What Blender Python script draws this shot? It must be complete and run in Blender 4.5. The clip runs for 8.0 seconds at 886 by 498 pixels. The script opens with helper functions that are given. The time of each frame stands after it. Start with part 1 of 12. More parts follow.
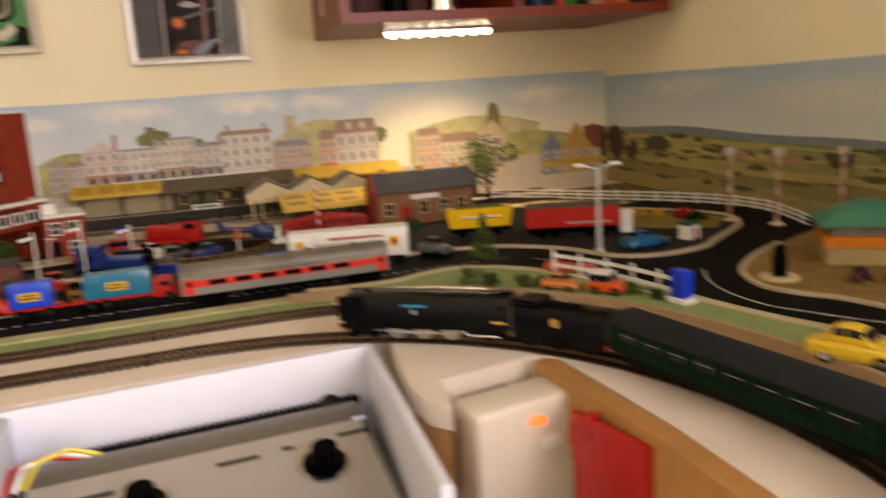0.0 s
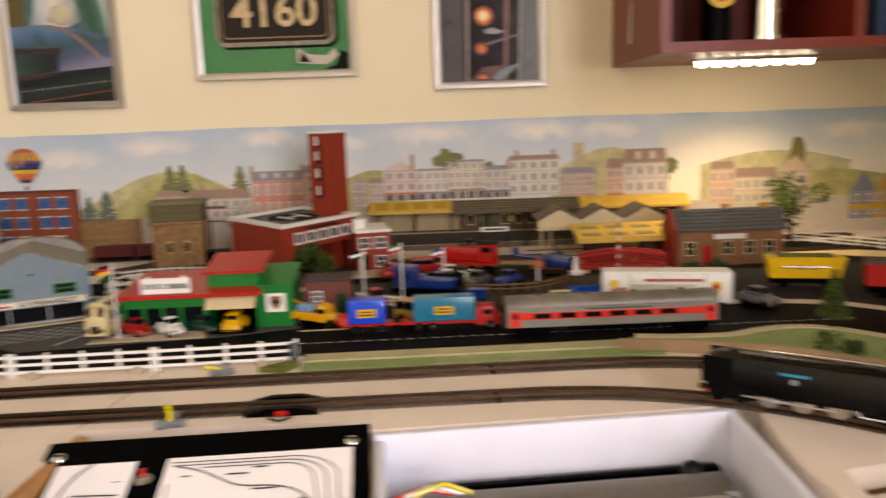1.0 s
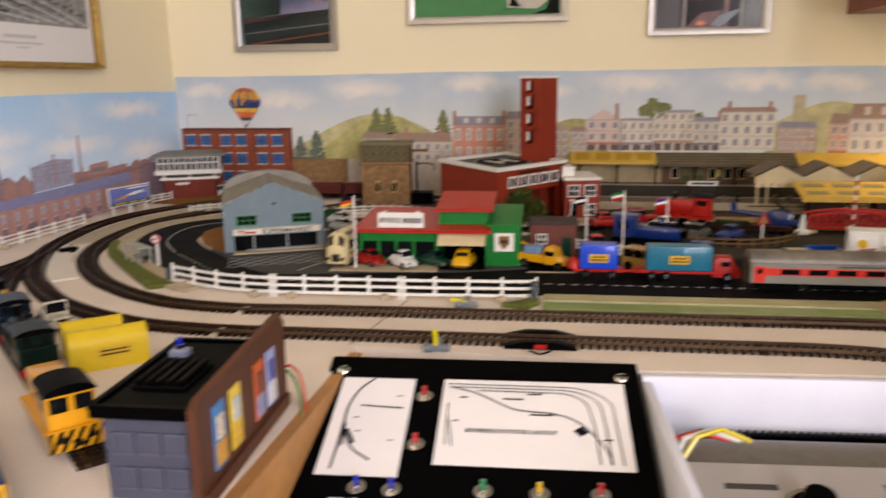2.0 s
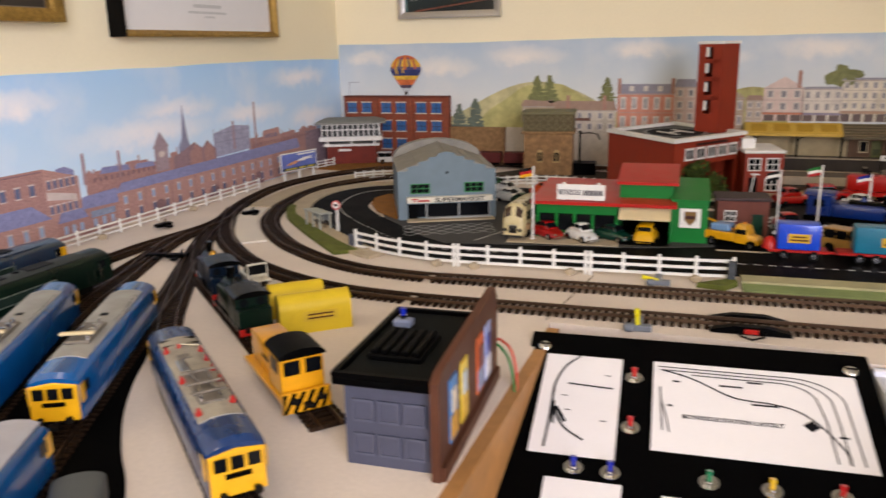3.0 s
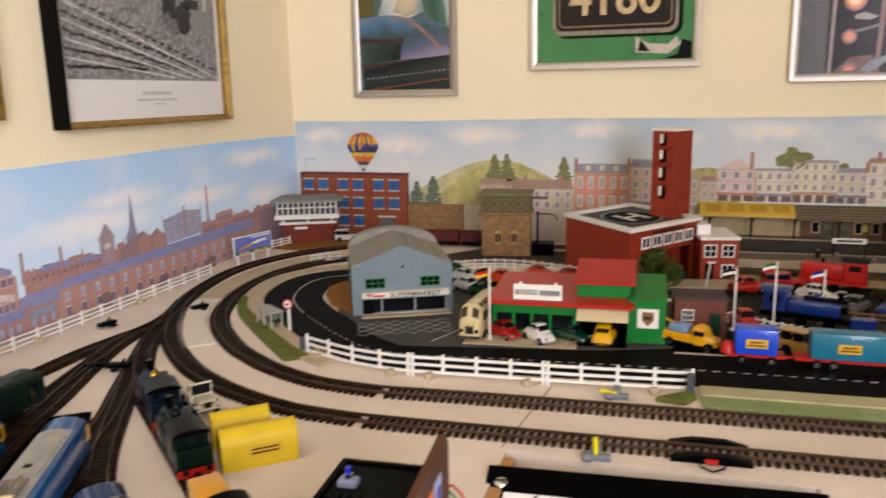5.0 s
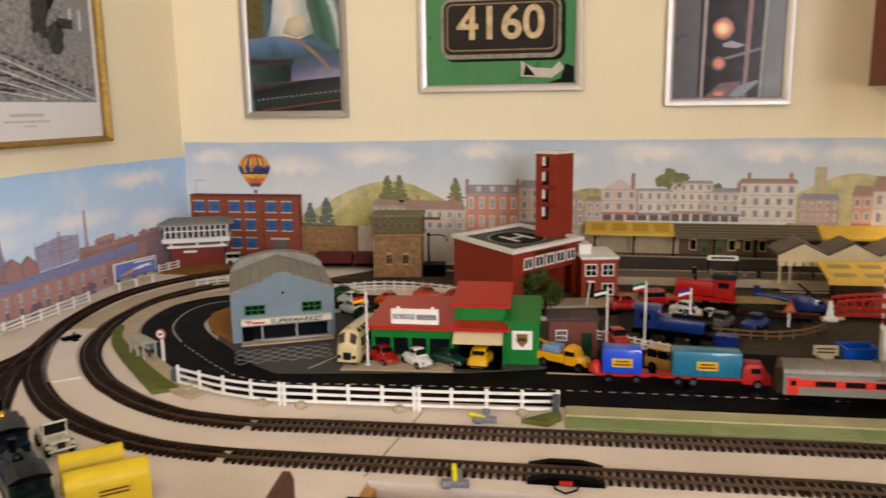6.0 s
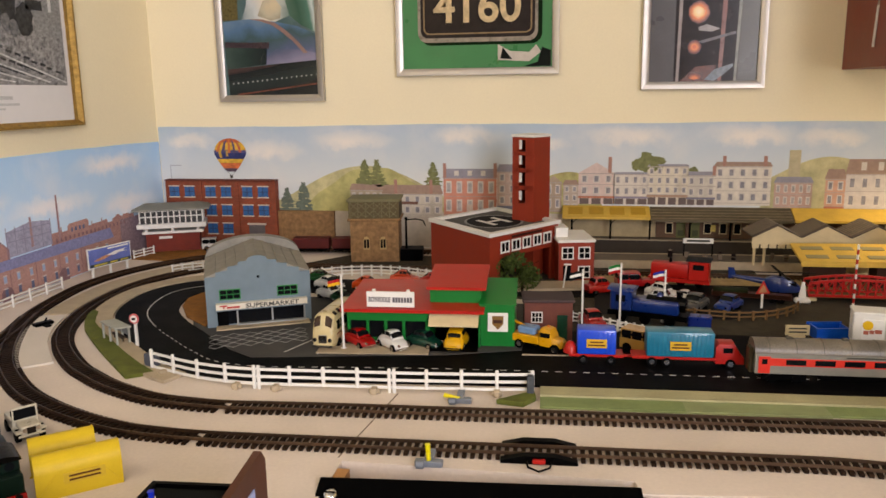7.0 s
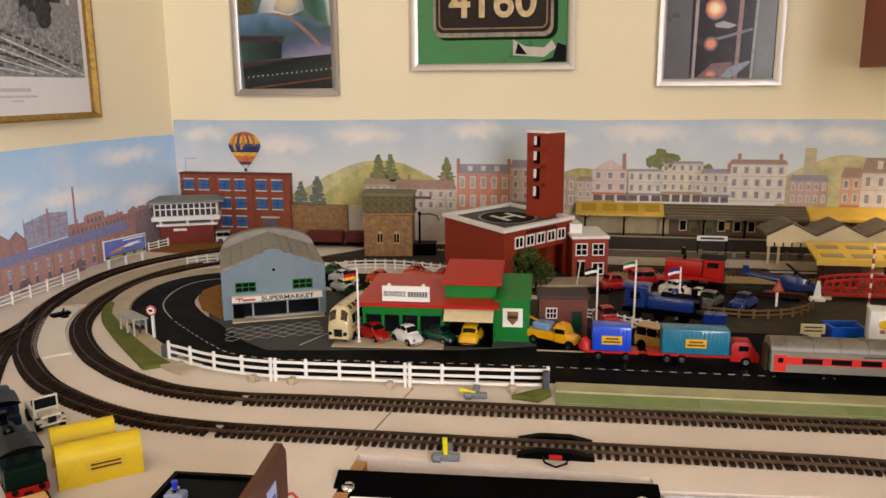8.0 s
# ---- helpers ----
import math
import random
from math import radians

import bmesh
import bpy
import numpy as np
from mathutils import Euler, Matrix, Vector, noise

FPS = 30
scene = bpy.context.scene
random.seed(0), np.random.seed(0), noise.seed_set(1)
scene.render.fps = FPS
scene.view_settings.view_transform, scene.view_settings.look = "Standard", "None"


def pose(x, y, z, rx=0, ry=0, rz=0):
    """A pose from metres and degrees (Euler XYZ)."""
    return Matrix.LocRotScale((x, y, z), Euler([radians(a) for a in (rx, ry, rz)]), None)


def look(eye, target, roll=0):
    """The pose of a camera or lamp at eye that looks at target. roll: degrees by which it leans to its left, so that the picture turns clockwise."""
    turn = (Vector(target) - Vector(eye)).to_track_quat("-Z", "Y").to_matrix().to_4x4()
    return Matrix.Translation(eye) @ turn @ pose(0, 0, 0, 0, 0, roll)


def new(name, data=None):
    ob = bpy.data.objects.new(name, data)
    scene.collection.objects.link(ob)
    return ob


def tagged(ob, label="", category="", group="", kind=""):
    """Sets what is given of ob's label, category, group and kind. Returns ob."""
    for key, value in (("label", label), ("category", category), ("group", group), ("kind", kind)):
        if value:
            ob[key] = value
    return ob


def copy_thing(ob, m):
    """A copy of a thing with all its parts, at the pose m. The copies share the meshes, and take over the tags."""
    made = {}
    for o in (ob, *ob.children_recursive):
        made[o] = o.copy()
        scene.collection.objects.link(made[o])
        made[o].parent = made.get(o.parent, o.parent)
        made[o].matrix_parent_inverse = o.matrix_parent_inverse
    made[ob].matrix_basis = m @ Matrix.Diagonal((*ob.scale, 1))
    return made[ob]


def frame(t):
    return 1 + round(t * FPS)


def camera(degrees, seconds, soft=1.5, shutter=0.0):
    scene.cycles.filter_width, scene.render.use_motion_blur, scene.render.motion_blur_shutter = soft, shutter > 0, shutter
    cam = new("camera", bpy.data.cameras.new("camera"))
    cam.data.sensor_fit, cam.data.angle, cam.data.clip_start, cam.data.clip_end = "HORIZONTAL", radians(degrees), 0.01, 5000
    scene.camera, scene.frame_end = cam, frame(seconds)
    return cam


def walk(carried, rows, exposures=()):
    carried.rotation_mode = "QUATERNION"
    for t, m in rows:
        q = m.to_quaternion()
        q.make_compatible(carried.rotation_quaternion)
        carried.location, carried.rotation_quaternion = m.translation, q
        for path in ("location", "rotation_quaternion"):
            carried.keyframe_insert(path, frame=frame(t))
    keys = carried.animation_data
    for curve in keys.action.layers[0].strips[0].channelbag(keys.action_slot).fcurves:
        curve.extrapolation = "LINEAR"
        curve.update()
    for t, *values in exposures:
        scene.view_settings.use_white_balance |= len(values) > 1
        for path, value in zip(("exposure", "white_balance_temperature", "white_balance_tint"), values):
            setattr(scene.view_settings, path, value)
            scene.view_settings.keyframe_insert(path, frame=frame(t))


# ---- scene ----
# ---------------------------------------------------------------- camera
cam = camera(59.75, 8.0, soft=1.5, shutter=0.7)
PATH = [
    (0.0, (0.0436, 0.0269, 1.1467), (0.5699, 1.9148, 0.7482), -3.85),
    (0.5, (-0.0257, 0.0652, 1.1669), (0.2453, 2.0175, 0.8274), -2.47),
    (1.0, (-0.0966, 0.0858, 1.1775), (-0.1047, 2.0582, 0.8464), -1.96),
    (1.5, (-0.1700, 0.0842, 1.1856), (-0.3758, 2.0424, 0.8346), -1.03),
    (2.0, (-0.2170, 0.0701, 1.1634), (-0.5876, 1.9867, 0.7286), -0.80),
    (3.5, (-0.3212, 0.0660, 1.1732), (-1.0632, 1.8502, 0.6572), -1.49),
    (4.0, (-0.3311, 0.0803, 1.1947), (-1.0835, 1.8663, 0.7008), -1.46),
    (4.5, (-0.3206, 0.0960, 1.2177), (-1.0062, 1.9221, 0.7761), -1.34),
    (6.0, (-0.2384, 0.1238, 1.2475), (-0.6279, 2.0514, 0.8834), -0.79),
    (6.5, (-0.2260, 0.1240, 1.2426), (-0.5389, 2.0605, 0.8524), -1.15),
    (7.0, (-0.2304, 0.1255, 1.2403), (-0.5723, 2.0558, 0.8440), -0.79),
    (7.5, (-0.2356, 0.1222, 1.2429), (-0.5826, 2.0491, 0.8347), -0.27),
    (8.0, (-0.2396, 0.1213, 1.2414), (-0.6026, 2.0450, 0.8320), -0.36),
]
walk(cam, [(t, look(eye, target, roll)) for t, eye, target, roll in PATH],
     [(0.0, -0.46, 7200, 15), (1.0, -0.44, 6850, 15), (2.2, -0.46, 6500, 14), (3.5, -0.44, 6250, 13), (4.5, -0.29, 6350, 13), (6.0, -0.42, 6600, 12), (8.0, -0.42, 6600, 12)])

# ---------------------------------------------------------------- sizes (metres)
T = 0.900                      # top of the layout boards
WEST, EAST, NORTH, SOUTH = -1.197, 0.985, 1.795, -3.1
CEIL = 2.4

# ---------------------------------------------------------------- world, lamps
world = bpy.data.worlds.new("world")
world.use_nodes = True
world.node_tree.nodes["Background"].inputs[0].default_value = (0.9, 0.95, 1.0, 1)
world.node_tree.nodes["Background"].inputs[1].default_value = 0.05
scene.world = world
scene.view_settings.exposure = 0.0


def area_lamp(name, m, size, watts, colour, size_y=None):
    data = bpy.data.lights.new(name, "AREA")
    data.energy, data.color, data.size = watts, colour, size
    if size_y:
        data.shape, data.size_y = "RECTANGLE", size_y
    ob = new(name, data)
    ob.matrix_world = m
    return ob


pendant = bpy.data.lights.new("ceiling_lamp", "POINT")
pendant.energy, pendant.color, pendant.shadow_soft_size = 6.7, (1.0, 0.775, 0.54), 0.14
new("ceiling_lamp", pendant).matrix_world = pose(-0.74, -0.05, 2.20)
area_lamp("window_daylight", look((EAST - 0.04, -1.95, 1.62), (-1.0, -1.95, 1.62)), 2.6, 215, (0.92, 0.905, 1.0), 1.4)
area_lamp("cabinet_lamp", look((0.505, 1.60, 1.262), (0.495, 1.625, 0.8)), 0.22, 1.6, (1.0, 0.76, 0.46), 0.03).data.spread = radians(102)


# ---------------------------------------------------------------- materials
def nodes_of(name):
    m = bpy.data.materials.new(name)
    m.use_nodes = True
    nt = m.node_tree
    return m, nt, nt.nodes["Principled BSDF"]


def deep(rgb):
    """Paint and plastic as dense as they are: the darker, the deeper."""
    return tuple(c ** 1.38 for c in rgb)


def mat(name, rgb, rough=0.5, metal=0.0, var=0.12, scale=60.0, fine=600.0, bump=0.05, coat=0.0, per_piece=0.0):
    """Paint, plastic, wood and the like: two scales of mottling, fine relief."""
    rgb = deep(rgb)
    m, nt, b = nodes_of(name)
    link, node = nt.links.new, nt.nodes.new
    co = node("ShaderNodeTexCoord")
    n1, n2 = node("ShaderNodeTexNoise"), node("ShaderNodeTexNoise")
    n1.inputs["Scale"].default_value, n2.inputs["Scale"].default_value = scale, fine
    n1.inputs["Detail"].default_value = 4
    for n in (n1, n2):
        link(co.outputs["Object"], n.inputs["Vector"])
    add = node("ShaderNodeMath")
    add.operation = "MULTIPLY_ADD"
    add.inputs[1].default_value = 0.65
    link(n1.outputs[0], add.inputs[0])
    sc = node("ShaderNodeMath")
    sc.operation = "MULTIPLY"
    sc.inputs[1].default_value = 0.35
    link(n2.outputs[0], sc.inputs[0])
    link(sc.outputs[0], add.inputs[2])
    val = node("ShaderNodeMapRange")
    val.inputs["From Min"].default_value, val.inputs["From Max"].default_value = 0.3, 0.7
    val.inputs["To Min"].default_value, val.inputs["To Max"].default_value = 1 - var, 1 + var
    link(add.outputs[0], val.inputs["Value"])
    out = val.outputs[0]
    if per_piece:
        inf = node("ShaderNodeObjectInfo")
        mr = node("ShaderNodeMapRange")
        mr.inputs["To Min"].default_value, mr.inputs["To Max"].default_value = 1 - per_piece, 1 + per_piece
        link(inf.outputs["Random"], mr.inputs["Value"])
        mu = node("ShaderNodeMath")
        mu.operation = "MULTIPLY"
        link(out, mu.inputs[0]), link(mr.outputs[0], mu.inputs[1])
        out = mu.outputs[0]
    hsv = node("ShaderNodeHueSaturation")
    hsv.inputs["Color"].default_value = (*rgb, 1)
    link(out, hsv.inputs["Value"])
    link(hsv.outputs[0], b.inputs["Base Color"])
    rr = node("ShaderNodeMapRange")
    rr.inputs["To Min"].default_value, rr.inputs["To Max"].default_value = max(0.03, rough - 0.1), min(1, rough + 0.1)
    link(n1.outputs[0], rr.inputs["Value"])
    link(rr.outputs[0], b.inputs["Roughness"])
    b.inputs["Metallic"].default_value = metal
    b.inputs["Coat Weight"].default_value = coat
    if not metal:
        b.inputs["Specular IOR Level"].default_value = 0.04 if max(rgb) < 0.03 and rough > 0.35 else 0.16 if max(rgb) < 0.03 else (0.28 if rough > 0.45 else 0.42)
    if bump:
        bp = node("ShaderNodeBump")
        bp.inputs["Strength"].default_value, bp.inputs["Distance"].default_value = bump, 0.001
        link(n2.outputs[0], bp.inputs["Height"])
        link(bp.outputs[0], b.inputs["Normal"])
    return m


def glow(name, rgb, strength):
    m, nt, b = nodes_of(name)
    b.inputs["Emission Color"].default_value = (*rgb, 1)
    b.inputs["Emission Strength"].default_value = strength
    b.inputs["Base Color"].default_value = (*rgb, 1)
    return m


def brick_mat(name, c1, c2, mortar, width, rough=0.85):
    """Printed or moulded brickwork too small to pick apart."""
    m, nt, b = nodes_of(name)
    link, node = nt.links.new, nt.nodes.new
    co, mp, br = node("ShaderNodeTexCoord"), node("ShaderNodeMapping"), node("ShaderNodeTexBrick")
    mp.inputs["Rotation"].default_value = (radians(90), 0, 0)
    link(co.outputs["Object"], mp.inputs["Vector"])
    link(mp.outputs[0], br.inputs["Vector"])
    c1, c2, mortar = deep(c1), deep(c2), deep(mortar)
    br.inputs["Color1"].default_value, br.inputs["Color2"].default_value = (*c1, 1), (*c2, 1)
    br.inputs["Mortar"].default_value = (*mortar, 1)
    br.inputs["Scale"].default_value = 1.0
    br.inputs["Brick Width"].default_value, br.inputs["Row Height"].default_value = width, width / 3
    br.inputs["Mortar Size"].default_value = width / 18
    nz = node("ShaderNodeTexNoise")
    nz.inputs["Scale"].default_value = 40
    link(co.outputs["Object"], nz.inputs["Vector"])
    mr = node("ShaderNodeMapRange")
    mr.inputs["To Min"].default_value, mr.inputs["To Max"].default_value = 0.7, 1.3
    link(nz.outputs[0], mr.inputs["Value"])
    hs = node("ShaderNodeHueSaturation")
    link(br.outputs["Color"], hs.inputs["Color"]), link(mr.outputs[0], hs.inputs["Value"])
    link(hs.outputs[0], b.inputs["Base Color"])
    b.inputs["Roughness"].default_value = rough
    bp = node("ShaderNodeBump")
    bp.inputs["Strength"].default_value, bp.inputs["Distance"].default_value, bp.invert = 0.3, 0.0004, True
    link(br.outputs["Fac"], bp.inputs["Height"]), link(bp.outputs[0], b.inputs["Normal"])
    return m


M = {}


def paint(key, rgb, rough=0.35, **kw):
    if key not in M:
        M[key] = mat(key, rgb, rough, **kw)
    return M[key]


WALL = mat("cream_wall", (0.90, 0.83, 0.64), 0.75, var=0.04, scale=3, fine=220, bump=0.12)
# ceiling greyed so that less light bounces back on the layout
CEILING = mat("low_bounce_ceiling", (0.58, 0.57, 0.54), 0.9, var=0.03, scale=4, fine=200)
CARPET = mat("grey_carpet", (0.16, 0.15, 0.15), 0.95, var=0.2, scale=30, fine=900, bump=0.4)
# brown chosen for the unseen south wall to hold down bounced light
LOWBOUNCE = mat("low_bounce_wall", (0.34, 0.27, 0.20), 0.6, var=0.15, scale=6, fine=120)
BOARD = mat("painted_board", (0.76, 0.685, 0.61), 0.7, var=0.09, scale=11, fine=260, bump=0.12)
BOARDWHITE = mat("white_card", (0.74, 0.69, 0.62), 0.7, var=0.05, scale=20, fine=300)
PINE = mat("pine_wood", (0.52, 0.31, 0.14), 0.5, var=0.22, scale=14, fine=90, bump=0.1)
ASPHALT = mat("black_road_card", (0.013, 0.0125, 0.0125), 0.6, var=0.3, scale=25, fine=900, bump=0.15)
TARMAC = mat("grey_tarmac_print", (0.065, 0.063, 0.062), 0.7, var=0.25, scale=60, fine=1400, bump=0.1)
SLEEPER = mat("sleeper_plastic", (0.062, 0.040, 0.026), 0.5, var=0.3, scale=90, fine=900, bump=0.2, per_piece=0.35)
RAIL = mat("steel_rail", (0.24, 0.17, 0.12), 0.36, metal=0.85, var=0.25, scale=80, bump=0.05)
GRASS = mat("grass_felt", (0.20, 0.22, 0.06), 0.95, var=0.3, scale=70, fine=1300, bump=0.6)
GREENPAPER = mat("green_paper", (0.32, 0.38, 0.19), 0.8, var=0.2, scale=30, fine=400)
CREAMTRIM = mat("cream_kerb", (0.54, 0.465, 0.35), 0.7, var=0.15, scale=40, fine=500)
WHITE = mat("white_plastic", (0.80, 0.79, 0.75), 0.4, var=0.05, scale=60)
BLACK = mat("black_plastic", (0.006, 0.006, 0.0065), 0.4, var=0.3, scale=70)
BLACKCARD = mat("black_panel", (0.004, 0.004, 0.0045), 0.75, var=0.2, scale=30, fine=700)
RED = mat("red_plastic", (0.50, 0.030, 0.018), 0.35, var=0.1, scale=50)
GREEN = mat("green_plastic", (0.012, 0.26, 0.06), 0.35, var=0.12, scale=50)
BRICKRED = mat("brick_red_plastic", (0.36, 0.075, 0.035), 0.55, var=0.1, scale=50)
STEEL = mat("bright_steel", (0.62, 0.61, 0.59), 0.22, metal=1.0, var=0.1)
ALU = mat("silver_frame", (0.55, 0.53, 0.50), 0.42, metal=0.9, var=0.06)
GLASSDARK = mat("dark_glazing", (0.02, 0.022, 0.025), 0.08, var=0.2)
BLUEGLASS = mat("blue_glazing", (0.10, 0.22, 0.42), 0.15, var=0.2)
YELLOW = mat("yellow_plastic", (0.80, 0.56, 0.02), 0.4, var=0.08, scale=60)
CHROME = mat("chrome", (0.75, 0.75, 0.75), 0.12, metal=1.0, var=0.05)


# ---------------------------------------------------------------- mesh helpers
def fresh():
    return bmesh.new()


def box(bm, x0, x1, y0, y1, z0, z1, m=None):
    vs = [Vector((x, y, z)) for z in (z0, z1) for y in (y0, y1) for x in (x0, x1)]
    if m:
        vs = [m @ v for v in vs]
    v = [bm.verts.new(p) for p in vs]
    for f in ((0, 2, 3, 1), (4, 5, 7, 6), (0, 1, 5, 4), (2, 6, 7, 3), (0, 4, 6, 2), (1, 3, 7, 5)):
        bm.faces.new([v[i] for i in f])
    return bm


def rbox(bm, x0, x1, y0, y1, z0, z1, r, seg=2):
    """A box with rounded edges, joined into bm."""
    tmp = fresh()
    box(tmp, x0, x1, y0, y1, z0, z1)
    bmesh.ops.bevel(tmp, geom=tmp.edges[:], offset=r, segments=seg, profile=0.5, affect="EDGES")
    return join(bm, tmp)


def join(bm, other, m=None):
    idx = {}
    for v in other.verts:
        idx[v] = bm.verts.new(m @ v.co if m else v.co)
    for f in other.faces:
        bm.faces.new([idx[v] for v in f.verts])
    other.free()
    return bm


def loft(bm, rings, cap=True, closed=True):
    """Skin through rings of points that have the same count."""
    rows = [[bm.verts.new(p) for p in ring] for ring in rings]
    n = len(rows[0])
    for a, b in zip(rows, rows[1:]):
        for i in range(n if closed else n - 1):
            j = (i + 1) % n
            bm.faces.new((a[i], a[j], b[j], b[i]))
    if cap and closed:
        bm.faces.new(rows[0][::-1])
        bm.faces.new(rows[-1])
    return bm


def prism(bm, outline, axis, a, b):
    """An outline of (u, v) pairs carried along an axis from a to b. x: (y, z); y: (x, z); z: (x, y)."""
    put = {"x": lambda u, v, w: (w, u, v), "y": lambda u, v, w: (u, w, v), "z": lambda u, v, w: (u, v, w)}[axis]
    return loft(bm, [[put(u, v, w) for u, v in outline] for w in (a, b)])


def cyl(bm, p, q, r0, r1=None, seg=12):
    p, q = Vector(p), Vector(q)
    r1 = r0 if r1 is None else r1
    d = (q - p).normalized()
    u = d.orthogonal().normalized()
    w = d.cross(u)
    ring = lambda c, r: [c + (u * math.cos(a) + w * math.sin(a)) * r for a in (2 * math.pi * i / seg for i in range(seg))]
    return loft(bm, [ring(p, r0), ring(q, max(r1, 1e-5))])


def tube(bm, pts, r, seg=6):
    pts = [Vector(p) for p in pts]
    rings = []
    for i, p in enumerate(pts):
        d = (pts[min(i + 1, len(pts) - 1)] - pts[max(i - 1, 0)]).normalized()
        u = d.cross(Vector((0.02, 0.03, 1))).normalized()
        w = d.cross(u)
        rings.append([p + (u * math.cos(a) + w * math.sin(a)) * r for a in (2 * math.pi * k / seg for k in range(seg))])
    return loft(bm, rings)


def dome(bm, c, r, rz=None, seg=12, rings=5, down=0.0):
    rz = rz or r
    out = []
    for k in range(rings + 1):
        a = -down + (math.pi / 2 + down) * k / rings
        out.append([(c[0] + r * math.cos(a) * math.cos(t), c[1] + r * math.cos(a) * math.sin(t), c[2] + rz * math.sin(a))
                    for t in (2 * math.pi * i / seg for i in range(seg))])
    out[-1] = [(c[0] + 1e-5 * math.cos(t), c[1] + 1e-5 * math.sin(t), c[2] + rz) for t in (2 * math.pi * i / seg for i in range(seg))]
    return loft(bm, out)


def mesh_of(name, bm, material):
    bmesh.ops.recalc_face_normals(bm, faces=bm.faces[:])
    for f in bm.faces:
        f.smooth = True
    for e in bm.edges:
        e.smooth = len(e.link_faces) == 2 and e.calc_face_angle(0) < 0.6
    me = bpy.data.meshes.new(name)
    bm.to_mesh(me)
    bm.free()
    me.materials.append(material)
    return me


def part(name, bm, material, parent=None, label="", m=None):
    ob = new(name, mesh_of(name, bm, material))
    ob.parent = parent
    if m:
        ob.matrix_basis = m
    if label:
        ob["label"] = label
    return ob


def thing(name, x, y, z, rz, label, category, group="", kind=""):
    ob = new(name)
    ob.empty_display_size = 0.02
    ob.matrix_basis = pose(x, y, z, 0, 0, rz)
    return tagged(ob, label, category, group, kind)


def single(name, bm, material, label, category, group="", kind="", m=None):
    return tagged(part(name, bm, material, None, "", m), label, category, group, kind)


def text_part(name, words, size, material, parent, m, label="", thick=0.0003, wide=1.0, bold=0.0):
    """Raised lettering as a mesh, centred at m, reading along its x."""
    cu = bpy.data.curves.new(name, "FONT")
    cu.body, cu.size, cu.align_x, cu.align_y, cu.extrude = words, size, "CENTER", "CENTER", thick
    cu.offset = bold
    tmp = new(name + "_curve", cu)
    dg = bpy.context.evaluated_depsgraph_get()
    me = bpy.data.meshes.new_from_object(tmp.evaluated_get(dg))
    bpy.data.objects.remove(tmp)
    me.materials.clear()
    me.materials.append(material)
    ob = new(name, me)
    ob.parent = parent
    ob.matrix_basis = m @ Matrix.Diagonal((wide, 1, 1, 1))
    if label:
        ob["label"] = label
    return ob


def route(x, y, heading, segs, step=0.006):
    """Straights ('s', length) and arcs ('a', radius, turn; left is positive) as points (x, y, heading in radians)."""
    h = radians(heading)
    pts = [(x, y, h)]
    for seg in segs:
        if seg[0] == "s":
            n = max(1, round(seg[1] / step))
            for _ in range(n):
                x, y = x + math.cos(h) * seg[1] / n, y + math.sin(h) * seg[1] / n
                pts.append((x, y, h))
        else:
            r, turn = seg[1], radians(seg[2])
            n = max(2, round(abs(turn) * r / step))
            for _ in range(n):
                d = turn / n
                c = 2 * r * math.sin(abs(d) / 2)
                x, y = x + math.cos(h + d / 2) * c, y + math.sin(h + d / 2) * c
                h += d
                pts.append((x, y, h))
    return pts


def smooth(pts, n=8):
    """A rounded line through a few plan points, as points (x, y, heading)."""
    v = [Vector(p) for p in pts]
    v = [2 * v[0] - v[1]] + v + [2 * v[-1] - v[-2]]
    out = []
    for i in range(1, len(v) - 2):
        p0, p1, p2, p3 = v[i - 1:i + 3]
        for k in range(n + (i == len(v) - 3)):
            s = k / n
            q = 0.5 * (2 * p1 + (p2 - p0) * s + (2 * p0 - 5 * p1 + 4 * p2 - p3) * s * s + (3 * p1 - p0 - 3 * p2 + p3) * s**3)
            d = 0.5 * ((p2 - p0) + 2 * (2 * p0 - 5 * p1 + 4 * p2 - p3) * s + 3 * (3 * p1 - p0 - 3 * p2 + p3) * s * s)
            out.append((q.x, q.y, math.atan2(d.y, d.x)))
    return out


def strip(bm, pts, left, right, z0, z1):
    """A band along a route, from its left offset to its right offset, z0 to z1."""
    rings = []
    for x, y, h in pts:
        nx, ny = -math.sin(h), math.cos(h)
        a, b = (x + nx * left, y + ny * left), (x - nx * right, y - ny * right)
        rings.append([(*a, z0), (*b, z0), (*b, z1), (*a, z1)])
    return loft(bm, rings)


def spaced(pts, gap, start=0.0):
    """Points along a route, gap apart."""
    out, at, want = [], 0.0, start
    for (x0, y0, h0), (x1, y1, h1) in zip(pts, pts[1:]):
        d = math.dist((x0, y0), (x1, y1))
        while want <= at + d and d > 0:
            f = (want - at) / d
            out.append((x0 + (x1 - x0) * f, y0 + (y1 - y0) * f, h0 + (h1 - h0) * f))
            want += gap
        at += d
    return out

# ---------------------------------------------------------------- room
def slab(name, x0, x1, y0, y1, z0, z1, material, label, category):
    return single(name, box(fresh(), x0, x1, y0, y1, z0, z1), material, label, category, kind="structure")


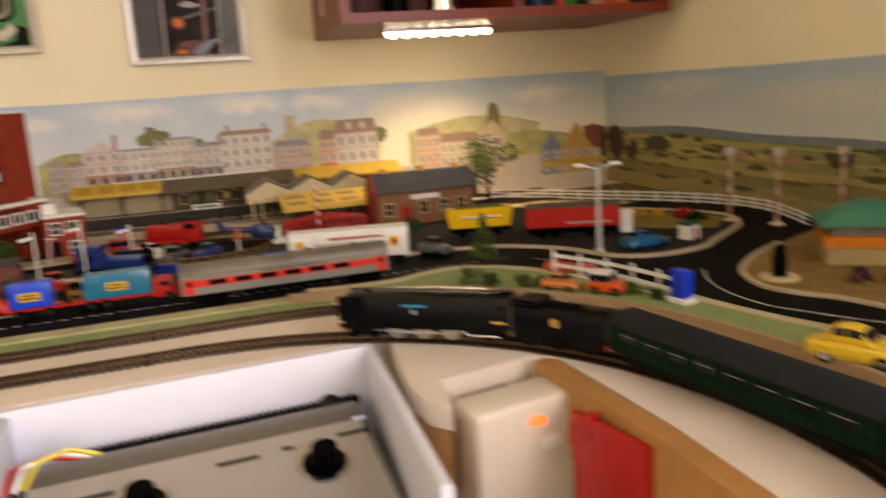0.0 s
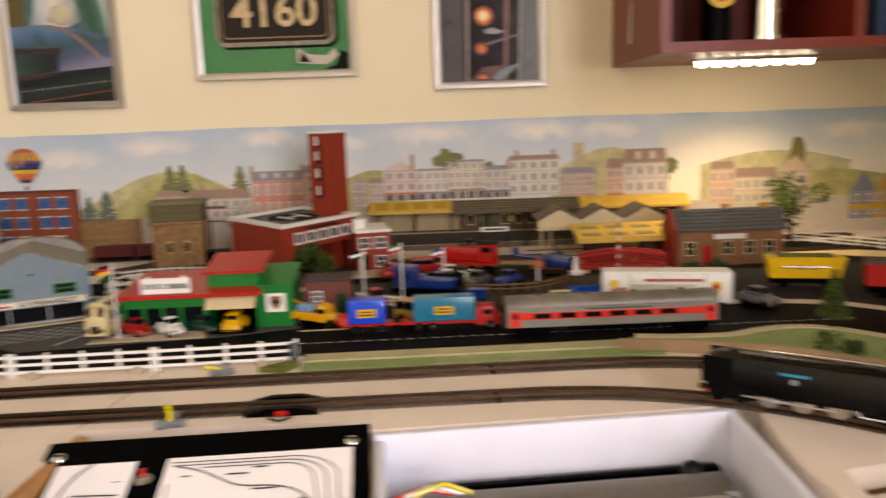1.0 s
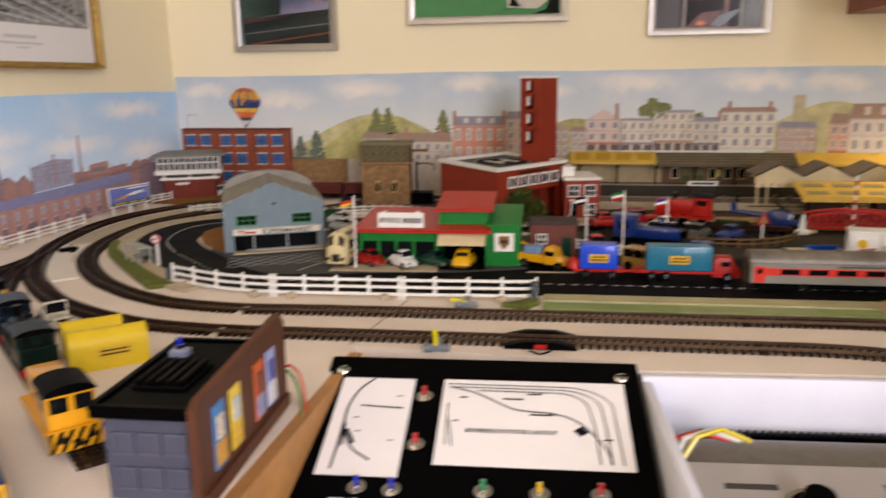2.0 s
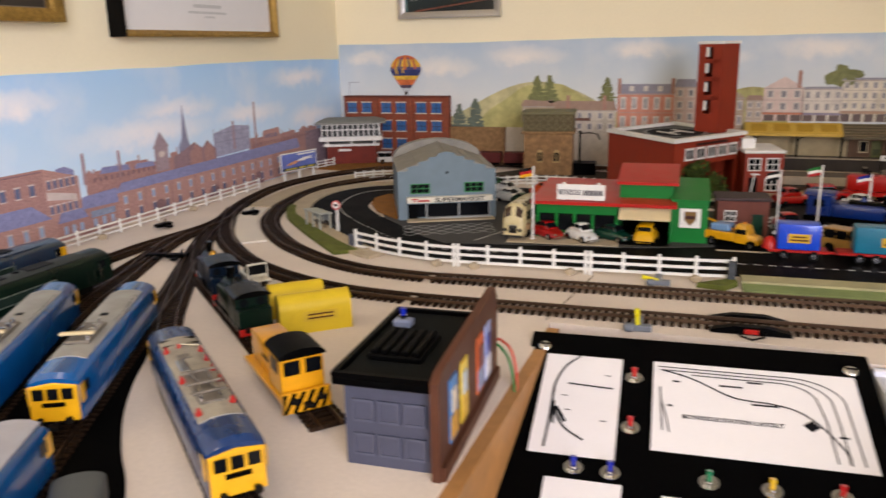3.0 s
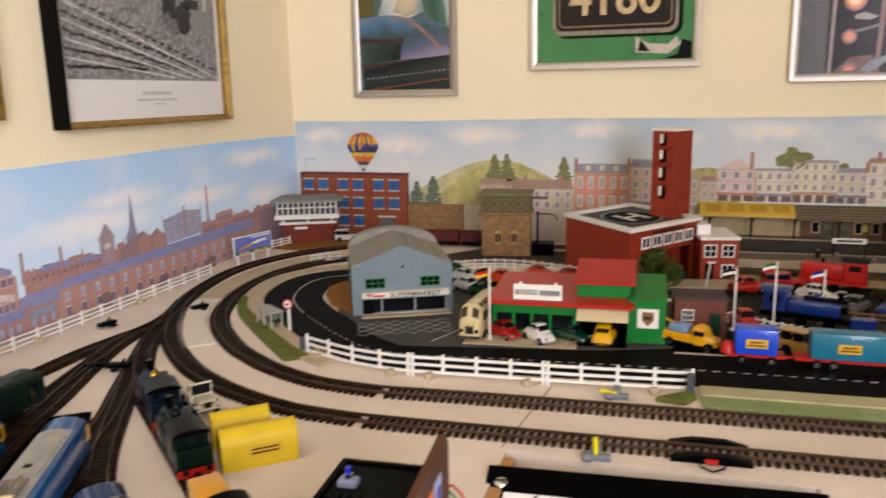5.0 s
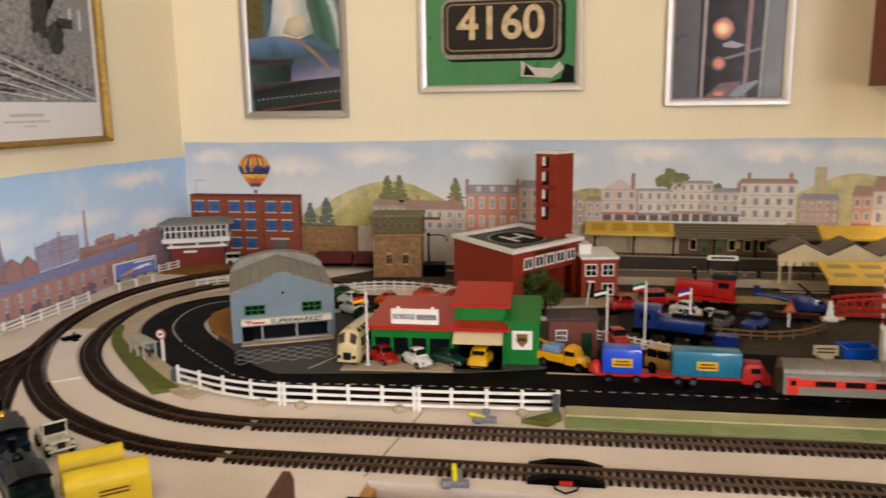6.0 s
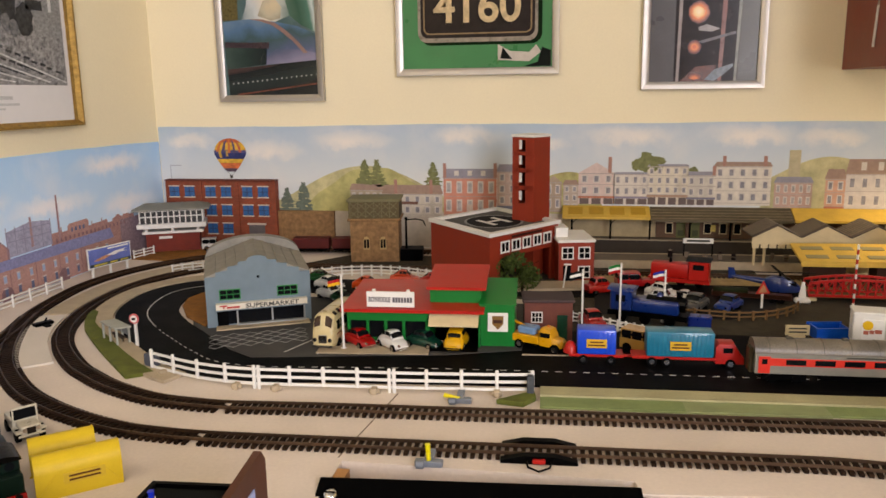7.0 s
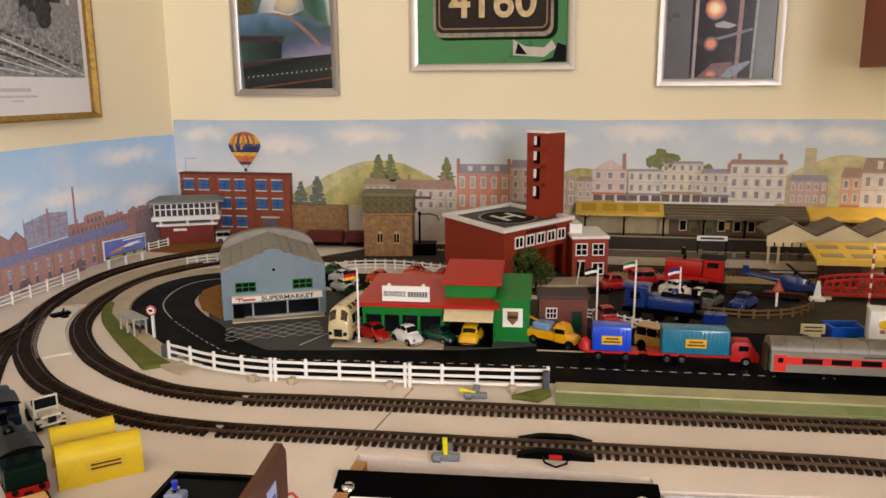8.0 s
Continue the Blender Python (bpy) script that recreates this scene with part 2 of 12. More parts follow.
slab("floor", WEST - 0.1, EAST + 0.1, SOUTH - 0.1, NORTH + 0.1, -0.1, 0, CARPET, "dark grey carpeted floor of the train room", "floor")
slab("ceiling", WEST - 0.1, EAST + 0.1, SOUTH - 0.1, NORTH + 0.1, CEIL, CEIL + 0.1, CEILING, "plain ceiling, greyed to cut bounced light", "ceiling")
slab("wall_north", WEST - 0.1, EAST + 0.1, NORTH, NORTH + 0.1, 0, CEIL, WALL, "cream yellow painted wall behind the layout", "wall")
slab("wall_west", WEST - 0.1, WEST, SOUTH, NORTH, 0, CEIL, WALL, "cream yellow painted wall beside the layout", "wall")
slab("wall_east", EAST, EAST + 0.1, SOUTH, NORTH, 0, CEIL, WALL, "cream yellow painted wall beside the layout", "wall")
slab("wall_south", WEST - 0.1, EAST + 0.1, SOUTH - 0.1, SOUTH, 0, CEIL, LOWBOUNCE, "unseen brown wall, darkened to cut bounced light", "wall")

# layout boards round the operator's well
boards = thing("layout_table", 0, 0, 0, 0, "wooden baseboard tables painted pale cream on pine frames", "table")
part("tabletop", prism(fresh(), [(WEST, 0.775), (-0.175, 0.775), (-0.172, 0.753), (0.185, 0.787), (0.2, 0.775), (EAST, 0.775), (EAST, NORTH), (WEST, NORTH)], "z", T - 0.02, T), BOARD, boards)
part("tabletop", prism(fresh(), [(WEST, -0.9), (-0.4455, -0.9), (-0.4455, 0.775), (WEST, 0.775)], "z", T - 0.02, T), BOARD, boards)
part("tabletop", prism(fresh(), [(0.345, -0.62), (EAST, -0.62), (EAST, 0.775), (0.2, 0.775), (0.188, 0.76), (0.180, 0.70), (0.178, 0.64), (0.183, 0.60), (0.197, 0.583), (0.203, 0.61), (0.206, 0.645), (0.30, 0.668), (0.322, 0.65), (0.335, 0.48)], "z", T - 0.02, T), BOARD, boards)
edge = [(-0.43, -0.9), (-0.43, 0.45), (-0.43, 0.775)]
part("pine_edge", box(fresh(), -0.4455, -0.434, -0.9, 0.762, T - 0.07, T - 0.001), PINE, boards, "bare pine edge board")
part("pine_edge", box(fresh(), -0.43, -0.175, 0.763, 0.775, T - 0.07, T - 0.0205), PINE, boards, "bare pine edge board")
part("pine_edge", loft(fresh(), [[(x, y, T - 0.07), (x + u, y + w, T - 0.07), (x + u, y + w, T - 0.001), (x, y, T - 0.001)]
     for x, y, u, w in ((0.318, 0.66, -0.02, -0.004), (0.335, 0.48, -0.02, -0.001), (0.345, -0.62, -0.02, 0))]), PINE, boards, "bare pine edge board")
part("pine_edge", prism(fresh(), [(0.179, 0.64), (0.184, 0.602), (0.196, 0.586), (0.203, 0.612), (0.205, 0.64)], "z", T - 0.09, T - 0.0205), PINE, boards, "bare pine edge board")
for lx, ly in ((-1.15, -0.85), (-0.47, -0.85), (-1.15, 0.9), (-0.47, 0.8), (-1.15, 1.74), (0.4, -0.57), (0.93, -0.57), (0.93, 1.74), (0.3, 0.82)):
    part("leg", box(fresh(), lx - 0.022, lx + 0.022, ly - 0.022, ly + 0.022, 0, T - 0.02), PINE, boards)

# ---------------------------------------------------------------- track
GAUGE, SLEEP = 0.0165, 0.0080
OUTER = smooth([(-0.05, 0.825), (-0.20, 0.8174), (-0.35, 0.8098), (-0.47, 0.8038), (-0.56, 0.7992), (-0.62, 0.7985), (-0.678, 0.8030), (-0.7165, 0.8115), (-0.7568, 0.8250), (-0.8057, 0.8465), (-0.8687, 0.8838), (-0.934, 0.941), (-0.985, 1.0), (-1.048, 1.10),
                (-1.088, 1.19), (-1.110, 1.277), (-1.121, 1.357), (-1.115, 1.440), (-1.088, 1.523), (-1.038, 1.603), (-0.96, 1.675), (-0.86, 1.719), (-0.75, 1.735), (-0.62, 1.735), (-0.40, 1.735), (0.0, 1.735), (0.40, 1.735), (0.78, 1.735)], 12)
OUTER_E = route(-0.05, 0.825, 2.9, [("s", 0.03), ("a", 0.414, -102), ("s", 0.9)])
INNER = smooth([(-0.05, 0.911), (-0.17, 0.904), (-0.31, 0.896), (-0.4956, 0.8853), (-0.565, 0.880), (-0.621, 0.8765), (-0.690, 0.8830), (-0.731, 0.895), (-0.779, 0.9165), (-0.818, 0.9405), (-0.865, 0.975), (-0.929, 1.041), (-0.977, 1.113),
                (-1.012, 1.205), (-1.027, 1.295), (-1.026, 1.385), (-1.0, 1.462), (-0.945, 1.530), (-0.87, 1.566), (-0.79, 1.573), (-0.60, 1.573), (-0.30, 1.573), (0.10, 1.573), (0.50, 1.573), (0.80, 1.573)], 12)
INNER_E = route(-0.05, 0.911, 3.3, [("s", 0.10), ("a", 0.50, -102), ("s", 0.85)])
SIDINGS = {
    "far": smooth([(-1.090, 1.195), (-1.062, 1.125), (-1.042, 1.055), (-1.040, 1.010), (-1.046, 0.958), (-1.052, 0.900), (-1.051, 0.82), (-1.052, 0.63), (-1.053, 0.25), (-1.055, -0.25), (-1.055, -0.45)], 16),
    "green": smooth([(-1.050, 1.100), (-1.041, 1.045), (-1.039, 1.000), (-1.036, 0.953), (-1.016, 0.887), (-0.999, 0.828), (-0.984, 0.775), (-0.967, 0.700), (-0.962, 0.60), (-0.962, 0.20), (-0.962, -0.25), (-0.962, -0.40)], 16),
    "electric": smooth([(-1.038, 0.985), (-1.028, 0.935), (-1.008, 0.876), (-0.986, 0.820), (-0.961, 0.760), (-0.930, 0.676), (-0.894, 0.602), (-0.845, 0.515), (-0.70, 0.259), (-0.60, 0.082), (-0.56, 0.011)], 16),
    "second": smooth([(-1.085, 1.175), (-1.058, 1.110), (-1.028, 1.035), (-0.995, 0.965), (-0.948, 0.878), (-0.910, 0.808), (-0.872, 0.740), (-0.832, 0.655), (-0.774, 0.536), (-0.66, 0.312), (-0.56, 0.116), (-0.50, -0.002)], 16),
    "middle": smooth([(-0.962, 0.904), (-0.928, 0.842), (-0.886, 0.776), (-0.842, 0.705), (-0.806, 0.651), (-0.762, 0.596), (-0.70, 0.534), (-0.628, 0.470), (-0.52, 0.374), (-0.46, 0.321)], 12),
    "shunter": smooth([(-1.012, 1.000), (-0.990, 0.955), (-0.958, 0.905), (-0.920, 0.852), (-0.873, 0.800), (-0.815, 0.748), (-0.728, 0.6715), (-0.64, 0.592), (-0.546, 0.509)], 12),
}
sleeper_mesh = mesh_of("sleeper", box(fresh(), -0.0021, 0.0021, -0.0150, 0.0150, 0, 0.0032), SLEEPER)


def track(pts, label, single_sleepers=0, lift=0.0):
    t = thing("railway_track", 0, 0, T + lift, 0, label, "railway track", "tracks of the layout")
    for side in (1, -1):
        a, b = side * GAUGE / 2 + 0.0005, -(side * GAUGE / 2 - 0.0005)
        part("rail", strip(fresh(), pts, a, b, 0.003, 0.0065), RAIL, t)
    sl = spaced(pts, SLEEP, 0.003)
    bm = fresh()
    for i, (x, y, h) in enumerate(sl):
        m = pose(x, y, 0.0002, 0, 0, math.degrees(h))
        if i < single_sleepers:
            ob = new("sleeper", sleeper_mesh)
            ob.parent, ob.matrix_basis = t, m
        else:
            box(bm, -0.0021, 0.0021, -0.0150, 0.0150, 0, 0.0032, m)
    if bm.verts:
        tagged(part("sleepers", bm, SLEEPER, t), kind="stuff")
    return t


track(OUTER, "dark sectional track with steel rails, the outer loop", 200)
track(OUTER_E, "dark sectional track with steel rails, the outer loop", 105)
track(INNER, "dark sectional track with steel rails, the inner loop", 200)
track(INNER_E, "dark sectional track with steel rails, the inner loop", 105)
for pts in SIDINGS.values():
    track(pts, "dark siding track in the locomotive yard", 55)

# ---------------------------------------------------------------- printed backscene on the walls
def sky_mat(name, top, low, cloud, zlow, zhigh, along, clouds):
    """Printed paper sky: blue fading down, soft clouds at (along, height, half width, half height), faint wash."""
    m, nt, b = nodes_of(name)
    link, node = nt.links.new, nt.nodes.new

    def maths(op, a, c):
        n = node("ShaderNodeMath")
        n.operation = op
        for k, v in ((0, a), (1, c)):
            if isinstance(v, (int, float)):
                n.inputs[k].default_value = v
            else:
                link(v, n.inputs[k])
        return n.outputs[0]

    def noise(scale, detail=4.0, rough=0.55):
        n = node("ShaderNodeTexNoise")
        n.inputs["Scale"].default_value, n.inputs["Detail"].default_value, n.inputs["Roughness"].default_value = scale, detail, rough
        link(co.outputs["Object"], n.inputs["Vector"])
        return n.outputs[0]

    co, sep, mr = node("ShaderNodeTexCoord"), node("ShaderNodeSeparateXYZ"), node("ShaderNodeMapRange")
    link(co.outputs["Object"], sep.inputs[0])
    mr.inputs["From Min"].default_value, mr.inputs["From Max"].default_value = zlow, zhigh
    link(sep.outputs[2], mr.inputs["Value"])
    mix = node("ShaderNodeMixRGB")
    mix.inputs[1].default_value, mix.inputs[2].default_value = (*low, 1), (*top, 1)
    link(mr.outputs[0], mix.inputs[0])
    wisp, puff = noise(9.0), noise(30.0, 5.0, 0.6)
    u = maths("ADD", sep.outputs[along], maths("MULTIPLY", maths("SUBTRACT", wisp, 0.5), 0.10))
    z = maths("ADD", sep.outputs[2], maths("MULTIPLY", maths("SUBTRACT", puff, 0.5), 0.045))
    total = 0.0
    for cu, cz, hw, hh in clouds:
        du = maths("DIVIDE", maths("SUBTRACT", u, cu), hw)
        dz = maths("DIVIDE", maths("SUBTRACT", z, cz), hh)
        d = maths("SQRT", maths("ADD", maths("MULTIPLY", du, du), maths("MULTIPLY", dz, dz)), 0.0)
        soft = node("ShaderNodeMapRange")
        soft.interpolation_type = "SMOOTHSTEP"
        soft.inputs["From Min"].default_value, soft.inputs["From Max"].default_value = 1.45, 0.15
        link(d, soft.inputs["Value"])
        total = maths("MAXIMUM", soft.outputs[0], total)
    body = maths("MULTIPLY", total, maths("ADD", maths("MULTIPLY", puff, 0.9), 0.30))
    haze = node("ShaderNodeMapRange")
    haze.inputs["From Min"].default_value, haze.inputs["From Max"].default_value, haze.inputs["To Max"].default_value = 0.48, 0.75, 0.35
    link(wisp, haze.inputs["Value"])
    cover = node("ShaderNodeMath")
    cover.operation, cover.use_clamp = "MAXIMUM", True
    link(body, cover.inputs[0]), link(haze.outputs[0], cover.inputs[1])
    mix2 = node("ShaderNodeMixRGB")
    mix2.inputs[2].default_value = (*cloud, 1)
    link(cover.outputs[0], mix2.inputs[0])
    link(mix.outputs[0], mix2.inputs[1])
    link(mix2.outputs[0], b.inputs["Base Color"])
    b.inputs["Roughness"].default_value = 0.5
    bp = node("ShaderNodeBump")
    bp.inputs["Strength"].default_value, bp.inputs["Distance"].default_value = 0.3, 0.005
    link(noise(12.0, 2.0), bp.inputs["Height"]), link(bp.outputs[0], b.inputs["Normal"])
    return m


def ink(key, rgb, var=0.14, scale=90):
    return paint("ink_" + key, tuple(c ** 0.76 for c in rgb), 0.6, var=var, scale=scale, fine=700, bump=0.0)


def leafy_ink(key, rgb):
    return paint("ink_" + key, tuple(c ** 0.82 for c in rgb), 0.65, var=0.32, scale=120, fine=600, bump=0.0)


NORTH_CLOUDS = ((-1.11, 1.142, 0.056, 0.018), (-0.927, 1.117, 0.068, 0.022), (-0.728, 1.140, 0.085, 0.022), (-0.477, 1.150, 0.065, 0.020), (-0.30, 1.135, 0.05, 0.016), (-0.118, 1.148, 0.10, 0.024), (0.106, 1.150, 0.085, 0.022), (0.27, 1.143, 0.075, 0.020))
WEST_CLOUDS = ((0.52, 1.07, 0.12, 0.02), (0.838, 1.100, 0.11, 0.022), (1.10, 1.037, 0.16, 0.024), (1.175, 1.068, 0.10, 0.020), (1.40, 1.045, 0.10, 0.020), (1.595, 1.106, 0.115, 0.021), (1.64, 1.017, 0.09, 0.024))
EAST_CLOUDS = ((1.45, 1.13, 0.16, 0.02), (1.05, 1.10, 0.20, 0.035), (0.6, 1.12, 0.15, 0.03))
SKY_N = sky_mat("sky_print_north", (0.37, 0.49, 0.61), (0.66, 0.69, 0.68), (0.84, 0.78, 0.70), 1.05, 1.19, 0, NORTH_CLOUDS)
# paler printed sheet, with the cabinet lamp's warm glare painted into its tones
SKY_PALE = sky_mat("sky_print_pale_glare", (0.37, 0.49, 0.58), (0.86, 0.80, 0.64), (0.90, 0.83, 0.68), 1.05, 1.18, 0, ((0.50, 1.10, 0.12, 0.05), (0.80, 1.13, 0.08, 0.02)))
SKY_W = sky_mat("sky_print_west", (0.36, 0.61, 0.91), (0.62, 0.79, 0.95), (0.95, 0.91, 0.92), 0.99, 1.17, 1, WEST_CLOUDS)
# east sky colours darkened to carry the shade on that wall
SKY_E = sky_mat("sky_print_east_shaded", (0.30, 0.43, 0.54), (0.60, 0.60, 0.55), (0.60, 0.58, 0.53), 1.02, 1.17, 1, EAST_CLOUDS)
PAPER = 0.0035
scenic_n = thing("backdrop_north", 0, 0, 0, 0, "printed paper backscene of a market town under cloudy sky", "backdrop", kind="structure")
scenic_w = thing("backdrop_west", 0, 0, 0, 0, "printed paper backscene of brick mills and terraces", "backdrop", kind="structure")
scenic_e = thing("backdrop_east", 0, 0, 0, 0, "printed paper backscene of open fields, sky darkened for shade", "backdrop", kind="structure")


def sheet(parent, wall, a, b, top, top_b, material, thick=PAPER):
    """One length of backscene paper with a slightly wavy cut top."""
    bm = fresh()
    n = 24
    rings = []
    for i in range(n + 1):
        u = a + (b - a) * i / n
        z = top + (top_b - top) * i / n + 0.0009 * math.sin(u * 9.0) + 0.0005 * math.sin(u * 31)
        if wall == "n":
            rings.append([(u, NORTH, T), (u, NORTH - thick, T), (u, NORTH - thick, z), (u, NORTH, z)])
        else:
            w, s = (WEST, 1) if wall == "w" else (EAST, -1)
            rings.append([(w, u, T), (w + s * thick, u, T), (w + s * thick, u, z), (w, u, z)])
    part("paper_sheet", loft(bm, rings), material, parent)


sheet(scenic_n, "n", WEST + 0.005, -0.62, 1.171, 1.1735, SKY_N)
sheet(scenic_n, "n", -0.6205, 0.38, 1.1735, 1.1745, SKY_N, PAPER + 0.0003)
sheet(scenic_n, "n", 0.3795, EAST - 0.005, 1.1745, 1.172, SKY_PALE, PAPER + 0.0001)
sheet(scenic_w, "w", -0.6, 0.79, 1.112, 1.1375, SKY_W)
sheet(scenic_w, "w", 0.789, 1.35, 1.1375, 1.1432, SKY_W, PAPER + 0.0003)
sheet(scenic_w, "w", 1.349, NORTH - 0.004, 1.1432, 1.1392, SKY_W, PAPER + 0.0005)
sheet(scenic_e, "e", -0.6, NORTH - 0.004, 1.157, 1.157, SKY_E)


LAYER = [0]


def printed(name, parent, wall, polys, k, material):
    """Inked shapes lying on the paper: polygons of (along, height), k-th layer."""
    bm = fresh()
    LAYER[0] += 1
    d = PAPER + 0.0012 + 0.0003 * k + 0.00004 * (LAYER[0] % 7)
    for poly in polys:
        d += 0.00002 if len(polys) > 6 else 0.0
        if wall == "n":
            pts = [(u, NORTH - d, z) for u, z in poly]
        elif wall == "w":
            pts = [(WEST + d, u, z) for u, z in poly]
        else:
            pts = [(EAST - d, u, z) for u, z in poly]
        bm.faces.new([bm.verts.new(p) for p in pts])
    return part(name, bm, material, parent)


def rect(u0, u1, z0, z1):
    return [(u0, z0), (u1, z0), (u1, z1), (u0, z1)]


def crown(u, z, w, h, seed, n=22, rough=0.18):
    rnd = random.Random(seed)
    return [(u + w * math.cos(a) * (1 - rough * rnd.random()), z + h * math.sin(a) * (1 - rough * rnd.random()))
            for a in (2 * math.pi * i / n for i in range(n))]


def leafy(u, z, w, h, seed):
    """A tree head of many overlapping clumps with a ragged edge."""
    rnd = random.Random(seed * 7)
    out = [rect(u - w * 0.07, u + w * 0.07, z - h * 1.5, z)]
    for i in range(26):
        a, r = rnd.uniform(0, 6.283), math.sqrt(rnd.random()) * 0.78
        out.append(crown(u + w * r * math.cos(a), z + h * r * math.sin(a), w * 0.40, h * 0.42, seed * 40 + i, 13, 0.45))
    return out


def ridge(u0, u1, base, f, n=30):
    return [(u0, base)] + [(u0 + (u1 - u0) * i / n, f(i / n)) for i in range(n + 1)] + [(u1, base)]


def fir(u, z0, h, w):
    """A layered conifer."""
    pts = []
    tiers = 6
    for i in range(tiers):
        s = 1 - i / tiers
        pts += [(u + w * s * 0.55, z0 + h * (0.12 + i / tiers * 0.85)), (u + w * s, z0 + h * (0.10 + i / tiers * 0.85))]
    top = [(u, z0 + h)]
    left = [(2 * u - x, z) for x, z in pts]
    return [(u - w * 0.1, z0), (u + w * 0.1, z0)] + [q for a, b in zip(pts[1::2], pts[0::2]) for q in (a, b)] + top + [q for a, b in reversed(list(zip(left[1::2], left[0::2]))) for q in (b, a)]


def cedar(u, z0, h, w, seed):
    """A layered tree: flat ragged clumps of needles stacked on a trunk."""
    rnd = random.Random(seed)
    out = [rect(u - w * 0.07, u + w * 0.07, z0, z0 + h * 0.95)]
    for i in range(12):
        s = i / 11
        half = w * (1.0 - 0.80 * s) * rnd.uniform(0.75, 1.1)
        for q, side in enumerate((-1, -0.4, 0.3, 1)):
            out.append(crown(u + side * half * 0.62, z0 + h * (0.10 + 0.86 * s) + rnd.uniform(-0.025, 0.025) * h, half * 0.46, h * 0.062, seed * 90 + i * 4 + q, 12, 0.5))
    return out


def print_house(parent, wall, u0, u1, z0, z1, walls, roof, roof_h, cols, rows, glass, k=3, gable=False, chimneys=(), shop=None, dormers=0):
    w, h = u1 - u0, z1 - z0
    face = rect(u0, u1, z0, z1)
    if gable:
        printed("printed_wall", parent, wall, [[(u0, z0), (u1, z0), (u1, z1), ((u0 + u1) / 2, z1 + roof_h), (u0, z1)]], k, walls)
    else:
        printed("printed_wall", parent, wall, [face], k, walls)
        if roof_h:
            printed("printed_roof", parent, wall, [[(u0 - 0.002, z1), (u1 + 0.002, z1), (u1 - 0.004, z1 + roof_h), (u0 + 0.004, z1 + roof_h)]], k, roof)
    printed("printed_wash", parent, wall, [[(u0 + w * 0.62, z0), (u1, z0), (u1, z1), (u0 + w * 0.80, z1)]], k, ink("wash_" + walls.name, tuple(c * 0.93 for c in walls.node_tree.nodes["Hue/Saturation/Value"].inputs["Color"].default_value[:3]), 0.3, 45)) if w > 0.06 and not gable else None
    low = 0.26 * h if shop else 0.06 * h
    cell_w, cell_h = w / cols, (h - low) / rows
    panes, sills = [], []
    for i in range(cols):
        for j in range(rows):
            cu, cz = u0 + cell_w * (i + 0.5), z0 + low + cell_h * (j + 0.5)
            panes.append(rect(cu - cell_w * 0.17, cu + cell_w * 0.17, cz - cell_h * 0.25, cz + cell_h * 0.24))
            sills.append(rect(cu - cell_w * 0.27, cu + cell_w * 0.27, cz - cell_h * 0.33, cz + cell_h * 0.33))
    printed("printed_surround", parent, wall, sills, k + 1, ink("surround", (0.62, 0.57, 0.5)))
    printed("printed_glazing", parent, wall, panes, k + 2, glass)
    if shop:
        n = max(2, round(w / 0.022))
        printed("printed_shopfront", parent, wall, [rect(u0 + w * (i + 0.12) / n, u0 + w * (i + 0.88) / n, z0, z0 + low * 0.72) for i in range(n)], k + 2, ink("shopglass", (0.16, 0.12, 0.11)))
        printed("printed_awning", parent, wall, [rect(u0, u1, z0 + low * 0.74, z0 + low * 0.98)], k + 2, shop)
    if dormers:
        printed("printed_dormer", parent, wall, [rect(u0 + w * (i + 1) / (dormers + 1) - 0.005, u0 + w * (i + 1) / (dormers + 1) + 0.005, z1 + roof_h * 0.25, z1 + roof_h * 0.8) for i in range(dormers)], k + 1, ink("surround", (0.62, 0.57, 0.5)))
    printed("printed_cornice", parent, wall, [rect(u0, u1, z1 - 0.0022, z1 - 0.0004)] + [rect(u0, u1, z0 + low + cell_h * j - 0.0005, z0 + low + cell_h * j + 0.0005) for j in range(rows)], k + 1, ink("cornice", (0.42, 0.37, 0.33)))
    for c in chimneys:
        printed("printed_chimney", parent, wall, [rect(c - 0.0035, c + 0.0035, z1, z1 + roof_h + 0.012)], k + 1, ink("chimney", (0.4, 0.22, 0.17)))


HILL, HILL2 = ink("hill", (0.45, 0.42, 0.17), 0.35, 45), ink("hill_light", (0.52, 0.48, 0.26), 0.35, 45)
TREE_INK, FIR_INK = leafy_ink("tree", (0.22, 0.23, 0.10)), leafy_ink("fir", (0.16, 0.19, 0.15))
PALEGLASS, GREYGLASS = ink("paleglass", (0.40, 0.38, 0.37), 0.4), ink("greyglass", (0.28, 0.27, 0.29), 0.4)
SLATE, TILE = ink("slate", (0.30, 0.29, 0.33)), ink("tile", (0.36, 0.25, 0.19))
STREET = ink("street", (0.55, 0.49, 0.40))

# north: hills, town, from the corner eastwards
printed("printed_hill", scenic_n, "n", [ridge(-0.92, -0.47, 0.91, lambda s: 1.0 + 0.084 * math.sin(math.pi * min(1, s * 1.02)) ** 1.3)], 0, HILL2)
printed("printed_hill", scenic_n, "n", [ridge(-0.84, -0.52, 0.91, lambda s: 0.99 + 0.09 * math.sin(math.pi * s) ** 0.9 + 0.003 * math.sin(23 * s))], 1, HILL)
printed("printed_hill", scenic_n, "n", [ridge(-0.32, -0.18, 0.95, lambda s: 1.05 + 0.022 * math.sin(math.pi * s))], 0, HILL)
printed("printed_hill", scenic_n, "n", [ridge(0.14, 0.40, 0.95, lambda s: 1.055 + 0.05 * math.sin(math.pi * s) ** 1.2)], 0, HILL2)
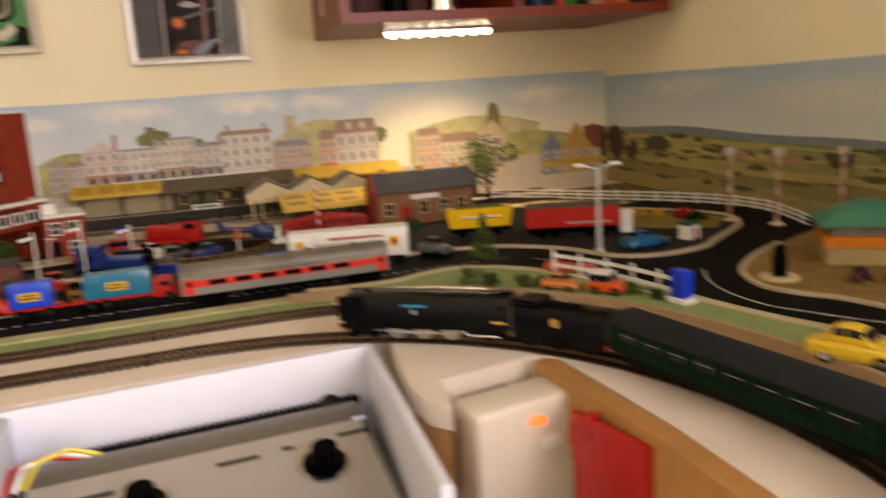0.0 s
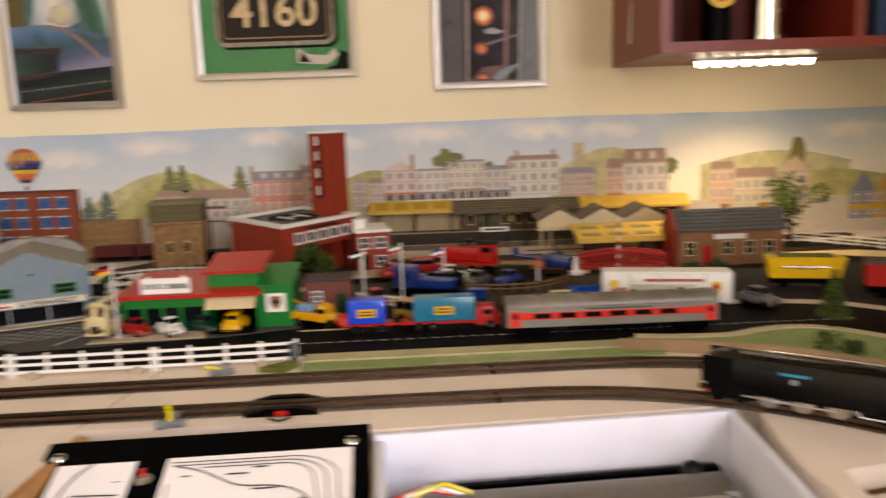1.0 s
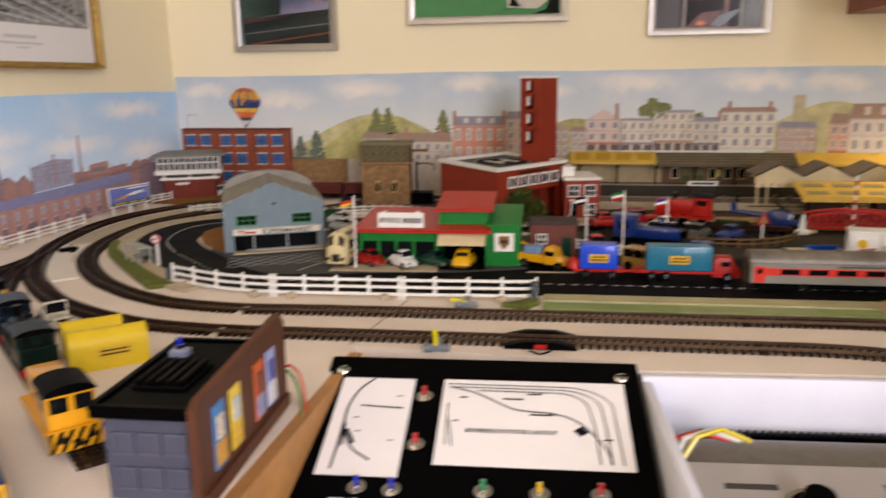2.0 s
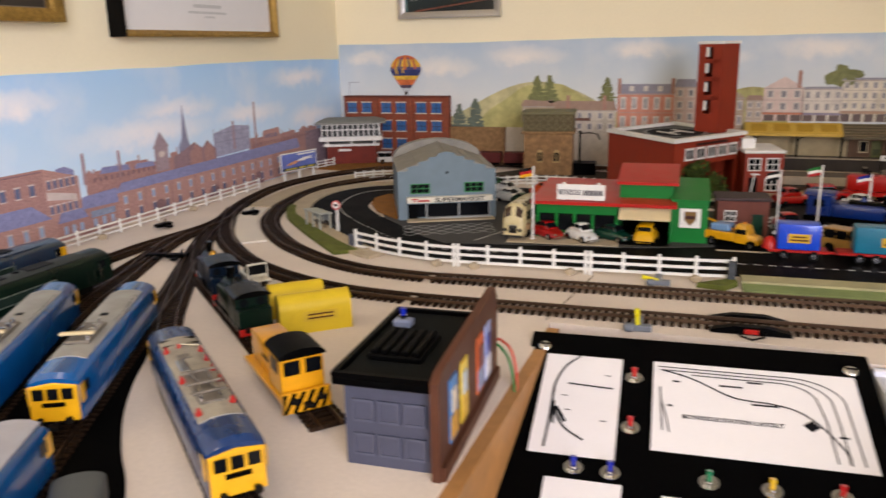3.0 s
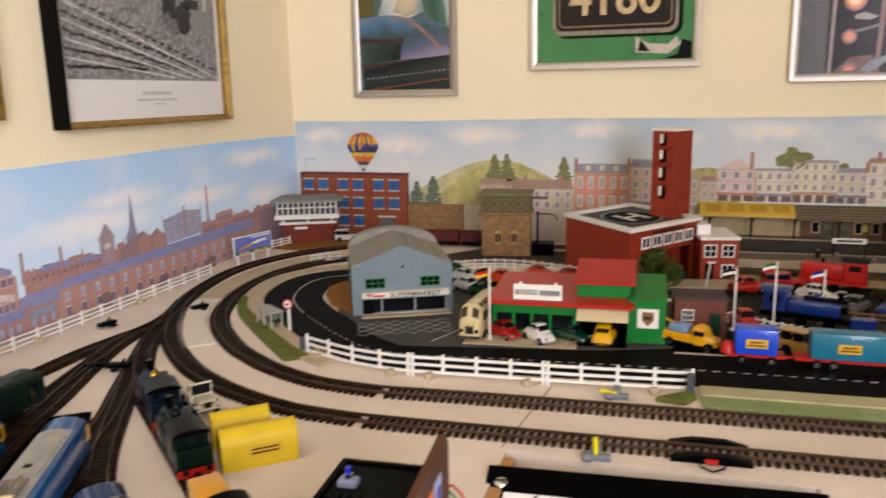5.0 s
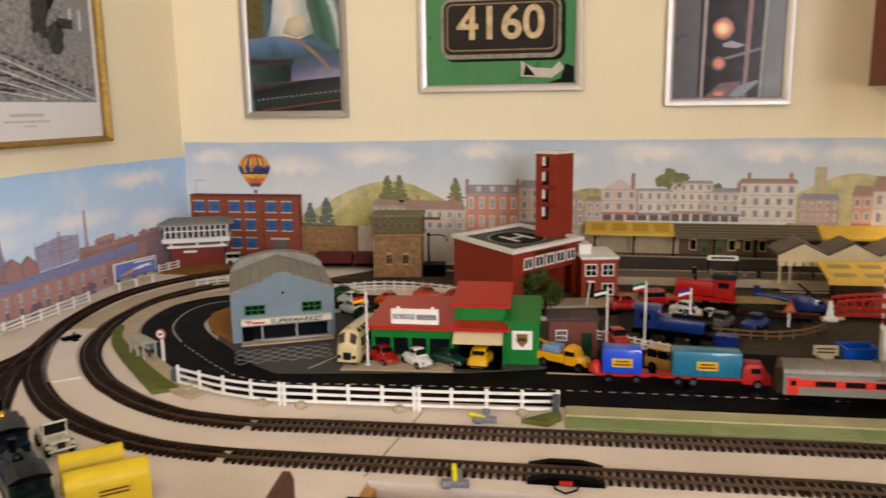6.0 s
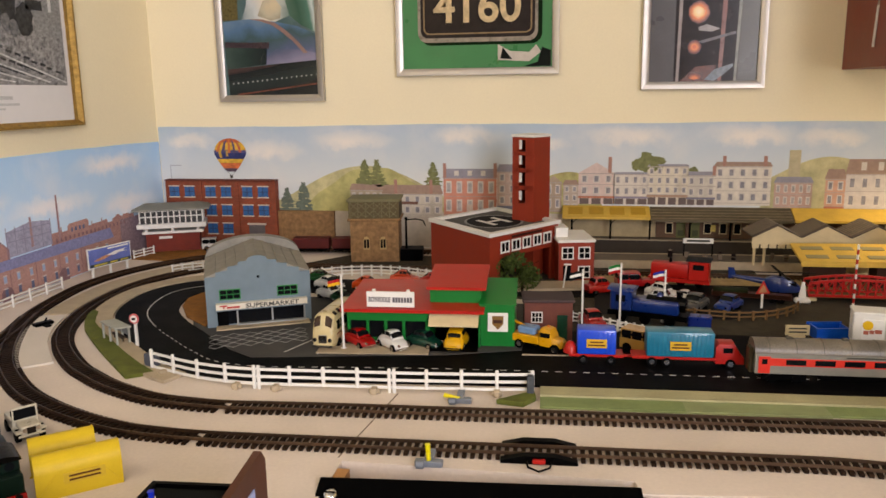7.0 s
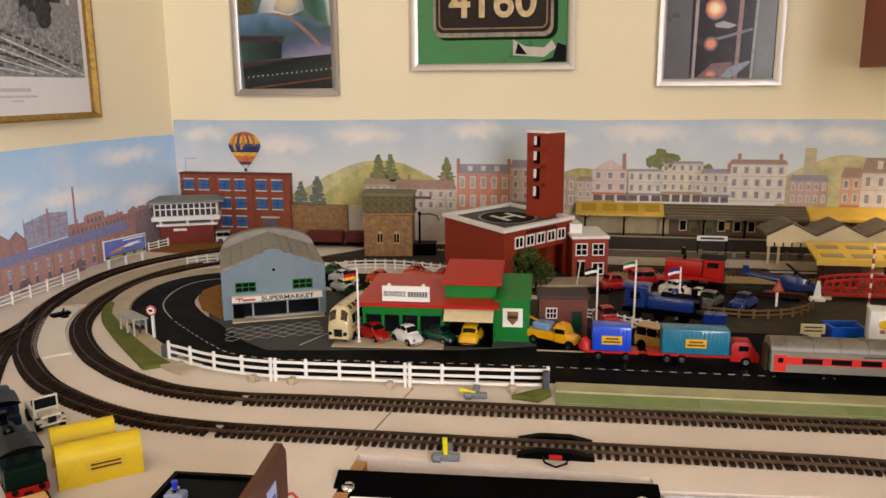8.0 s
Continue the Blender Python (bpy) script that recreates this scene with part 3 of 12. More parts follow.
printed("printed_hill", scenic_n, "n", [ridge(0.47, 0.80, 0.92, lambda s: 1.06 + 0.027 * math.sin(math.pi * s))], 0, HILL2)
printed("printed_hill", scenic_n, "n", [ridge(0.66, 0.98, 0.91, lambda s: 1.03 + 0.012 * math.sin(5 * s))], 1, HILL)
printed("printed_street", scenic_n, "n", [rect(-0.80, 0.98, 0.902, 0.982)], 2, STREET)
for u, z, h, w in ((-0.885, 0.975, 0.062, 0.02), (-0.845, 0.97, 0.08, 0.024)):
    printed("printed_fir", scenic_n, "n", cedar(u, z, h * 0.95, w * 1.25, 9 + int(h * 1000)), 2, FIR_INK)
for u, z, w, h, s in ((-0.70, 1.035, 0.020, 0.062, 1), (-0.672, 1.035, 0.019, 0.062, 2), (-0.545, 1.035, 0.018, 0.056, 3)):
    printed("printed_tree", scenic_n, "n", cedar(u, z, h, w * 1.25, s), 2, TREE_INK)
for u, z, w, h, s in ((-0.085, 1.092, 0.036, 0.022, 5), (0.005, 1.072, 0.014, 0.014, 6), (0.40, 1.06, 0.02, 0.02, 7)):
    printed("printed_tree", scenic_n, "n", leafy(u, z, w, h, s), 1, TREE_INK)
printed("printed_poplar", scenic_n, "n", [crown(0.682, 1.075, 0.018, 0.045, 8)], 2, leafy_ink("poplar", (0.26, 0.22, 0.08)))
print_house(scenic_n, "n", -0.66, -0.525, 0.972, 1.022, ink("pub", (0.62, 0.56, 0.46)), TILE, 0.02, 6, 2, GREYGLASS, chimneys=(-0.63, -0.55))
printed("printed_signboard", scenic_n, "n", [rect(-0.625, -0.58, 0.999, 1.005)], 6, ink("signbrown", (0.2, 0.1, 0.07)))
print_house(scenic_n, "n", -0.735, -0.655, 0.995, 1.03, ink("barn", (0.46, 0.38, 0.28)), TILE, 0.014, 5, 1, PALEGLASS, k=2)
print_house(scenic_n, "n", -0.522, -0.405, 0.972, 1.058, ink("georgian", (0.60, 0.27, 0.19)), SLATE, 0.02, 5, 2, PALEGLASS, chimneys=(-0.519, -0.408), dormers=3)
printed("printed_door", scenic_n, "n", [rect(-0.471, -0.457, 0.972, 1.0)], 6, ink("doorsurround", (0.6, 0.5, 0.42)))
print_house(scenic_n, "n", -0.404, -0.36, 0.972, 1.072, ink("narrow", (0.55, 0.42, 0.36)), SLATE, 0.016, 2, 3, GREYGLASS, shop=ink("awn1", (0.2, 0.2, 0.26)))
print_house(scenic_n, "n", -0.30, -0.265, 0.985, 1.05, ink("timber", (0.42, 0.33, 0.24)), TILE, 0.014, 2, 2, GREYGLASS, gable=True)
print_house(scenic_n, "n", -0.262, -0.23, 0.985, 1.045, ink("timber2", (0.5, 0.42, 0.34)), TILE, 0.01, 2, 3, GREYGLASS)
print_house(scenic_n, "n", -0.23, -0.155, 1.004, 1.07, ink("pinkgable", (0.64, 0.52, 0.47)), TILE, 0.022, 3, 2, GREYGLASS, gable=True, chimneys=(-0.165,), shop=ink("awn2", (0.5, 0.2, 0.12)))
print_house(scenic_n, "n", -0.157, -0.085, 1.004, 1.068, ink("whitehouse", (0.66, 0.61, 0.54)), SLATE, 0.004, 4, 2, GREYGLASS, shop=ink("awn3", (0.28, 0.25, 0.33)))
print_house(scenic_n, "n", -0.088, -0.005, 1.004, 1.085, ink("creamhotel", (0.68, 0.62, 0.50)), SLATE, 0.004, 5, 3, GREYGLASS, shop=ink("awn4", (0.42, 0.28, 0.2)))
print_house(scenic_n, "n", -0.008, 0.05, 1.004, 1.066, ink("greyhouse", (0.56, 0.52, 0.45)), SLATE, 0.008, 3, 2, GREYGLASS, shop=ink("awn1", (0.2, 0.2, 0.26)), chimneys=(0.046,))
print_house(scenic_n, "n", 0.046, 0.158, 1.004, 1.085, ink("tallwhite", (0.68, 0.63, 0.54)), TILE, 0.009, 5, 3, GREYGLASS, chimneys=(0.065, 0.145))
printed("printed_church_tower", scenic_n, "n", [rect(0.19, 0.212, 1.05, 1.118)], 1, ink("churchstone", (0.5, 0.44, 0.28)))
print_house(scenic_n, "n", 0.165, 0.238, 1.0, 1.052, ink("redrow", (0.52, 0.36, 0.30)), SLATE, 0.012, 5, 2, PALEGLASS, k=2)
print_house(scenic_n, "n", 0.262, 0.30, 0.985, 1.06, ink("orangehouse", (0.60, 0.36, 0.25)), TILE, 0.02, 2, 2, GREYGLASS, shop=ink("awn2", (0.5, 0.2, 0.12)))
print_house(scenic_n, "n", 0.30, 0.395, 0.975, 1.07, ink("greyshop", (0.60, 0.55, 0.50)), TILE, 0.03, 4, 2, GREYGLASS, shop=ink("awn3", (0.28, 0.25, 0.33)), dormers=2)
print_house(scenic_n, "n", 0.49, 0.545, 0.975, 1.05, ink("orangerow", (0.62, 0.40, 0.26)), TILE, 0.016, 3, 2, GREYGLASS)
print_house(scenic_n, "n", 0.545, 0.64, 0.965, 1.03, ink("creamrow", (0.62, 0.54, 0.40)), TILE, 0.02, 5, 2, GREYGLASS, k=2)
print_house(scenic_n, "n", 0.645, 0.71, 0.96, 1.04, ink("gablecream", (0.60, 0.46, 0.33)), TILE, 0.035, 2, 2, GREYGLASS, gable=True)
print_house(scenic_n, "n", 0.80, 0.86, 0.93, 0.99, ink("bluegable", (0.22, 0.25, 0.30)), SLATE, 0.045, 2, 2, GREYGLASS, gable=True)
print_house(scenic_n, "n", 0.855, 0.94, 0.93, 0.99, ink("yellowgable", (0.55, 0.33, 0.10)), TILE, 0.064, 3, 2, GREYGLASS, gable=True)
printed("printed_tree", scenic_n, "n", [crown(0.972, 0.985, 0.011, 0.05, 9)], 6, leafy_ink("darktree", (0.09, 0.06, 0.04)))
printed("printed_roof", scenic_n, "n", [[(0.925, 0.988), (0.978, 0.985), (0.978, 1.035), (0.945, 1.045), (0.915, 1.04)]], 2, ink("redroof", (0.28, 0.09, 0.06)))
printed("printed_awning_band", scenic_n, "n", [rect(0.80, 0.98, 0.95, 0.962)], 6, ink("yellowband", (0.55, 0.36, 0.05)))

# the balloon: gores in bands
BALLOON = ((0.0, 0.13, (0.55, 0.14, 0.05)), (0.13, 0.36, (0.66, 0.40, 0.05)), (0.36, 0.44, (0.10, 0.09, 0.20)), (0.44, 0.62, (0.035, 0.045, 0.15)), (0.62, 0.74, (0.64, 0.40, 0.05)), (0.74, 0.90, (0.60, 0.16, 0.05)), (0.90, 1.0, (0.10, 0.07, 0.10)))


def balloon_half(s):
    """Half the width of the envelope, s of the way down it."""
    return 0.0395 * (1.0 - 0.72 * ((s - 0.42) / 0.58) ** 1.35) if s > 0.42 else 0.0395 * math.sqrt(max(0.003, 1 - ((0.46 - s) / 0.46) ** 2))


def balloon_piece(f0, f1, s0, s1):
    lv = [s0 + (s1 - s0) * i / 5 for i in range(6)]
    return [(-1.017 + f0 * balloon_half(s), 1.146 - 0.076 * s) for s in lv] + [(-1.017 + f1 * balloon_half(s), 1.146 - 0.076 * s) for s in reversed(lv)]


for n, (s0, s1, rgb) in enumerate(BALLOON):
    printed("printed_balloon_band", scenic_n, "n", [balloon_piece(-1, 1, s0, s1)], 3, ink("balloon%d" % n, rgb, var=0.4, scale=120))
for n, (f0, f1, s0, s1, rgb) in enumerate(((-0.86, -0.66, 0.10, 0.40, (0.60, 0.20, 0.05)), (-0.50, -0.32, 0.06, 0.44, (0.10, 0.08, 0.16)), (-0.14, 0.02, 0.04, 0.44, (0.60, 0.18, 0.05)), (0.20, 0.34, 0.06, 0.44, (0.10, 0.08, 0.16)), (0.54, 0.70, 0.10, 0.42, (0.45, 0.12, 0.06)), (-0.72, -0.56, 0.36, 0.58, (0.58, 0.36, 0.06)), (-0.26, -0.14, 0.38, 0.54, (0.50, 0.32, 0.08)))):
    printed("printed_balloon_gore", scenic_n, "n", [balloon_piece(f0, f1, s0, s1)], 4, ink("gore%d" % n, rgb, var=0.2))
printed("printed_balloon_ropes", scenic_n, "n", [[(-1.0275, 1.0705), (-1.0262, 1.0705), (-1.0188, 1.062), (-1.0196, 1.062)], [(-1.0078, 1.0705), (-1.0065, 1.0705), (-1.0144, 1.062), (-1.0152, 1.062)]], 3, ink("basket", (0.06, 0.05, 0.04)))
printed("printed_balloon_basket", scenic_n, "n", [rect(-1.0205, -1.0135, 1.055, 1.062)], 3, ink("basket", (0.06, 0.05, 0.04)))
printed("printed_crane", scenic_n, "n", [rect(-1.168, -1.1665, 1.045, 1.085), rect(-1.1665, -1.14, 1.083, 1.0845)], 3, ink("crane", (0.35, 0.35, 0.38)))

# west: mills, terraces, church, gasholder
WBRICK, WBRICK2 = ink("mill", (0.40, 0.235, 0.215), 0.42, 420), ink("terrace", (0.45, 0.27, 0.24), 0.42, 420)
WROOF, WDARK = ink("blueslate", (0.25, 0.26, 0.44), 0.3, 240), ink("millshade", (0.25, 0.15, 0.16), 0.4, 300)
MILLGLASS, SASH, PALE = ink("millglass", (0.14, 0.16, 0.26)), ink("sashglass", (0.34, 0.42, 0.58)), ink("palestone", (0.60, 0.52, 0.49), 0.2)


def w_print(name, polys, k, material):
    return printed(name, scenic_w, "w", polys, k, material)


def jagged(u0, u1, base, top, step, seed):
    """A broken roofline of small parapets, gables and stacks."""
    rnd, pts, u = random.Random(seed), [(u0, base)], u0
    while u < u1 - 0.004:
        w = min(step * rnd.uniform(0.6, 1.4), u1 - u)
        z = top + rnd.uniform(-0.006, 0.006)
        pts += [(u, z), (u + w / 2, z + 0.008), (u + w, z)] if rnd.random() < 0.4 else [(u, z), (u + w, z)]
        if rnd.random() < 0.4:
            pts += [(u + w, z + 0.007), (u + w + 0.003, z + 0.007)]
        u += w + 0.0031
    return [p for p in pts if p[0] <= u1 + 0.004] + [(u1 + 0.005, base)]


def sashes(us, z0, z1, w, k, glass, lintel=None):
    if lintel:
        w_print("printed_lintel", [rect(u - w * 0.65, u + w * 0.65, z1, z1 + 0.0022) for u in us] + [rect(u - w * 0.6, u + w * 0.6, z0 - 0.0015, z0) for u in us], k, lintel)
    w_print("printed_glazing", [rect(u - w / 2, u + w / 2, z0, z1) for u in us], k + 1, glass)


w_print("printed_wall", [[(-0.6, 0.902), (1.79, 0.902), (1.79, 0.975), (1.02, 0.955), (-0.6, 0.96)]], 0, ink("hazebrick", (0.36, 0.25, 0.25), 0.35, 200))
# far row behind the terraces
w_print("printed_far_row", [jagged(0.955, 1.165, 0.93, 0.993, 0.022, 4), jagged(1.385, 1.66, 0.93, 0.990, 0.024, 6)], 1, WBRICK)
w_print("printed_roof", [[(0.985, 0.986), (1.05, 0.984), (1.046, 0.993), (0.99, 0.996)], [(1.06, 0.983), (1.108, 0.981), (1.104, 0.990), (1.064, 0.991)]], 2, WROOF)
sashes([0.972 + 0.012 * i for i in range(12)] + [1.40 + 0.013 * i for i in range(18)], 0.975, 0.982, 0.005, 2, WDARK)
w_print("printed_tall_block", [[(1.435, 0.95), (1.50, 0.95), (1.50, 1.001), (1.495, 1.006), (1.44, 1.004), (1.435, 1.0)]], 2, WBRICK2)
sashes([1.447, 1.459, 1.471, 1.483], 0.988, 0.996, 0.006, 3, MILLGLASS)
# church, clock tower, gasholder
w_print("printed_spire", [[(1.172, 0.99), (1.203, 0.99), (1.203, 1.004), (1.198, 1.018), (1.1905, 1.076), (1.183, 1.018), (1.173, 1.004)]], 2, ink("spire", (0.27, 0.27, 0.37), 0.3, 300))
w_print("printed_clock_tower", [[(1.110, 0.97), (1.143, 0.97), (1.143, 1.008), (1.146, 1.010), (1.1265, 1.036), (1.107, 1.010), (1.110, 1.008)]], 3, ink("clocktower", (0.36, 0.28, 0.31), 0.3, 300))
w_print("printed_clock_face", [crown(1.1265, 0.998, 0.0085, 0.0055, 3, 12, 0.0)], 4, PALE)
w_print("printed_nave", [[(1.155, 0.95), (1.155, 0.988), (1.185, 0.997), (1.215, 1.008), (1.235, 0.995), (1.253, 1.007), (1.276, 0.988), (1.276, 0.95)]], 3, ink("nave", (0.30, 0.20, 0.22), 0.35, 300))
w_print("printed_nave_gable", [[(1.20, 0.95), (1.235, 0.95), (1.234, 0.992), (1.217, 1.004), (1.20, 0.99)], [(1.24, 0.95), (1.27, 0.95), (1.27, 0.988), (1.2545, 1.003), (1.24, 0.99)]], 4, WBRICK)
w_print("printed_gasholder", [[(1.272, 0.972), (1.386, 0.975), (1.388, 1.02), (1.335, 1.026), (1.272, 1.016)]], 2, ink("gasholder", (0.36, 0.36, 0.47), 0.3, 160))
w_print("printed_gasholder_frame", [rect(u - 0.0009, u + 0.0009, 0.975, 1.024) for u in (1.273, 1.295, 1.317, 1.363, 1.387)] + [rect(1.272, 1.388, z, z + 0.0012) for z in (0.998, 1.014)], 3, ink("gasframe", (0.27, 0.26, 0.34)))
for u, z0, z1 in ((1.410, 0.975, 1.064), (1.335, 0.98, 1.034), (0.954, 0.975, 1.022), (1.027, 0.975, 1.017), (0.62, 1.0, 1.03)):
    w_print("printed_mill_chimney", [[(u - 0.0035, z0), (u + 0.0035, z0), (u + 0.0024, z1), (u - 0.0024, z1)]], 3, ink("millchimney", (0.38, 0.25, 0.26)))
# the mill with its office end
w_print("printed_mill", [[(0.30, 0.905), (0.878, 0.905), (0.878, 1.010), (0.30, 1.008)]], 4, WBRICK)
w_print("printed_cornice", [rect(0.30, 0.878, 1.0055, 1.0072)], 5, WDARK)
sashes([0.857 - 0.0235 * i for i in range(16)], 0.976, 0.990, 0.0085, 5, MILLGLASS, PALE)
w_print("printed_mill_end", [[(0.878, 0.905), (0.941, 0.905), (0.941, 0.991), (0.878, 1.010)]], 4, WBRICK2)
w_print("printed_signboard", [[(0.880, 0.965), (0.934, 0.957), (0.934, 0.966), (0.880, 0.977)]], 6, PALE)
sashes([0.886, 0.897, 0.908, 0.919, 0.930], 0.980, 0.991, 0.0055, 5, MILLGLASS, PALE)
sashes([0.886, 0.897, 0.908, 0.919, 0.930], 0.944, 0.955, 0.0055, 5, MILLGLASS, PALE)
w_print("printed_penthouse", [[(0.902, 1.0), (0.935, 0.993), (0.935, 1.001), (0.918, 1.008), (0.902, 1.006)]], 3, WROOF)
# slate roofed terraces along the foot
w_print("printed_terrace", [rect(0.30, 0.884, 0.902, 0.939)], 6, WBRICK2)
w_print("printed_roof", [[(0.30, 0.938), (0.884, 0.938), (0.852, 0.962), (0.30, 0.962)]], 7, WROOF)
sashes([0.862 - 0.026 * i for i in range(14)], 0.916, 0.930, 0.008, 7, SASH, PALE)
w_print("printed_terrace", [rect(0.892, 0.948, 0.902, 0.930), rect(0.948, 1.012, 0.902, 0.942)], 6, WBRICK)
w_print("printed_roof", [[(0.892, 0.928), (0.950, 0.928), (0.940, 0.943), (0.900, 0.943)], [(0.940, 0.940), (1.014, 0.938), (1.014, 0.961), (0.943, 0.958)]], 7, WROOF)
sashes([0.905, 0.920, 0.935, 0.962, 0.980, 0.998], 0.910, 0.922, 0.007, 7, SASH)
w_print("printed_shopfront", [rect(0.955, 1.005, 0.924, 0.934)], 8, ink("blueshop", (0.26, 0.31, 0.42), 0.4, 200))
w_print("printed_terrace", [[(1.012, 0.902), (1.60, 0.902), (1.60, 0.954), (1.012, 0.953)]], 5, WBRICK2)
w_print("printed_roof", [[(1.009, 0.951), (1.578, 0.953), (1.567, 0.975), (1.026, 0.966)]], 6, WROOF)
w_print("printed_party_line", [[(u, 0.902), (u + 0.0014, 0.902), (u + 0.0014, 0.952), (u, 0.952)] for u in (1.075, 1.14, 1.205, 1.27, 1.335, 1.40, 1.465, 1.53)], 6, WDARK)
sashes([1.030 + 0.0325 * i for i in range(17)], 0.932, 0.943, 0.0075, 6, SASH, PALE)
sashes([1.030 + 0.0325 * i for i in range(17)], 0.908, 0.921, 0.0075, 6, MILLGLASS, PALE)
w_print("printed_arch", [crown(u, 0.907, 0.016, 0.018, 20 + n, 16, 0.05) for n, u in enumerate((1.11, 1.26, 1.41))], 6, WDARK)
w_print("printed_mill", [rect(1.605, 1.79, 0.902, 0.985)], 4, ink("darkmill", (0.27, 0.20, 0.23), 0.4, 200))

# east: fields under a sky whose inks are darkened for shade
rnd = random.Random(77)
printed("printed_far_hill", scenic_e, "e", [ridge(-0.6, 1.79, 0.902, lambda s: 1.034 + 0.007 * math.sin(9 * s) + 0.003 * math.sin(31 * s))], 0, leafy_ink("hill_blue", (0.22, 0.25, 0.27)))
printed("printed_field", scenic_e, "e", [ridge(-0.6, 1.79, 0.902, lambda s: 1.026 + 0.005 * math.sin(7 * s) + 0.002 * math.sin(40 * s))], 1, leafy_ink("field_far", (0.24, 0.25, 0.13)))
for n, (z, rgb) in enumerate(((1.019, (0.42, 0.36, 0.13)), (1.009, (0.27, 0.27, 0.11)), (1.000, (0.44, 0.37, 0.14)), (0.988, (0.30, 0.27, 0.10)), (0.976, (0.40, 0.33, 0.13)), (0.958, (0.26, 0.22, 0.09)), (0.935, (0.34, 0.27, 0.11)))):
    printed("printed_field", scenic_e, "e", [ridge(-0.6, 1.79, 0.902, lambda s, z=z, n=n: z + 0.004 * math.sin((8 + 3 * n) * s + n) + 0.0015 * math.sin(70 * s + n), 60)], 2 + n, leafy_ink("field%d" % n, rgb))
    printed("printed_hedge", scenic_e, "e", [crown(rnd.uniform(0.0, 1.75), z + rnd.uniform(-0.004, 0.004), rnd.uniform(0.012, 0.05), rnd.uniform(0.003, 0.008), 200 + 17 * n + q, 14, 0.5) for q in range(13)], 3 + n, leafy_ink("hedge%d" % (n % 2), ((0.12, 0.11, 0.05), (0.17, 0.13, 0.06))[n % 2]))
printed("printed_tree", scenic_e, "e", leafy(1.735, 1.0, 0.045, 0.040, 61) + leafy(1.66, 0.985, 0.03, 0.026, 62), 12, leafy_ink("corner_tree", (0.10, 0.06, 0.04)))
printed("printed_tree", scenic_e, "e", leafy(1.55, 1.002, 0.05, 0.020, 63) + leafy(1.02, 1.004, 0.03, 0.018, 64), 12, leafy_ink("hedge", (0.10, 0.09, 0.05)))
printed("printed_farmhouse", scenic_e, "e", [rect(1.10, 1.19, 0.988, 1.000), rect(1.25, 1.31, 0.99, 1.0), rect(0.72, 0.78, 0.985, 1.0)], 12, ink("farm", (0.40, 0.21, 0.15)))

# ---------------------------------------------------------------- framed pictures
def frame_thing(name, wall, a, b, z0, z1, deep, wide, frame_mat, label, lean=0.0):
    """An Empty for a hung picture whose local x runs along the wall, y out of the wall and z up, with a mitred frame."""
    w, h = b - a, z1 - z0
    if wall == "n":
        t = thing(name, (a + b) / 2, NORTH - 0.001, z0, 180, label, "picture", "framed pictures")
    else:
        t = thing(name, WEST + 0.001, (a + b) / 2, z0, -90, label, "picture", "framed pictures")
    prof = [(0, 0), (0, deep), (wide * 0.35, deep), (wide, deep * 0.72), (wide, 0)]
    for name2, p, q in (("frame_rail", (-w / 2, 0), (w / 2, 0)), ("frame_rail", (w / 2, 0), (w / 2, h)), ("frame_rail", (w / 2, h), (-w / 2, h)), ("frame_rail", (-w / 2, h), (-w / 2, 0))):
        dx, dz = (q[0] - p[0]), (q[1] - p[1])
        L = math.hypot(dx, dz)
        dx, dz = dx / L, dz / L
        nx, nz = -dz, dx
        rings = []
        for end, s in ((p, 1), (q, -1)):
            rings.append([(end[0] + nx * o + dx * s * o, d, end[1] + nz * o + dz * s * o) for o, d in prof])
        part(name2, loft(fresh(), rings), frame_mat, t)
    part("backing", box(fresh(), -w / 2 + wide * 0.5, w / 2 - wide * 0.5, 0.001, deep * 0.4, wide * 0.5, h - wide * 0.5), paint("mount_board", (0.3, 0.26, 0.2), 0.8), t)
    return t, w, h, deep * 0.4


def picture_shape(t, name, polys, layer, y, material, label=""):
    bm = fresh()
    for poly in polys:
        bm.faces.new([bm.verts.new((-u, y + 0.0004 * layer, z)) for u, z in poly])
    return part(name, bm, material, t, label)


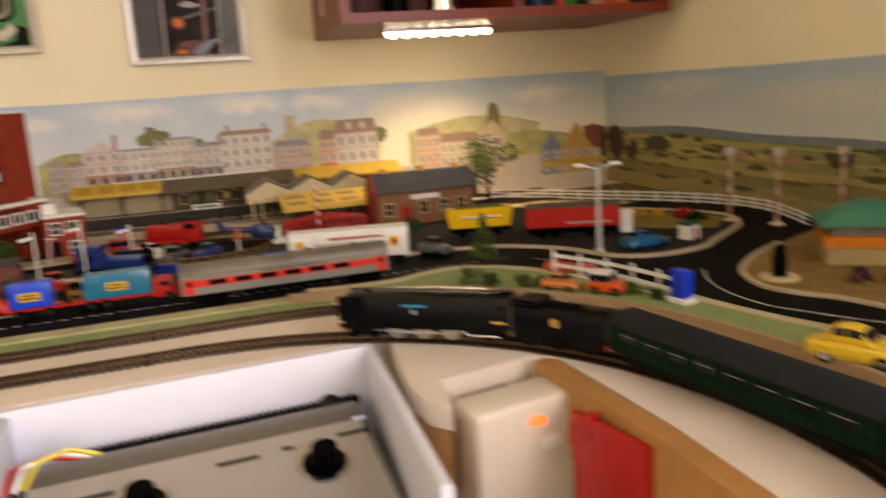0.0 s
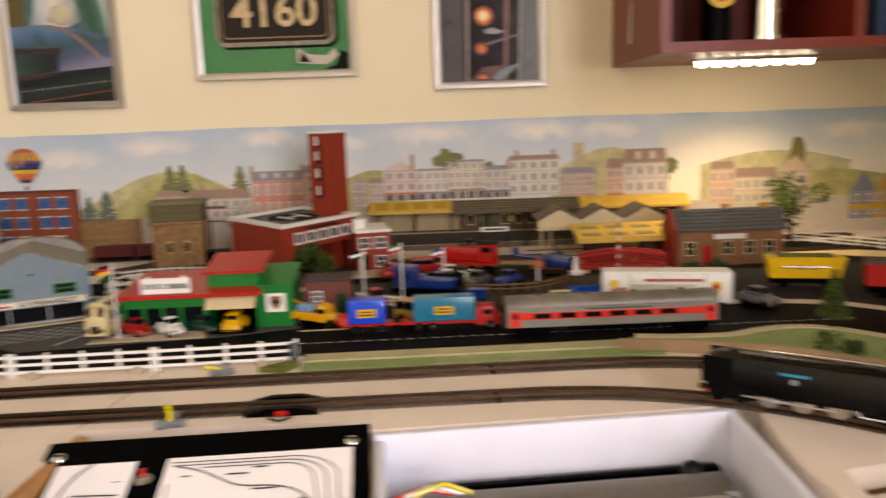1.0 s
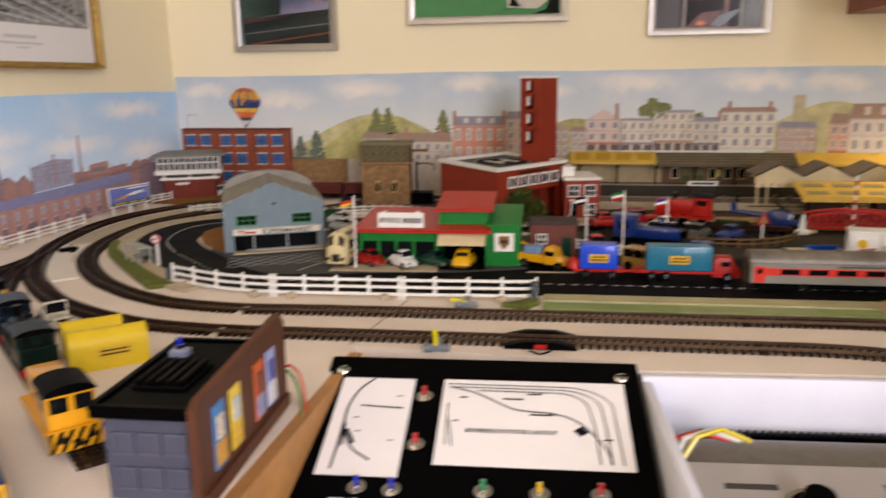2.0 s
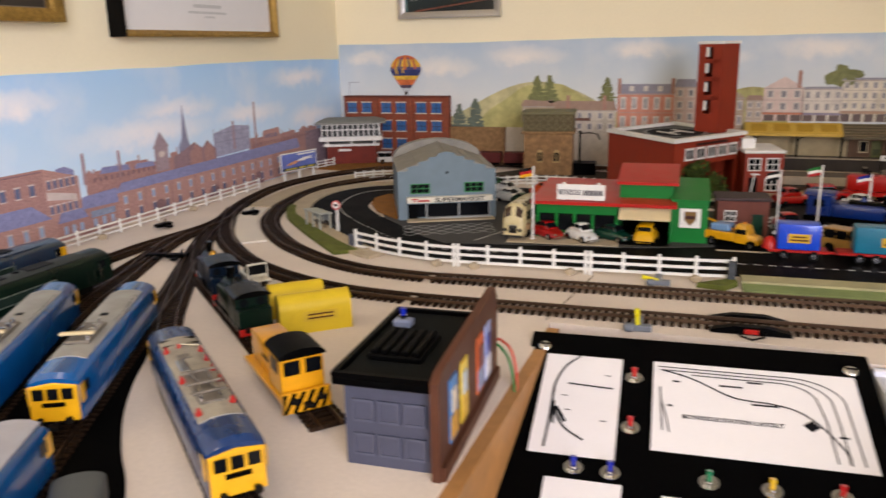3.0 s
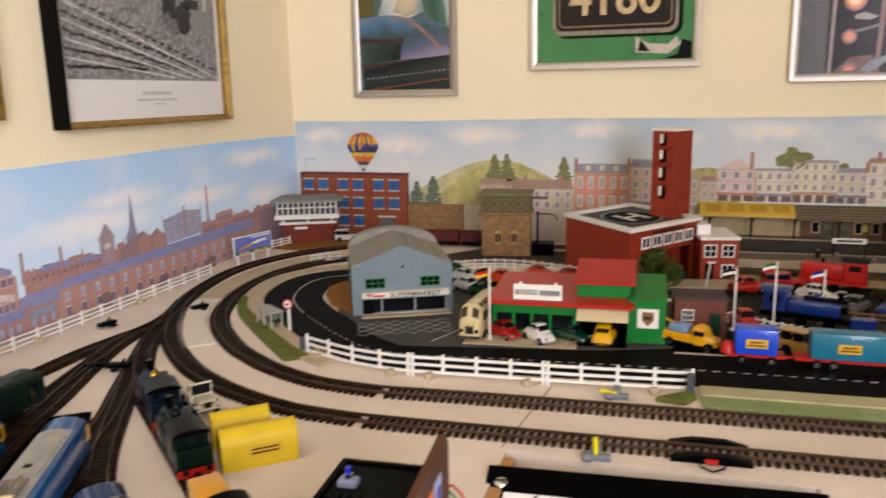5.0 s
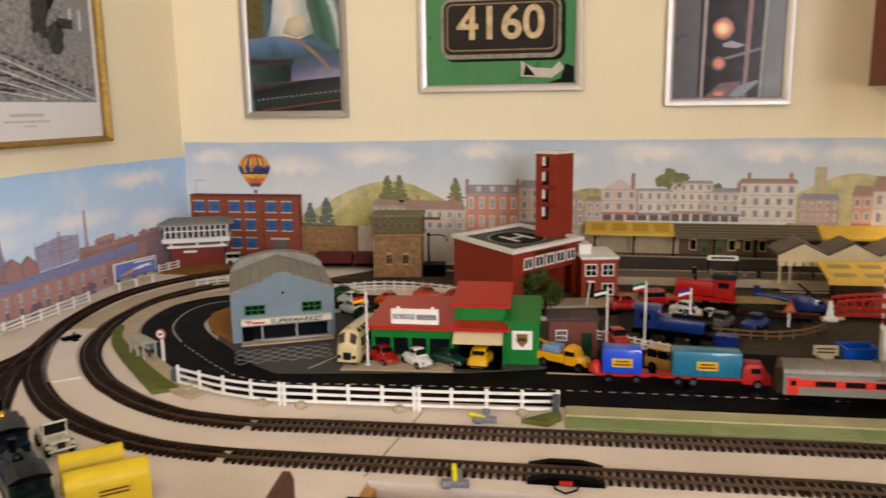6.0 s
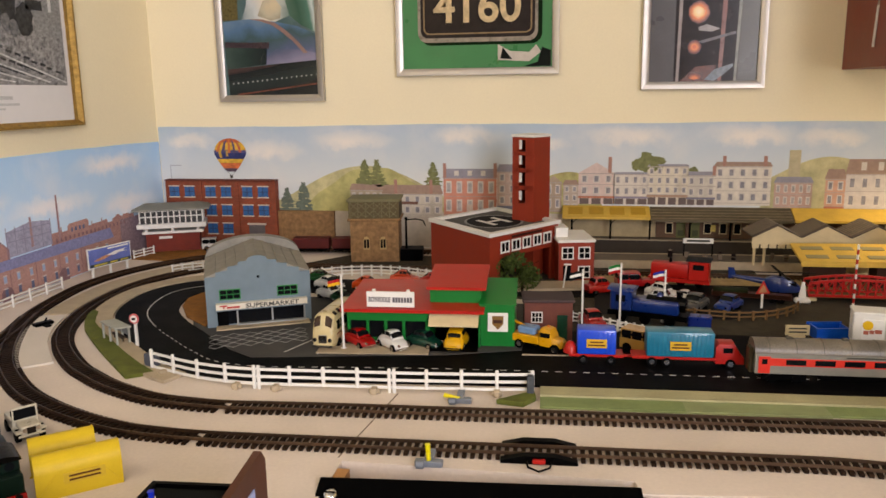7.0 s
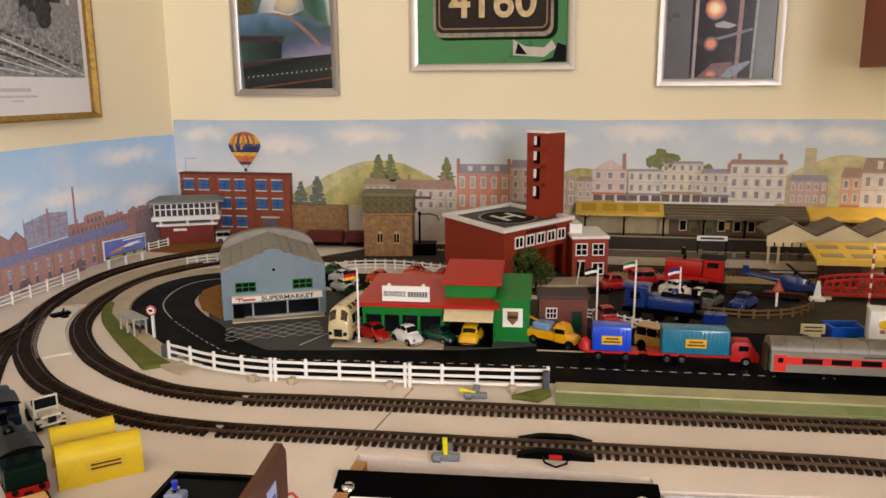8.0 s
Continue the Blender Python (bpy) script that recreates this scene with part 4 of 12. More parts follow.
def photo(key, tones, p0, p1, warp=0.12, scale=26.0, k=0.000431, cx=527, cz=505, radial=0.0):
    """A glossy print whose tones run from p0 to p1 on a poster's own grid, or outward from p0 over a radius, softly broken up."""
    m, nt, b = nodes_of("print_" + key)
    link, node = nt.links.new, nt.nodes.new
    to = lambda q: Vector((-(q[0] - cx) * k, 0.0, 0.014 + (cz - q[1]) * k))
    a = to(p0)
    co, off, nz = node("ShaderNodeTexCoord"), node("ShaderNodeVectorMath"), node("ShaderNodeTexNoise")
    off.operation = "SUBTRACT"
    off.inputs[1].default_value = a
    link(co.outputs["Object"], off.inputs[0])
    nz.inputs["Scale"].default_value, nz.inputs["Detail"].default_value = scale, 4
    link(co.outputs["Object"], nz.inputs["Vector"])
    if radial:
        flat_, d = node("ShaderNodeVectorMath"), node("ShaderNodeVectorMath")
        flat_.operation, d.operation = "MULTIPLY", "LENGTH"
        flat_.inputs[1].default_value = (1 / radial, 0, 1 / radial)
        link(off.outputs[0], flat_.inputs[0]), link(flat_.outputs[0], d.inputs[0])
        out = d.outputs["Value"]
    else:
        along = to(p1) - a
        d = node("ShaderNodeVectorMath")
        d.operation = "DOT_PRODUCT"
        d.inputs[1].default_value = along / along.length_squared
        link(off.outputs[0], d.inputs[0])
        out = d.outputs["Value"]
    shake, add = node("ShaderNodeMapRange"), node("ShaderNodeMath")
    shake.inputs["To Min"].default_value, shake.inputs["To Max"].default_value = -2 * warp, 2 * warp
    link(nz.outputs[0], shake.inputs["Value"])
    link(out, add.inputs[0]), link(shake.outputs[0], add.inputs[1])
    ramp = node("ShaderNodeValToRGB")
    els = ramp.color_ramp.elements
    while len(els) < len(tones):
        els.new(0.5)
    for e, (pos, rgb) in zip(els, tones):
        e.position, e.color = pos, (*deep(rgb), 1)
    link(add.outputs[0], ramp.inputs[0]), link(ramp.outputs[0], b.inputs["Base Color"])
    b.inputs["Roughness"].default_value = 0.25
    return m


GOLD = mat("gilt_frame", (0.44, 0.31, 0.11), 0.42, metal=0.7, var=0.45, scale=110, bump=0.35)

# green boat poster
t, w, h, y = frame_thing("framed_poster", "n", -1.027, -0.784, 1.227, 1.60, 0.016, 0.0145, ALU, "silver framed photograph of a polished green engine")
picture_shape(t, "printed_ground", [rect(-w / 2 + 0.014, w / 2 - 0.014, 0.014, h - 0.014)], 1, y, paint("photo_teal", (0.14, 0.22, 0.22), 0.3, var=0.4, scale=18))


def art(name, pts, layer, material, k=0.000431, cx=527, cz=505):
    """A photographed shape laid out on the poster's own grid."""
    return picture_shape(t, name, [[((px - cx) * k, 0.014 + (cz - pz) * k) for px, pz in pts]], layer, y, material)


art("printed_hedge", [(270, 128), (362, 128), (372, -200), (270, -200)], 2, paint("photo_hedge", (0.20, 0.17, 0.07), 0.3, var=0.5, scale=160))
art("printed_smoke", [(380, 130), (410, 60), (425, -60), (440, -200), (600, -200), (605, -40), (640, 112), (560, 142), (470, 125)], 2, photo("smoke", ((0, (0.30, 0.36, 0.37)), (0.25, (0.62, 0.66, 0.66)), (0.5, (0.80, 0.74, 0.62)), (0.75, (0.60, 0.62, 0.58)), (1, (0.28, 0.36, 0.33))), (375, 60), (640, 40), 0.10))
art("printed_glint", [(470, 110), (500, 40), (560, 20), (600, 70), (590, 125), (540, 135)], 3, photo("glint", ((0, (0.72, 0.64, 0.46)), (0.5, (0.60, 0.56, 0.44)), (1, (0.34, 0.32, 0.26))), (545, 60), (545, 60), 0.2, 40, radial=0.045))
art("printed_dome", [(600, -200), (772, -200), (772, 195), (700, 160), (640, 112), (605, -20)], 3, photo("domegreen", ((0, (0.16, 0.26, 0.20)), (0.35, (0.07, 0.17, 0.12)), (0.62, (0.14, 0.28, 0.22)), (0.74, (0.62, 0.68, 0.66)), (0.86, (0.12, 0.24, 0.18)), (1, (0.10, 0.2, 0.16))), (600, 20), (790, -20), 0.06))
art("printed_boiler", [(276, 136), (430, 124), (560, 140), (680, 165), (772, 205), (778, 330), (540, 345), (300, 330)], 4, photo("boiler", ((0, (0.24, 0.34, 0.44)), (0.2, (0.16, 0.26, 0.38)), (0.42, (0.10, 0.17, 0.18)), (0.7, (0.16, 0.20, 0.30)), (1, (0.32, 0.31, 0.42))), (520, 130), (530, 345), 0.22, 14))
art("printed_splasher", [(505, 320), (560, 275), (700, 280), (778, 300), (778, 335), (500, 352)], 5, photo("lilac", ((0, (0.16, 0.19, 0.28)), (1, (0.36, 0.34, 0.44))), (600, 270), (620, 345), 0.2))
art("printed_pipe", [(420, 124), (500, 128), (560, 145), (620, 185), (680, 240), (730, 296), (708, 298), (655, 240), (600, 195), (548, 158), (490, 138)], 6, paint("photo_copper", (0.36, 0.25, 0.22), 0.3, var=0.2))
art("printed_tank", [(284, 262), (512, 270), (505, 350), (292, 372)], 6, photo("darkgreen", ((0, (0.10, 0.15, 0.13)), (0.5, (0.05, 0.09, 0.075)), (1, (0.025, 0.04, 0.04))), (290, 300), (515, 330), 0.15))
art("printed_rim", [(284, 236), (420, 240), (528, 240), (522, 272), (284, 262)], 7, paint("photo_rim", (0.10, 0.07, 0.08), 0.3, var=0.5, scale=120))
art("printed_footplate", [(292, 372), (785, 332), (785, 505), (296, 505)], 7, photo("black", ((0, (0.13, 0.08, 0.07)), (0.10, (0.02, 0.03, 0.03)), (0.5, (0.05, 0.07, 0.065)), (1, (0.025, 0.03, 0.03))), (520, 350), (545, 505), 0.06))
picture_shape(t, "printed_rivet_row", [crown((-207 + i * 26.5) * 0.000431, 0.014 + (60 + i * 2.4) * 0.000431, 0.0020, 0.0022, i, 8) for i in range(18)], 8, y, paint("photo_rivet", (0.45, 0.47, 0.45), 0.3))
art("printed_lining", [(340, 497), (785, 445), (785, 452), (345, 504)], 8, paint("photo_redline", (0.26, 0.10, 0.06), 0.3))

# green number plate poster
t, w, h, y = frame_thing("framed_poster", "n", -0.619, -0.275, 1.277, 1.55, 0.016, 0.0145, ALU, "silver framed green poster with a cast plate 4160")
picture_shape(t, "printed_ground", [rect(-w / 2 + 0.014, w / 2 - 0.014, 0.014, h - 0.014)], 1, y, paint("photo_green", (0.085, 0.31, 0.13), 0.3, var=0.12, scale=14))


def rounded(u0, u1, z0, z1, r, n=5):
    out = []
    for cu, cz, a0 in ((u1 - r, z0 + r, -90), (u1 - r, z1 - r, 0), (u0 + r, z1 - r, 90), (u0 + r, z0 + r, 180)):
        out += [(cu + r * math.cos(radians(a0 + 90 * i / n)), cz + r * math.sin(radians(a0 + 90 * i / n))) for i in range(n + 1)]
    return out


picture_shape(t, "printed_plate_shadow", [rounded(-0.119, 0.137, 0.062, 0.19, 0.022)], 2, y, paint("plate_shadow", (0.02, 0.05, 0.02), 0.4))
picture_shape(t, "printed_plate_rim", [rounded(-0.125, 0.128, 0.068, 0.19, 0.02)], 3, y, paint("plate_rim", (0.38, 0.34, 0.28), 0.3, var=0.4))
picture_shape(t, "printed_plate", [rounded(-0.119, 0.122, 0.077, 0.186, 0.016)], 4, y, paint("plate_dark", (0.055, 0.04, 0.035), 0.35, var=0.3))
picture_shape(t, "printed_plate_line", [rounded(-0.113, 0.116, 0.084, 0.181, 0.013)], 5, y, paint("plate_line", (0.35, 0.26, 0.14), 0.3))
picture_shape(t, "printed_plate_field", [rounded(-0.110, 0.113, 0.087, 0.178, 0.011)], 6, y, paint("plate_dark", (0.055, 0.04, 0.035)))
for du, dz, lift, key, rgb in ((0.003, -0.003, 0.0042, "plate_digit_shade", (0.04, 0.03, 0.025)), (0.0, 0.0, 0.0047, "plate_digit", (0.66, 0.54, 0.34))):
    text_part("printed_number", "4160", 0.094, paint(key, rgb, 0.35, var=0.45, scale=60), t, pose(-0.002 + du, y + lift, 0.137 + dz, 90, 0, 180), "worn brass coloured digits", wide=0.98, bold=0.0016)
picture_shape(t, "printed_ribbon", [[(0.045, 0.03), (0.11, 0.026), (0.135, 0.045), (0.125, 0.06), (0.11, 0.045), (0.07, 0.048), (0.045, 0.062)]], 3, y, paint("ribbon_white", (0.6, 0.56, 0.5), 0.4, var=0.2))
picture_shape(t, "printed_ribbon_shade", [[(0.05, 0.033), (0.075, 0.031), (0.055, 0.056)], [(0.10, 0.016), (0.155, 0.016), (0.155, 0.048), (0.137, 0.055), (0.128, 0.025)]], 4, y, paint("ribbon_black", (0.03, 0.035, 0.03), 0.4))

# cab poster
t, w, h, y = frame_thing("framed_poster", "n", -0.108, 0.130, 1.242, 1.60, 0.016, 0.0145, ALU, "silver framed photograph of a glowing engine firebox")
picture_shape(t, "printed_ground", [rect(-w / 2 + 0.014, w / 2 - 0.014, 0.014, h - 0.014)], 1, y, paint("photo_darkcab", (0.050, 0.036, 0.038), 0.25, var=0.8, scale=30))
CAB = dict(k=0.000368, cx=458, cz=430)
art("printed_panel", [(172, 430), (306, 430), (306, -480), (172, -480)], 2, paint("photo_grey", (0.115, 0.11, 0.115), 0.3, var=0.3, scale=12), **CAB)
art("printed_panel", [(640, 430), (745, 430), (745, -480), (660, -480)], 2, paint("photo_greygreen", (0.15, 0.15, 0.13), 0.3, var=0.3, scale=12), **CAB)
art("printed_post", [(318, 430), (334, 430), (350, -480), (330, -480)], 3, paint("photo_postgrey", (0.40, 0.35, 0.34), 0.3, var=0.2), **CAB)
art("printed_post", [(622, 430), (636, 430), (664, -480), (646, -480)], 3, paint("photo_postgreen", (0.34, 0.35, 0.31), 0.3, var=0.2), **CAB)
art("printed_pipe", [(538, 430), (558, 430), (590, -480), (562, -480)], 3, paint("photo_pinkpipe", (0.34, 0.17, 0.14), 0.3, var=0.2), **CAB)
for px, pz, rad, heat in ((427, 62, 0.023, 0.06), (410, 245, 0.015, 0.30), (418, 420, 0.016, 0.34)):
    glow_ = photo("fire%d" % px, ((0, (0.98, 0.86, 0.60) if heat < 0.2 else (0.78, 0.26, 0.07)), (0.45 - heat, (0.95, 0.72, 0.38) if heat < 0.2 else (0.70, 0.22, 0.06)), (0.62 - heat, (0.82, 0.30, 0.06)), (0.85 - heat * 0.5, (0.34, 0.09, 0.03)), (1, (0.06, 0.04, 0.04))), (px, pz), (px, pz), 0.10, 60, 0.000368, 458, 430, rad)
    picture_shape(t, "printed_fire", [crown((px - 458) * 0.000368, 0.014 + max(0.0, (430 - pz)) * 0.000368 + (0.008 if pz > 400 else 0), rad * 0.92, rad * 1.0 if pz < 400 else 0.008, px, 26, 0.12)], 3, y, glow_)
art("printed_lever", [(428, 140), (470, 126), (542, 150), (500, 166), (430, 158)], 4, paint("photo_lever", (0.42, 0.40, 0.40), 0.3, var=0.3), **CAB)
art("printed_lever", [(430, 215), (620, 165), (625, 178), (450, 226)], 4, paint("photo_bar", (0.20, 0.18, 0.19), 0.3, var=0.3), **CAB)
art("printed_gauge", [(470, 420), (520, 365), (615, 335), (618, 350), (560, 400), (520, 428)], 4, paint("photo_bluegrey", (0.26, 0.30, 0.34), 0.3, var=0.5, scale=140), **CAB)
art("printed_glow", [(338, 430), (420, 350), (530, 340), (530, 430)], 2, paint("photo_redglow", (0.20, 0.07, 0.04), 0.3, var=0.6, scale=80), **CAB)

# black and white engine print, gilt frame, on the west wall
t, w, h, y = frame_thing("framed_print", "w", 1.050, 1.495, 1.189, 1.62, 0.024, 0.011, GOLD, "gilt framed black and white photograph of a steam engine")
part("frame_side", box(fresh(), w / 2 - 0.0005, w / 2 + 0.004, 0, 0.030, 0.0, h), paint("frame_black", (0.02, 0.018, 0.016), 0.4), t)
picture_shape(t, "mount", [rect(-w / 2 + 0.010, w / 2 - 0.010, 0.010, h - 0.010)], 1, y, paint("mount_white", (0.78, 0.77, 0.76), 0.7, var=0.02))
picture_shape(t, "printed_photo", [rect(-0.20, 0.20, 0.075, h - 0.03)], 2, y, paint("photo_grey_ground", (0.36, 0.355, 0.35), 0.5, var=0.75, scale=130, fine=420))
rnd = random.Random(31)
picture_shape(t, "printed_house", [rect(0.125, 0.2, 0.16, 0.38)], 3, y, paint("photo_grey_wall", (0.36, 0.36, 0.355), 0.5, var=0.5, scale=180))
for u, z in ((0.14, 0.205), (0.166, 0.205), (0.14, 0.27), (0.166, 0.27)):
    picture_shape(t, "printed_window", [rect(u, u + 0.008, z, z + 0.036)], 4, y, paint("photo_grey_pane", (0.66, 0.66, 0.65), 0.5, var=0.3))
picture_shape(t, "printed_sleeper", [[(u, z), (u + 0.014, z - 0.003), (u + 0.016, z + 0.001), (u + 0.002, z + 0.004)] for i in range(5) for k in range(19)
              for u, z in ((-0.2 + (0.385 - 0.05 * i) * k / 19 + rnd.uniform(0, 0.004), 0.196 - 0.026 * i - (0.105 - 0.026 * i) * k / 19 + rnd.uniform(0, 0.003)),) if z > 0.079 and u < 0.183], 4, y, paint("photo_grey_sleeper", (0.12, 0.12, 0.12), 0.5, var=0.7, scale=150))
picture_shape(t, "printed_track", [[(-0.2, 0.190 - i * 0.028), (-0.2, 0.1925 - i * 0.028), (0.198 - 0.045 * i, 0.081), (0.194 - 0.045 * i, 0.079)] for i in range(4)], 5, y, paint("photo_grey_light", (0.62, 0.62, 0.61), 0.5, var=0.6, scale=120))
picture_shape(t, "printed_engine", [crown(0.075, 0.30, 0.045, 0.10, 21, 26, 0.3)], 6, y, paint("photo_grey_engine", (0.05, 0.05, 0.05), 0.5, var=0.9, scale=90))
picture_shape(t, "printed_engine_front", [crown(0.098, 0.185, 0.026, 0.034, 22, 20, 0.25), [(0.04, 0.175), (0.075, 0.165), (0.085, 0.26), (0.045, 0.27)], rect(0.105, 0.148, 0.205, 0.222)], 7, y, paint("photo_grey_dark", (0.09, 0.09, 0.09), 0.5, var=0.9, scale=120))
picture_shape(t, "printed_wheel", [crown(0.052, 0.178, 0.012, 0.016, 23, 16, 0.1), crown(0.07, 0.17, 0.012, 0.016, 24, 16, 0.1)], 8, y, paint("photo_grey_wheel", (0.26, 0.26, 0.26), 0.5, var=0.6, scale=200))
for bar in (rect(-0.03, 0.05, 0.05, 0.056), rect(-0.045, 0.065, 0.04, 0.044), rect(0.0, 0.03, 0.033, 0.036)):
    picture_shape(t, "caption_bar", [bar], 2, y, paint("caption_grey", (0.62, 0.62, 0.61), 0.6, var=0.3, scale=400))

t, w, h, y = frame_thing("framed_print", "w", 0.50, 0.940, 1.208, 1.62, 0.026, 0.018, GOLD, "ornate gilt framed print with a dark mount")
picture_shape(t, "mount", [rect(-w / 2 + 0.02, w / 2 - 0.02, 0.02, h - 0.02)], 1, y, paint("mount_dark", (0.09, 0.075, 0.06), 0.7, var=0.1))
picture_shape(t, "slip", [rect(-w / 2 + 0.055, w / 2 - 0.055, 0.06, h - 0.06)], 2, y, paint("slip_gold", (0.45, 0.36, 0.15), 0.5))
picture_shape(t, "printed_image", [rect(-w / 2 + 0.062, w / 2 - 0.062, 0.067, h - 0.067)], 3, y, paint("print_cream", (0.58, 0.53, 0.42), 0.6, var=0.12, scale=30))
picture_shape(t, "printed_view", [rect(-w / 2 + 0.09, w / 2 - 0.09, 0.13, h - 0.09)], 4, y, paint("print_view", (0.30, 0.31, 0.24), 0.6, var=0.4, scale=50))

# ---------------------------------------------------------------- wall cabinet over the east end
CHERRY = mat("cherry_veneer", (0.30, 0.065, 0.035), 0.4, var=0.2, scale=12, fine=150, bump=0.05)
# same veneer, darkened to put the shade inside the cabinet into its colour
CHERRYDARK = mat("cherry_veneer_inner_shade", (0.22, 0.05, 0.03), 0.5, var=0.2, scale=12, fine=150)
C0, C1, CY, CZ0, CZ1 = 0.276, 0.934, 1.425, 1.275, 1.62
cab = thing("wall_cabinet", 0, 0, 0, 0, "open cherry red wall cabinet hung above the layout", "cabinet")
part("side_panel", box(fresh(), C0, C0 + 0.018, CY, NORTH, CZ0, CZ1), CHERRY, cab)
part("side_panel", box(fresh(), C1 - 0.018, C1, CY, NORTH, CZ0, CZ1), CHERRY, cab)
part("bottom_panel", box(fresh(), C0 + 0.018, C1 - 0.018, CY, NORTH, CZ0, CZ0 + 0.018), CHERRY, cab)
part("top_panel", box(fresh(), C0 + 0.018, C1 - 0.018, CY, NORTH, CZ1 - 0.018, CZ1), CHERRY, cab)
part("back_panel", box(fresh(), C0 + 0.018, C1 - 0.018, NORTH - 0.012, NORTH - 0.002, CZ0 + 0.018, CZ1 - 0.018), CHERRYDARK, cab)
part("divider", box(fresh(), 0.605, 0.623, CY + 0.004, NORTH - 0.012, CZ0 + 0.018, CZ1 - 0.018), CHERRY, cab)
single("lamp_cable", tube(fresh(), [(0.2745 - 0.001 * math.sin(i * 0.9), 1.63 + 0.006 * math.sin(i * 0.7), 1.62 - i * 0.0345) for i in range(10)], 0.0022), WHITE, "thin white cable running down the cabinet side", "cable")
lamp = thing("strip_lamp", 0.505, 1.60, CZ0, 0, "lit strip of small bulbs under the cabinet", "lamp")
part("holder", box(fresh(), -0.118, 0.118, -0.018, 0.018, -0.006, -0.0005), STEEL, lamp)
BULB = glow("lit_bulb", (1.0, 0.86, 0.62), 26)
for i in range(8):
    part("bulb", dome(fresh(), (0, 0, 0), 0.011, -0.011, 10, 4), BULB, lamp, m=pose(-0.101 + i * 0.0288, 0, -0.006))


def cabinet_thing(name, x, y, r, h, material, label, cat, shape="jar"):
    t = thing(name, x, y, CZ0 + 0.018, 0, label, cat, "things in the cabinet")
    return t


b = cabinet_thing("beer_glass", 0.395, 1.50, 0.03, 0.16, None, "dark bottle with a round yellow and red badge", "bottle")
part("body", cyl(fresh(), (0, 0, 0.0), (0, 0, 0.11), 0.026, 0.026, 18), BLACK, b)
part("neck", cyl(fresh(), (0, 0, 0.11), (0, 0, 0.19), 0.026, 0.011, 18), BLACK, b)
part("badge", cyl(fresh(), (0, -0.0265, 0.085), (0, -0.0285, 0.085), 0.026, 0.026, 20), YELLOW, b, "round yellow badge")
part("badge_centre", cyl(fresh(), (0, -0.0286, 0.085), (0, -0.0292, 0.085), 0.016, 0.016, 20), RED, b)
b = cabinet_thing("metal_tankard", 0.49, 1.52, 0.03, 0.12, None, "shiny ringed metal tankard on the cabinet floor", "tankard")
for z0, z1, r in ((0, 0.012, 0.036), (0.012, 0.05, 0.031), (0.05, 0.056, 0.034), (0.056, 0.1, 0.031), (0.1, 0.106, 0.034), (0.106, 0.19, 0.030)):
    part("ring", cyl(fresh(), (0, 0, z0), (0, 0, z1), r, r, 20), CHROME, b)
x = 0.632
rnd = random.Random(4)
for i, rgb in enumerate(((0.03, 0.04, 0.06), (0.05, 0.1, 0.2), (0.04, 0.05, 0.07), (0.5, 0.12, 0.05), (0.03, 0.25, 0.05), (0.05, 0.06, 0.05), (0.45, 0.3, 0.2), (0.55, 0.1, 0.05), (0.5, 0.2, 0.08), (0.05, 0.06, 0.05), (0.1, 0.03, 0.03))):
    wd = 0.0165 + 0.012 * rnd.random()
    bk = thing("book", x, 1.450 + 0.01 * rnd.random(), CZ0 + 0.018, 0, "upright book with a %s spine in the cabinet" % ("dark", "blue", "black", "orange", "green", "dark green", "tan", "red", "orange", "olive", "maroon")[i], "book", "books in the cabinet")
    part("cover", rbox(fresh(), 0, wd, 0, 0.16, 0, 0.22 + 0.03 * rnd.random(), 0.0015, 1), paint("book%d" % i, rgb, 0.5), bk)
    part("label_bar", box(fresh(), wd * 0.2, wd * 0.8, -0.0006, 0.0002, 0.12, 0.15), paint("bookbar", (0.5, 0.45, 0.3), 0.5), bk)
    x += wd + 0.002

# ---------------------------------------------------------------- roads, verges, pavements
MAIN = smooth([(0.46, 1.070), (0.20, 1.057), (-0.10, 1.042), (-0.35, 1.029), (-0.52, 1.014), (-0.62, 1.003), (-0.69, 1.014), (-0.737, 1.045), (-0.786, 1.086), (-0.85, 1.145), (-0.902, 1.210), (-0.927, 1.278), (-0.929, 1.345), (-0.893, 1.390), (-0.80, 1.415), (-0.60, 1.425), (-0.20, 1.445), (0.15, 1.462)], 14)
road = thing("road", 0, 0, T, 0, "black card road with white lane markings looping round the town", "road", kind="structure")
part("surface", strip(fresh(), MAIN, 0.048, 0.048, 0.0004, 0.0025), ASPHALT, road)
LINE = paint("road_paint", (0.62, 0.61, 0.58), 0.6, var=0.15, scale=200)
bm = fresh()
for x, y, h in spaced(MAIN[:126], 0.017, 0.03):
    box(bm, -0.004, 0.004, -0.0007, 0.0007, 0.0026, 0.0029, pose(x, y, 0, 0, 0, math.degrees(h)))
tagged(part("lane_dashes", bm, LINE, road), kind="stuff")
curve_only = MAIN[126:190]
part("edge_line", strip(fresh(), curve_only, 0.0008, 0.0008, 0.0026, 0.0029), LINE, road)
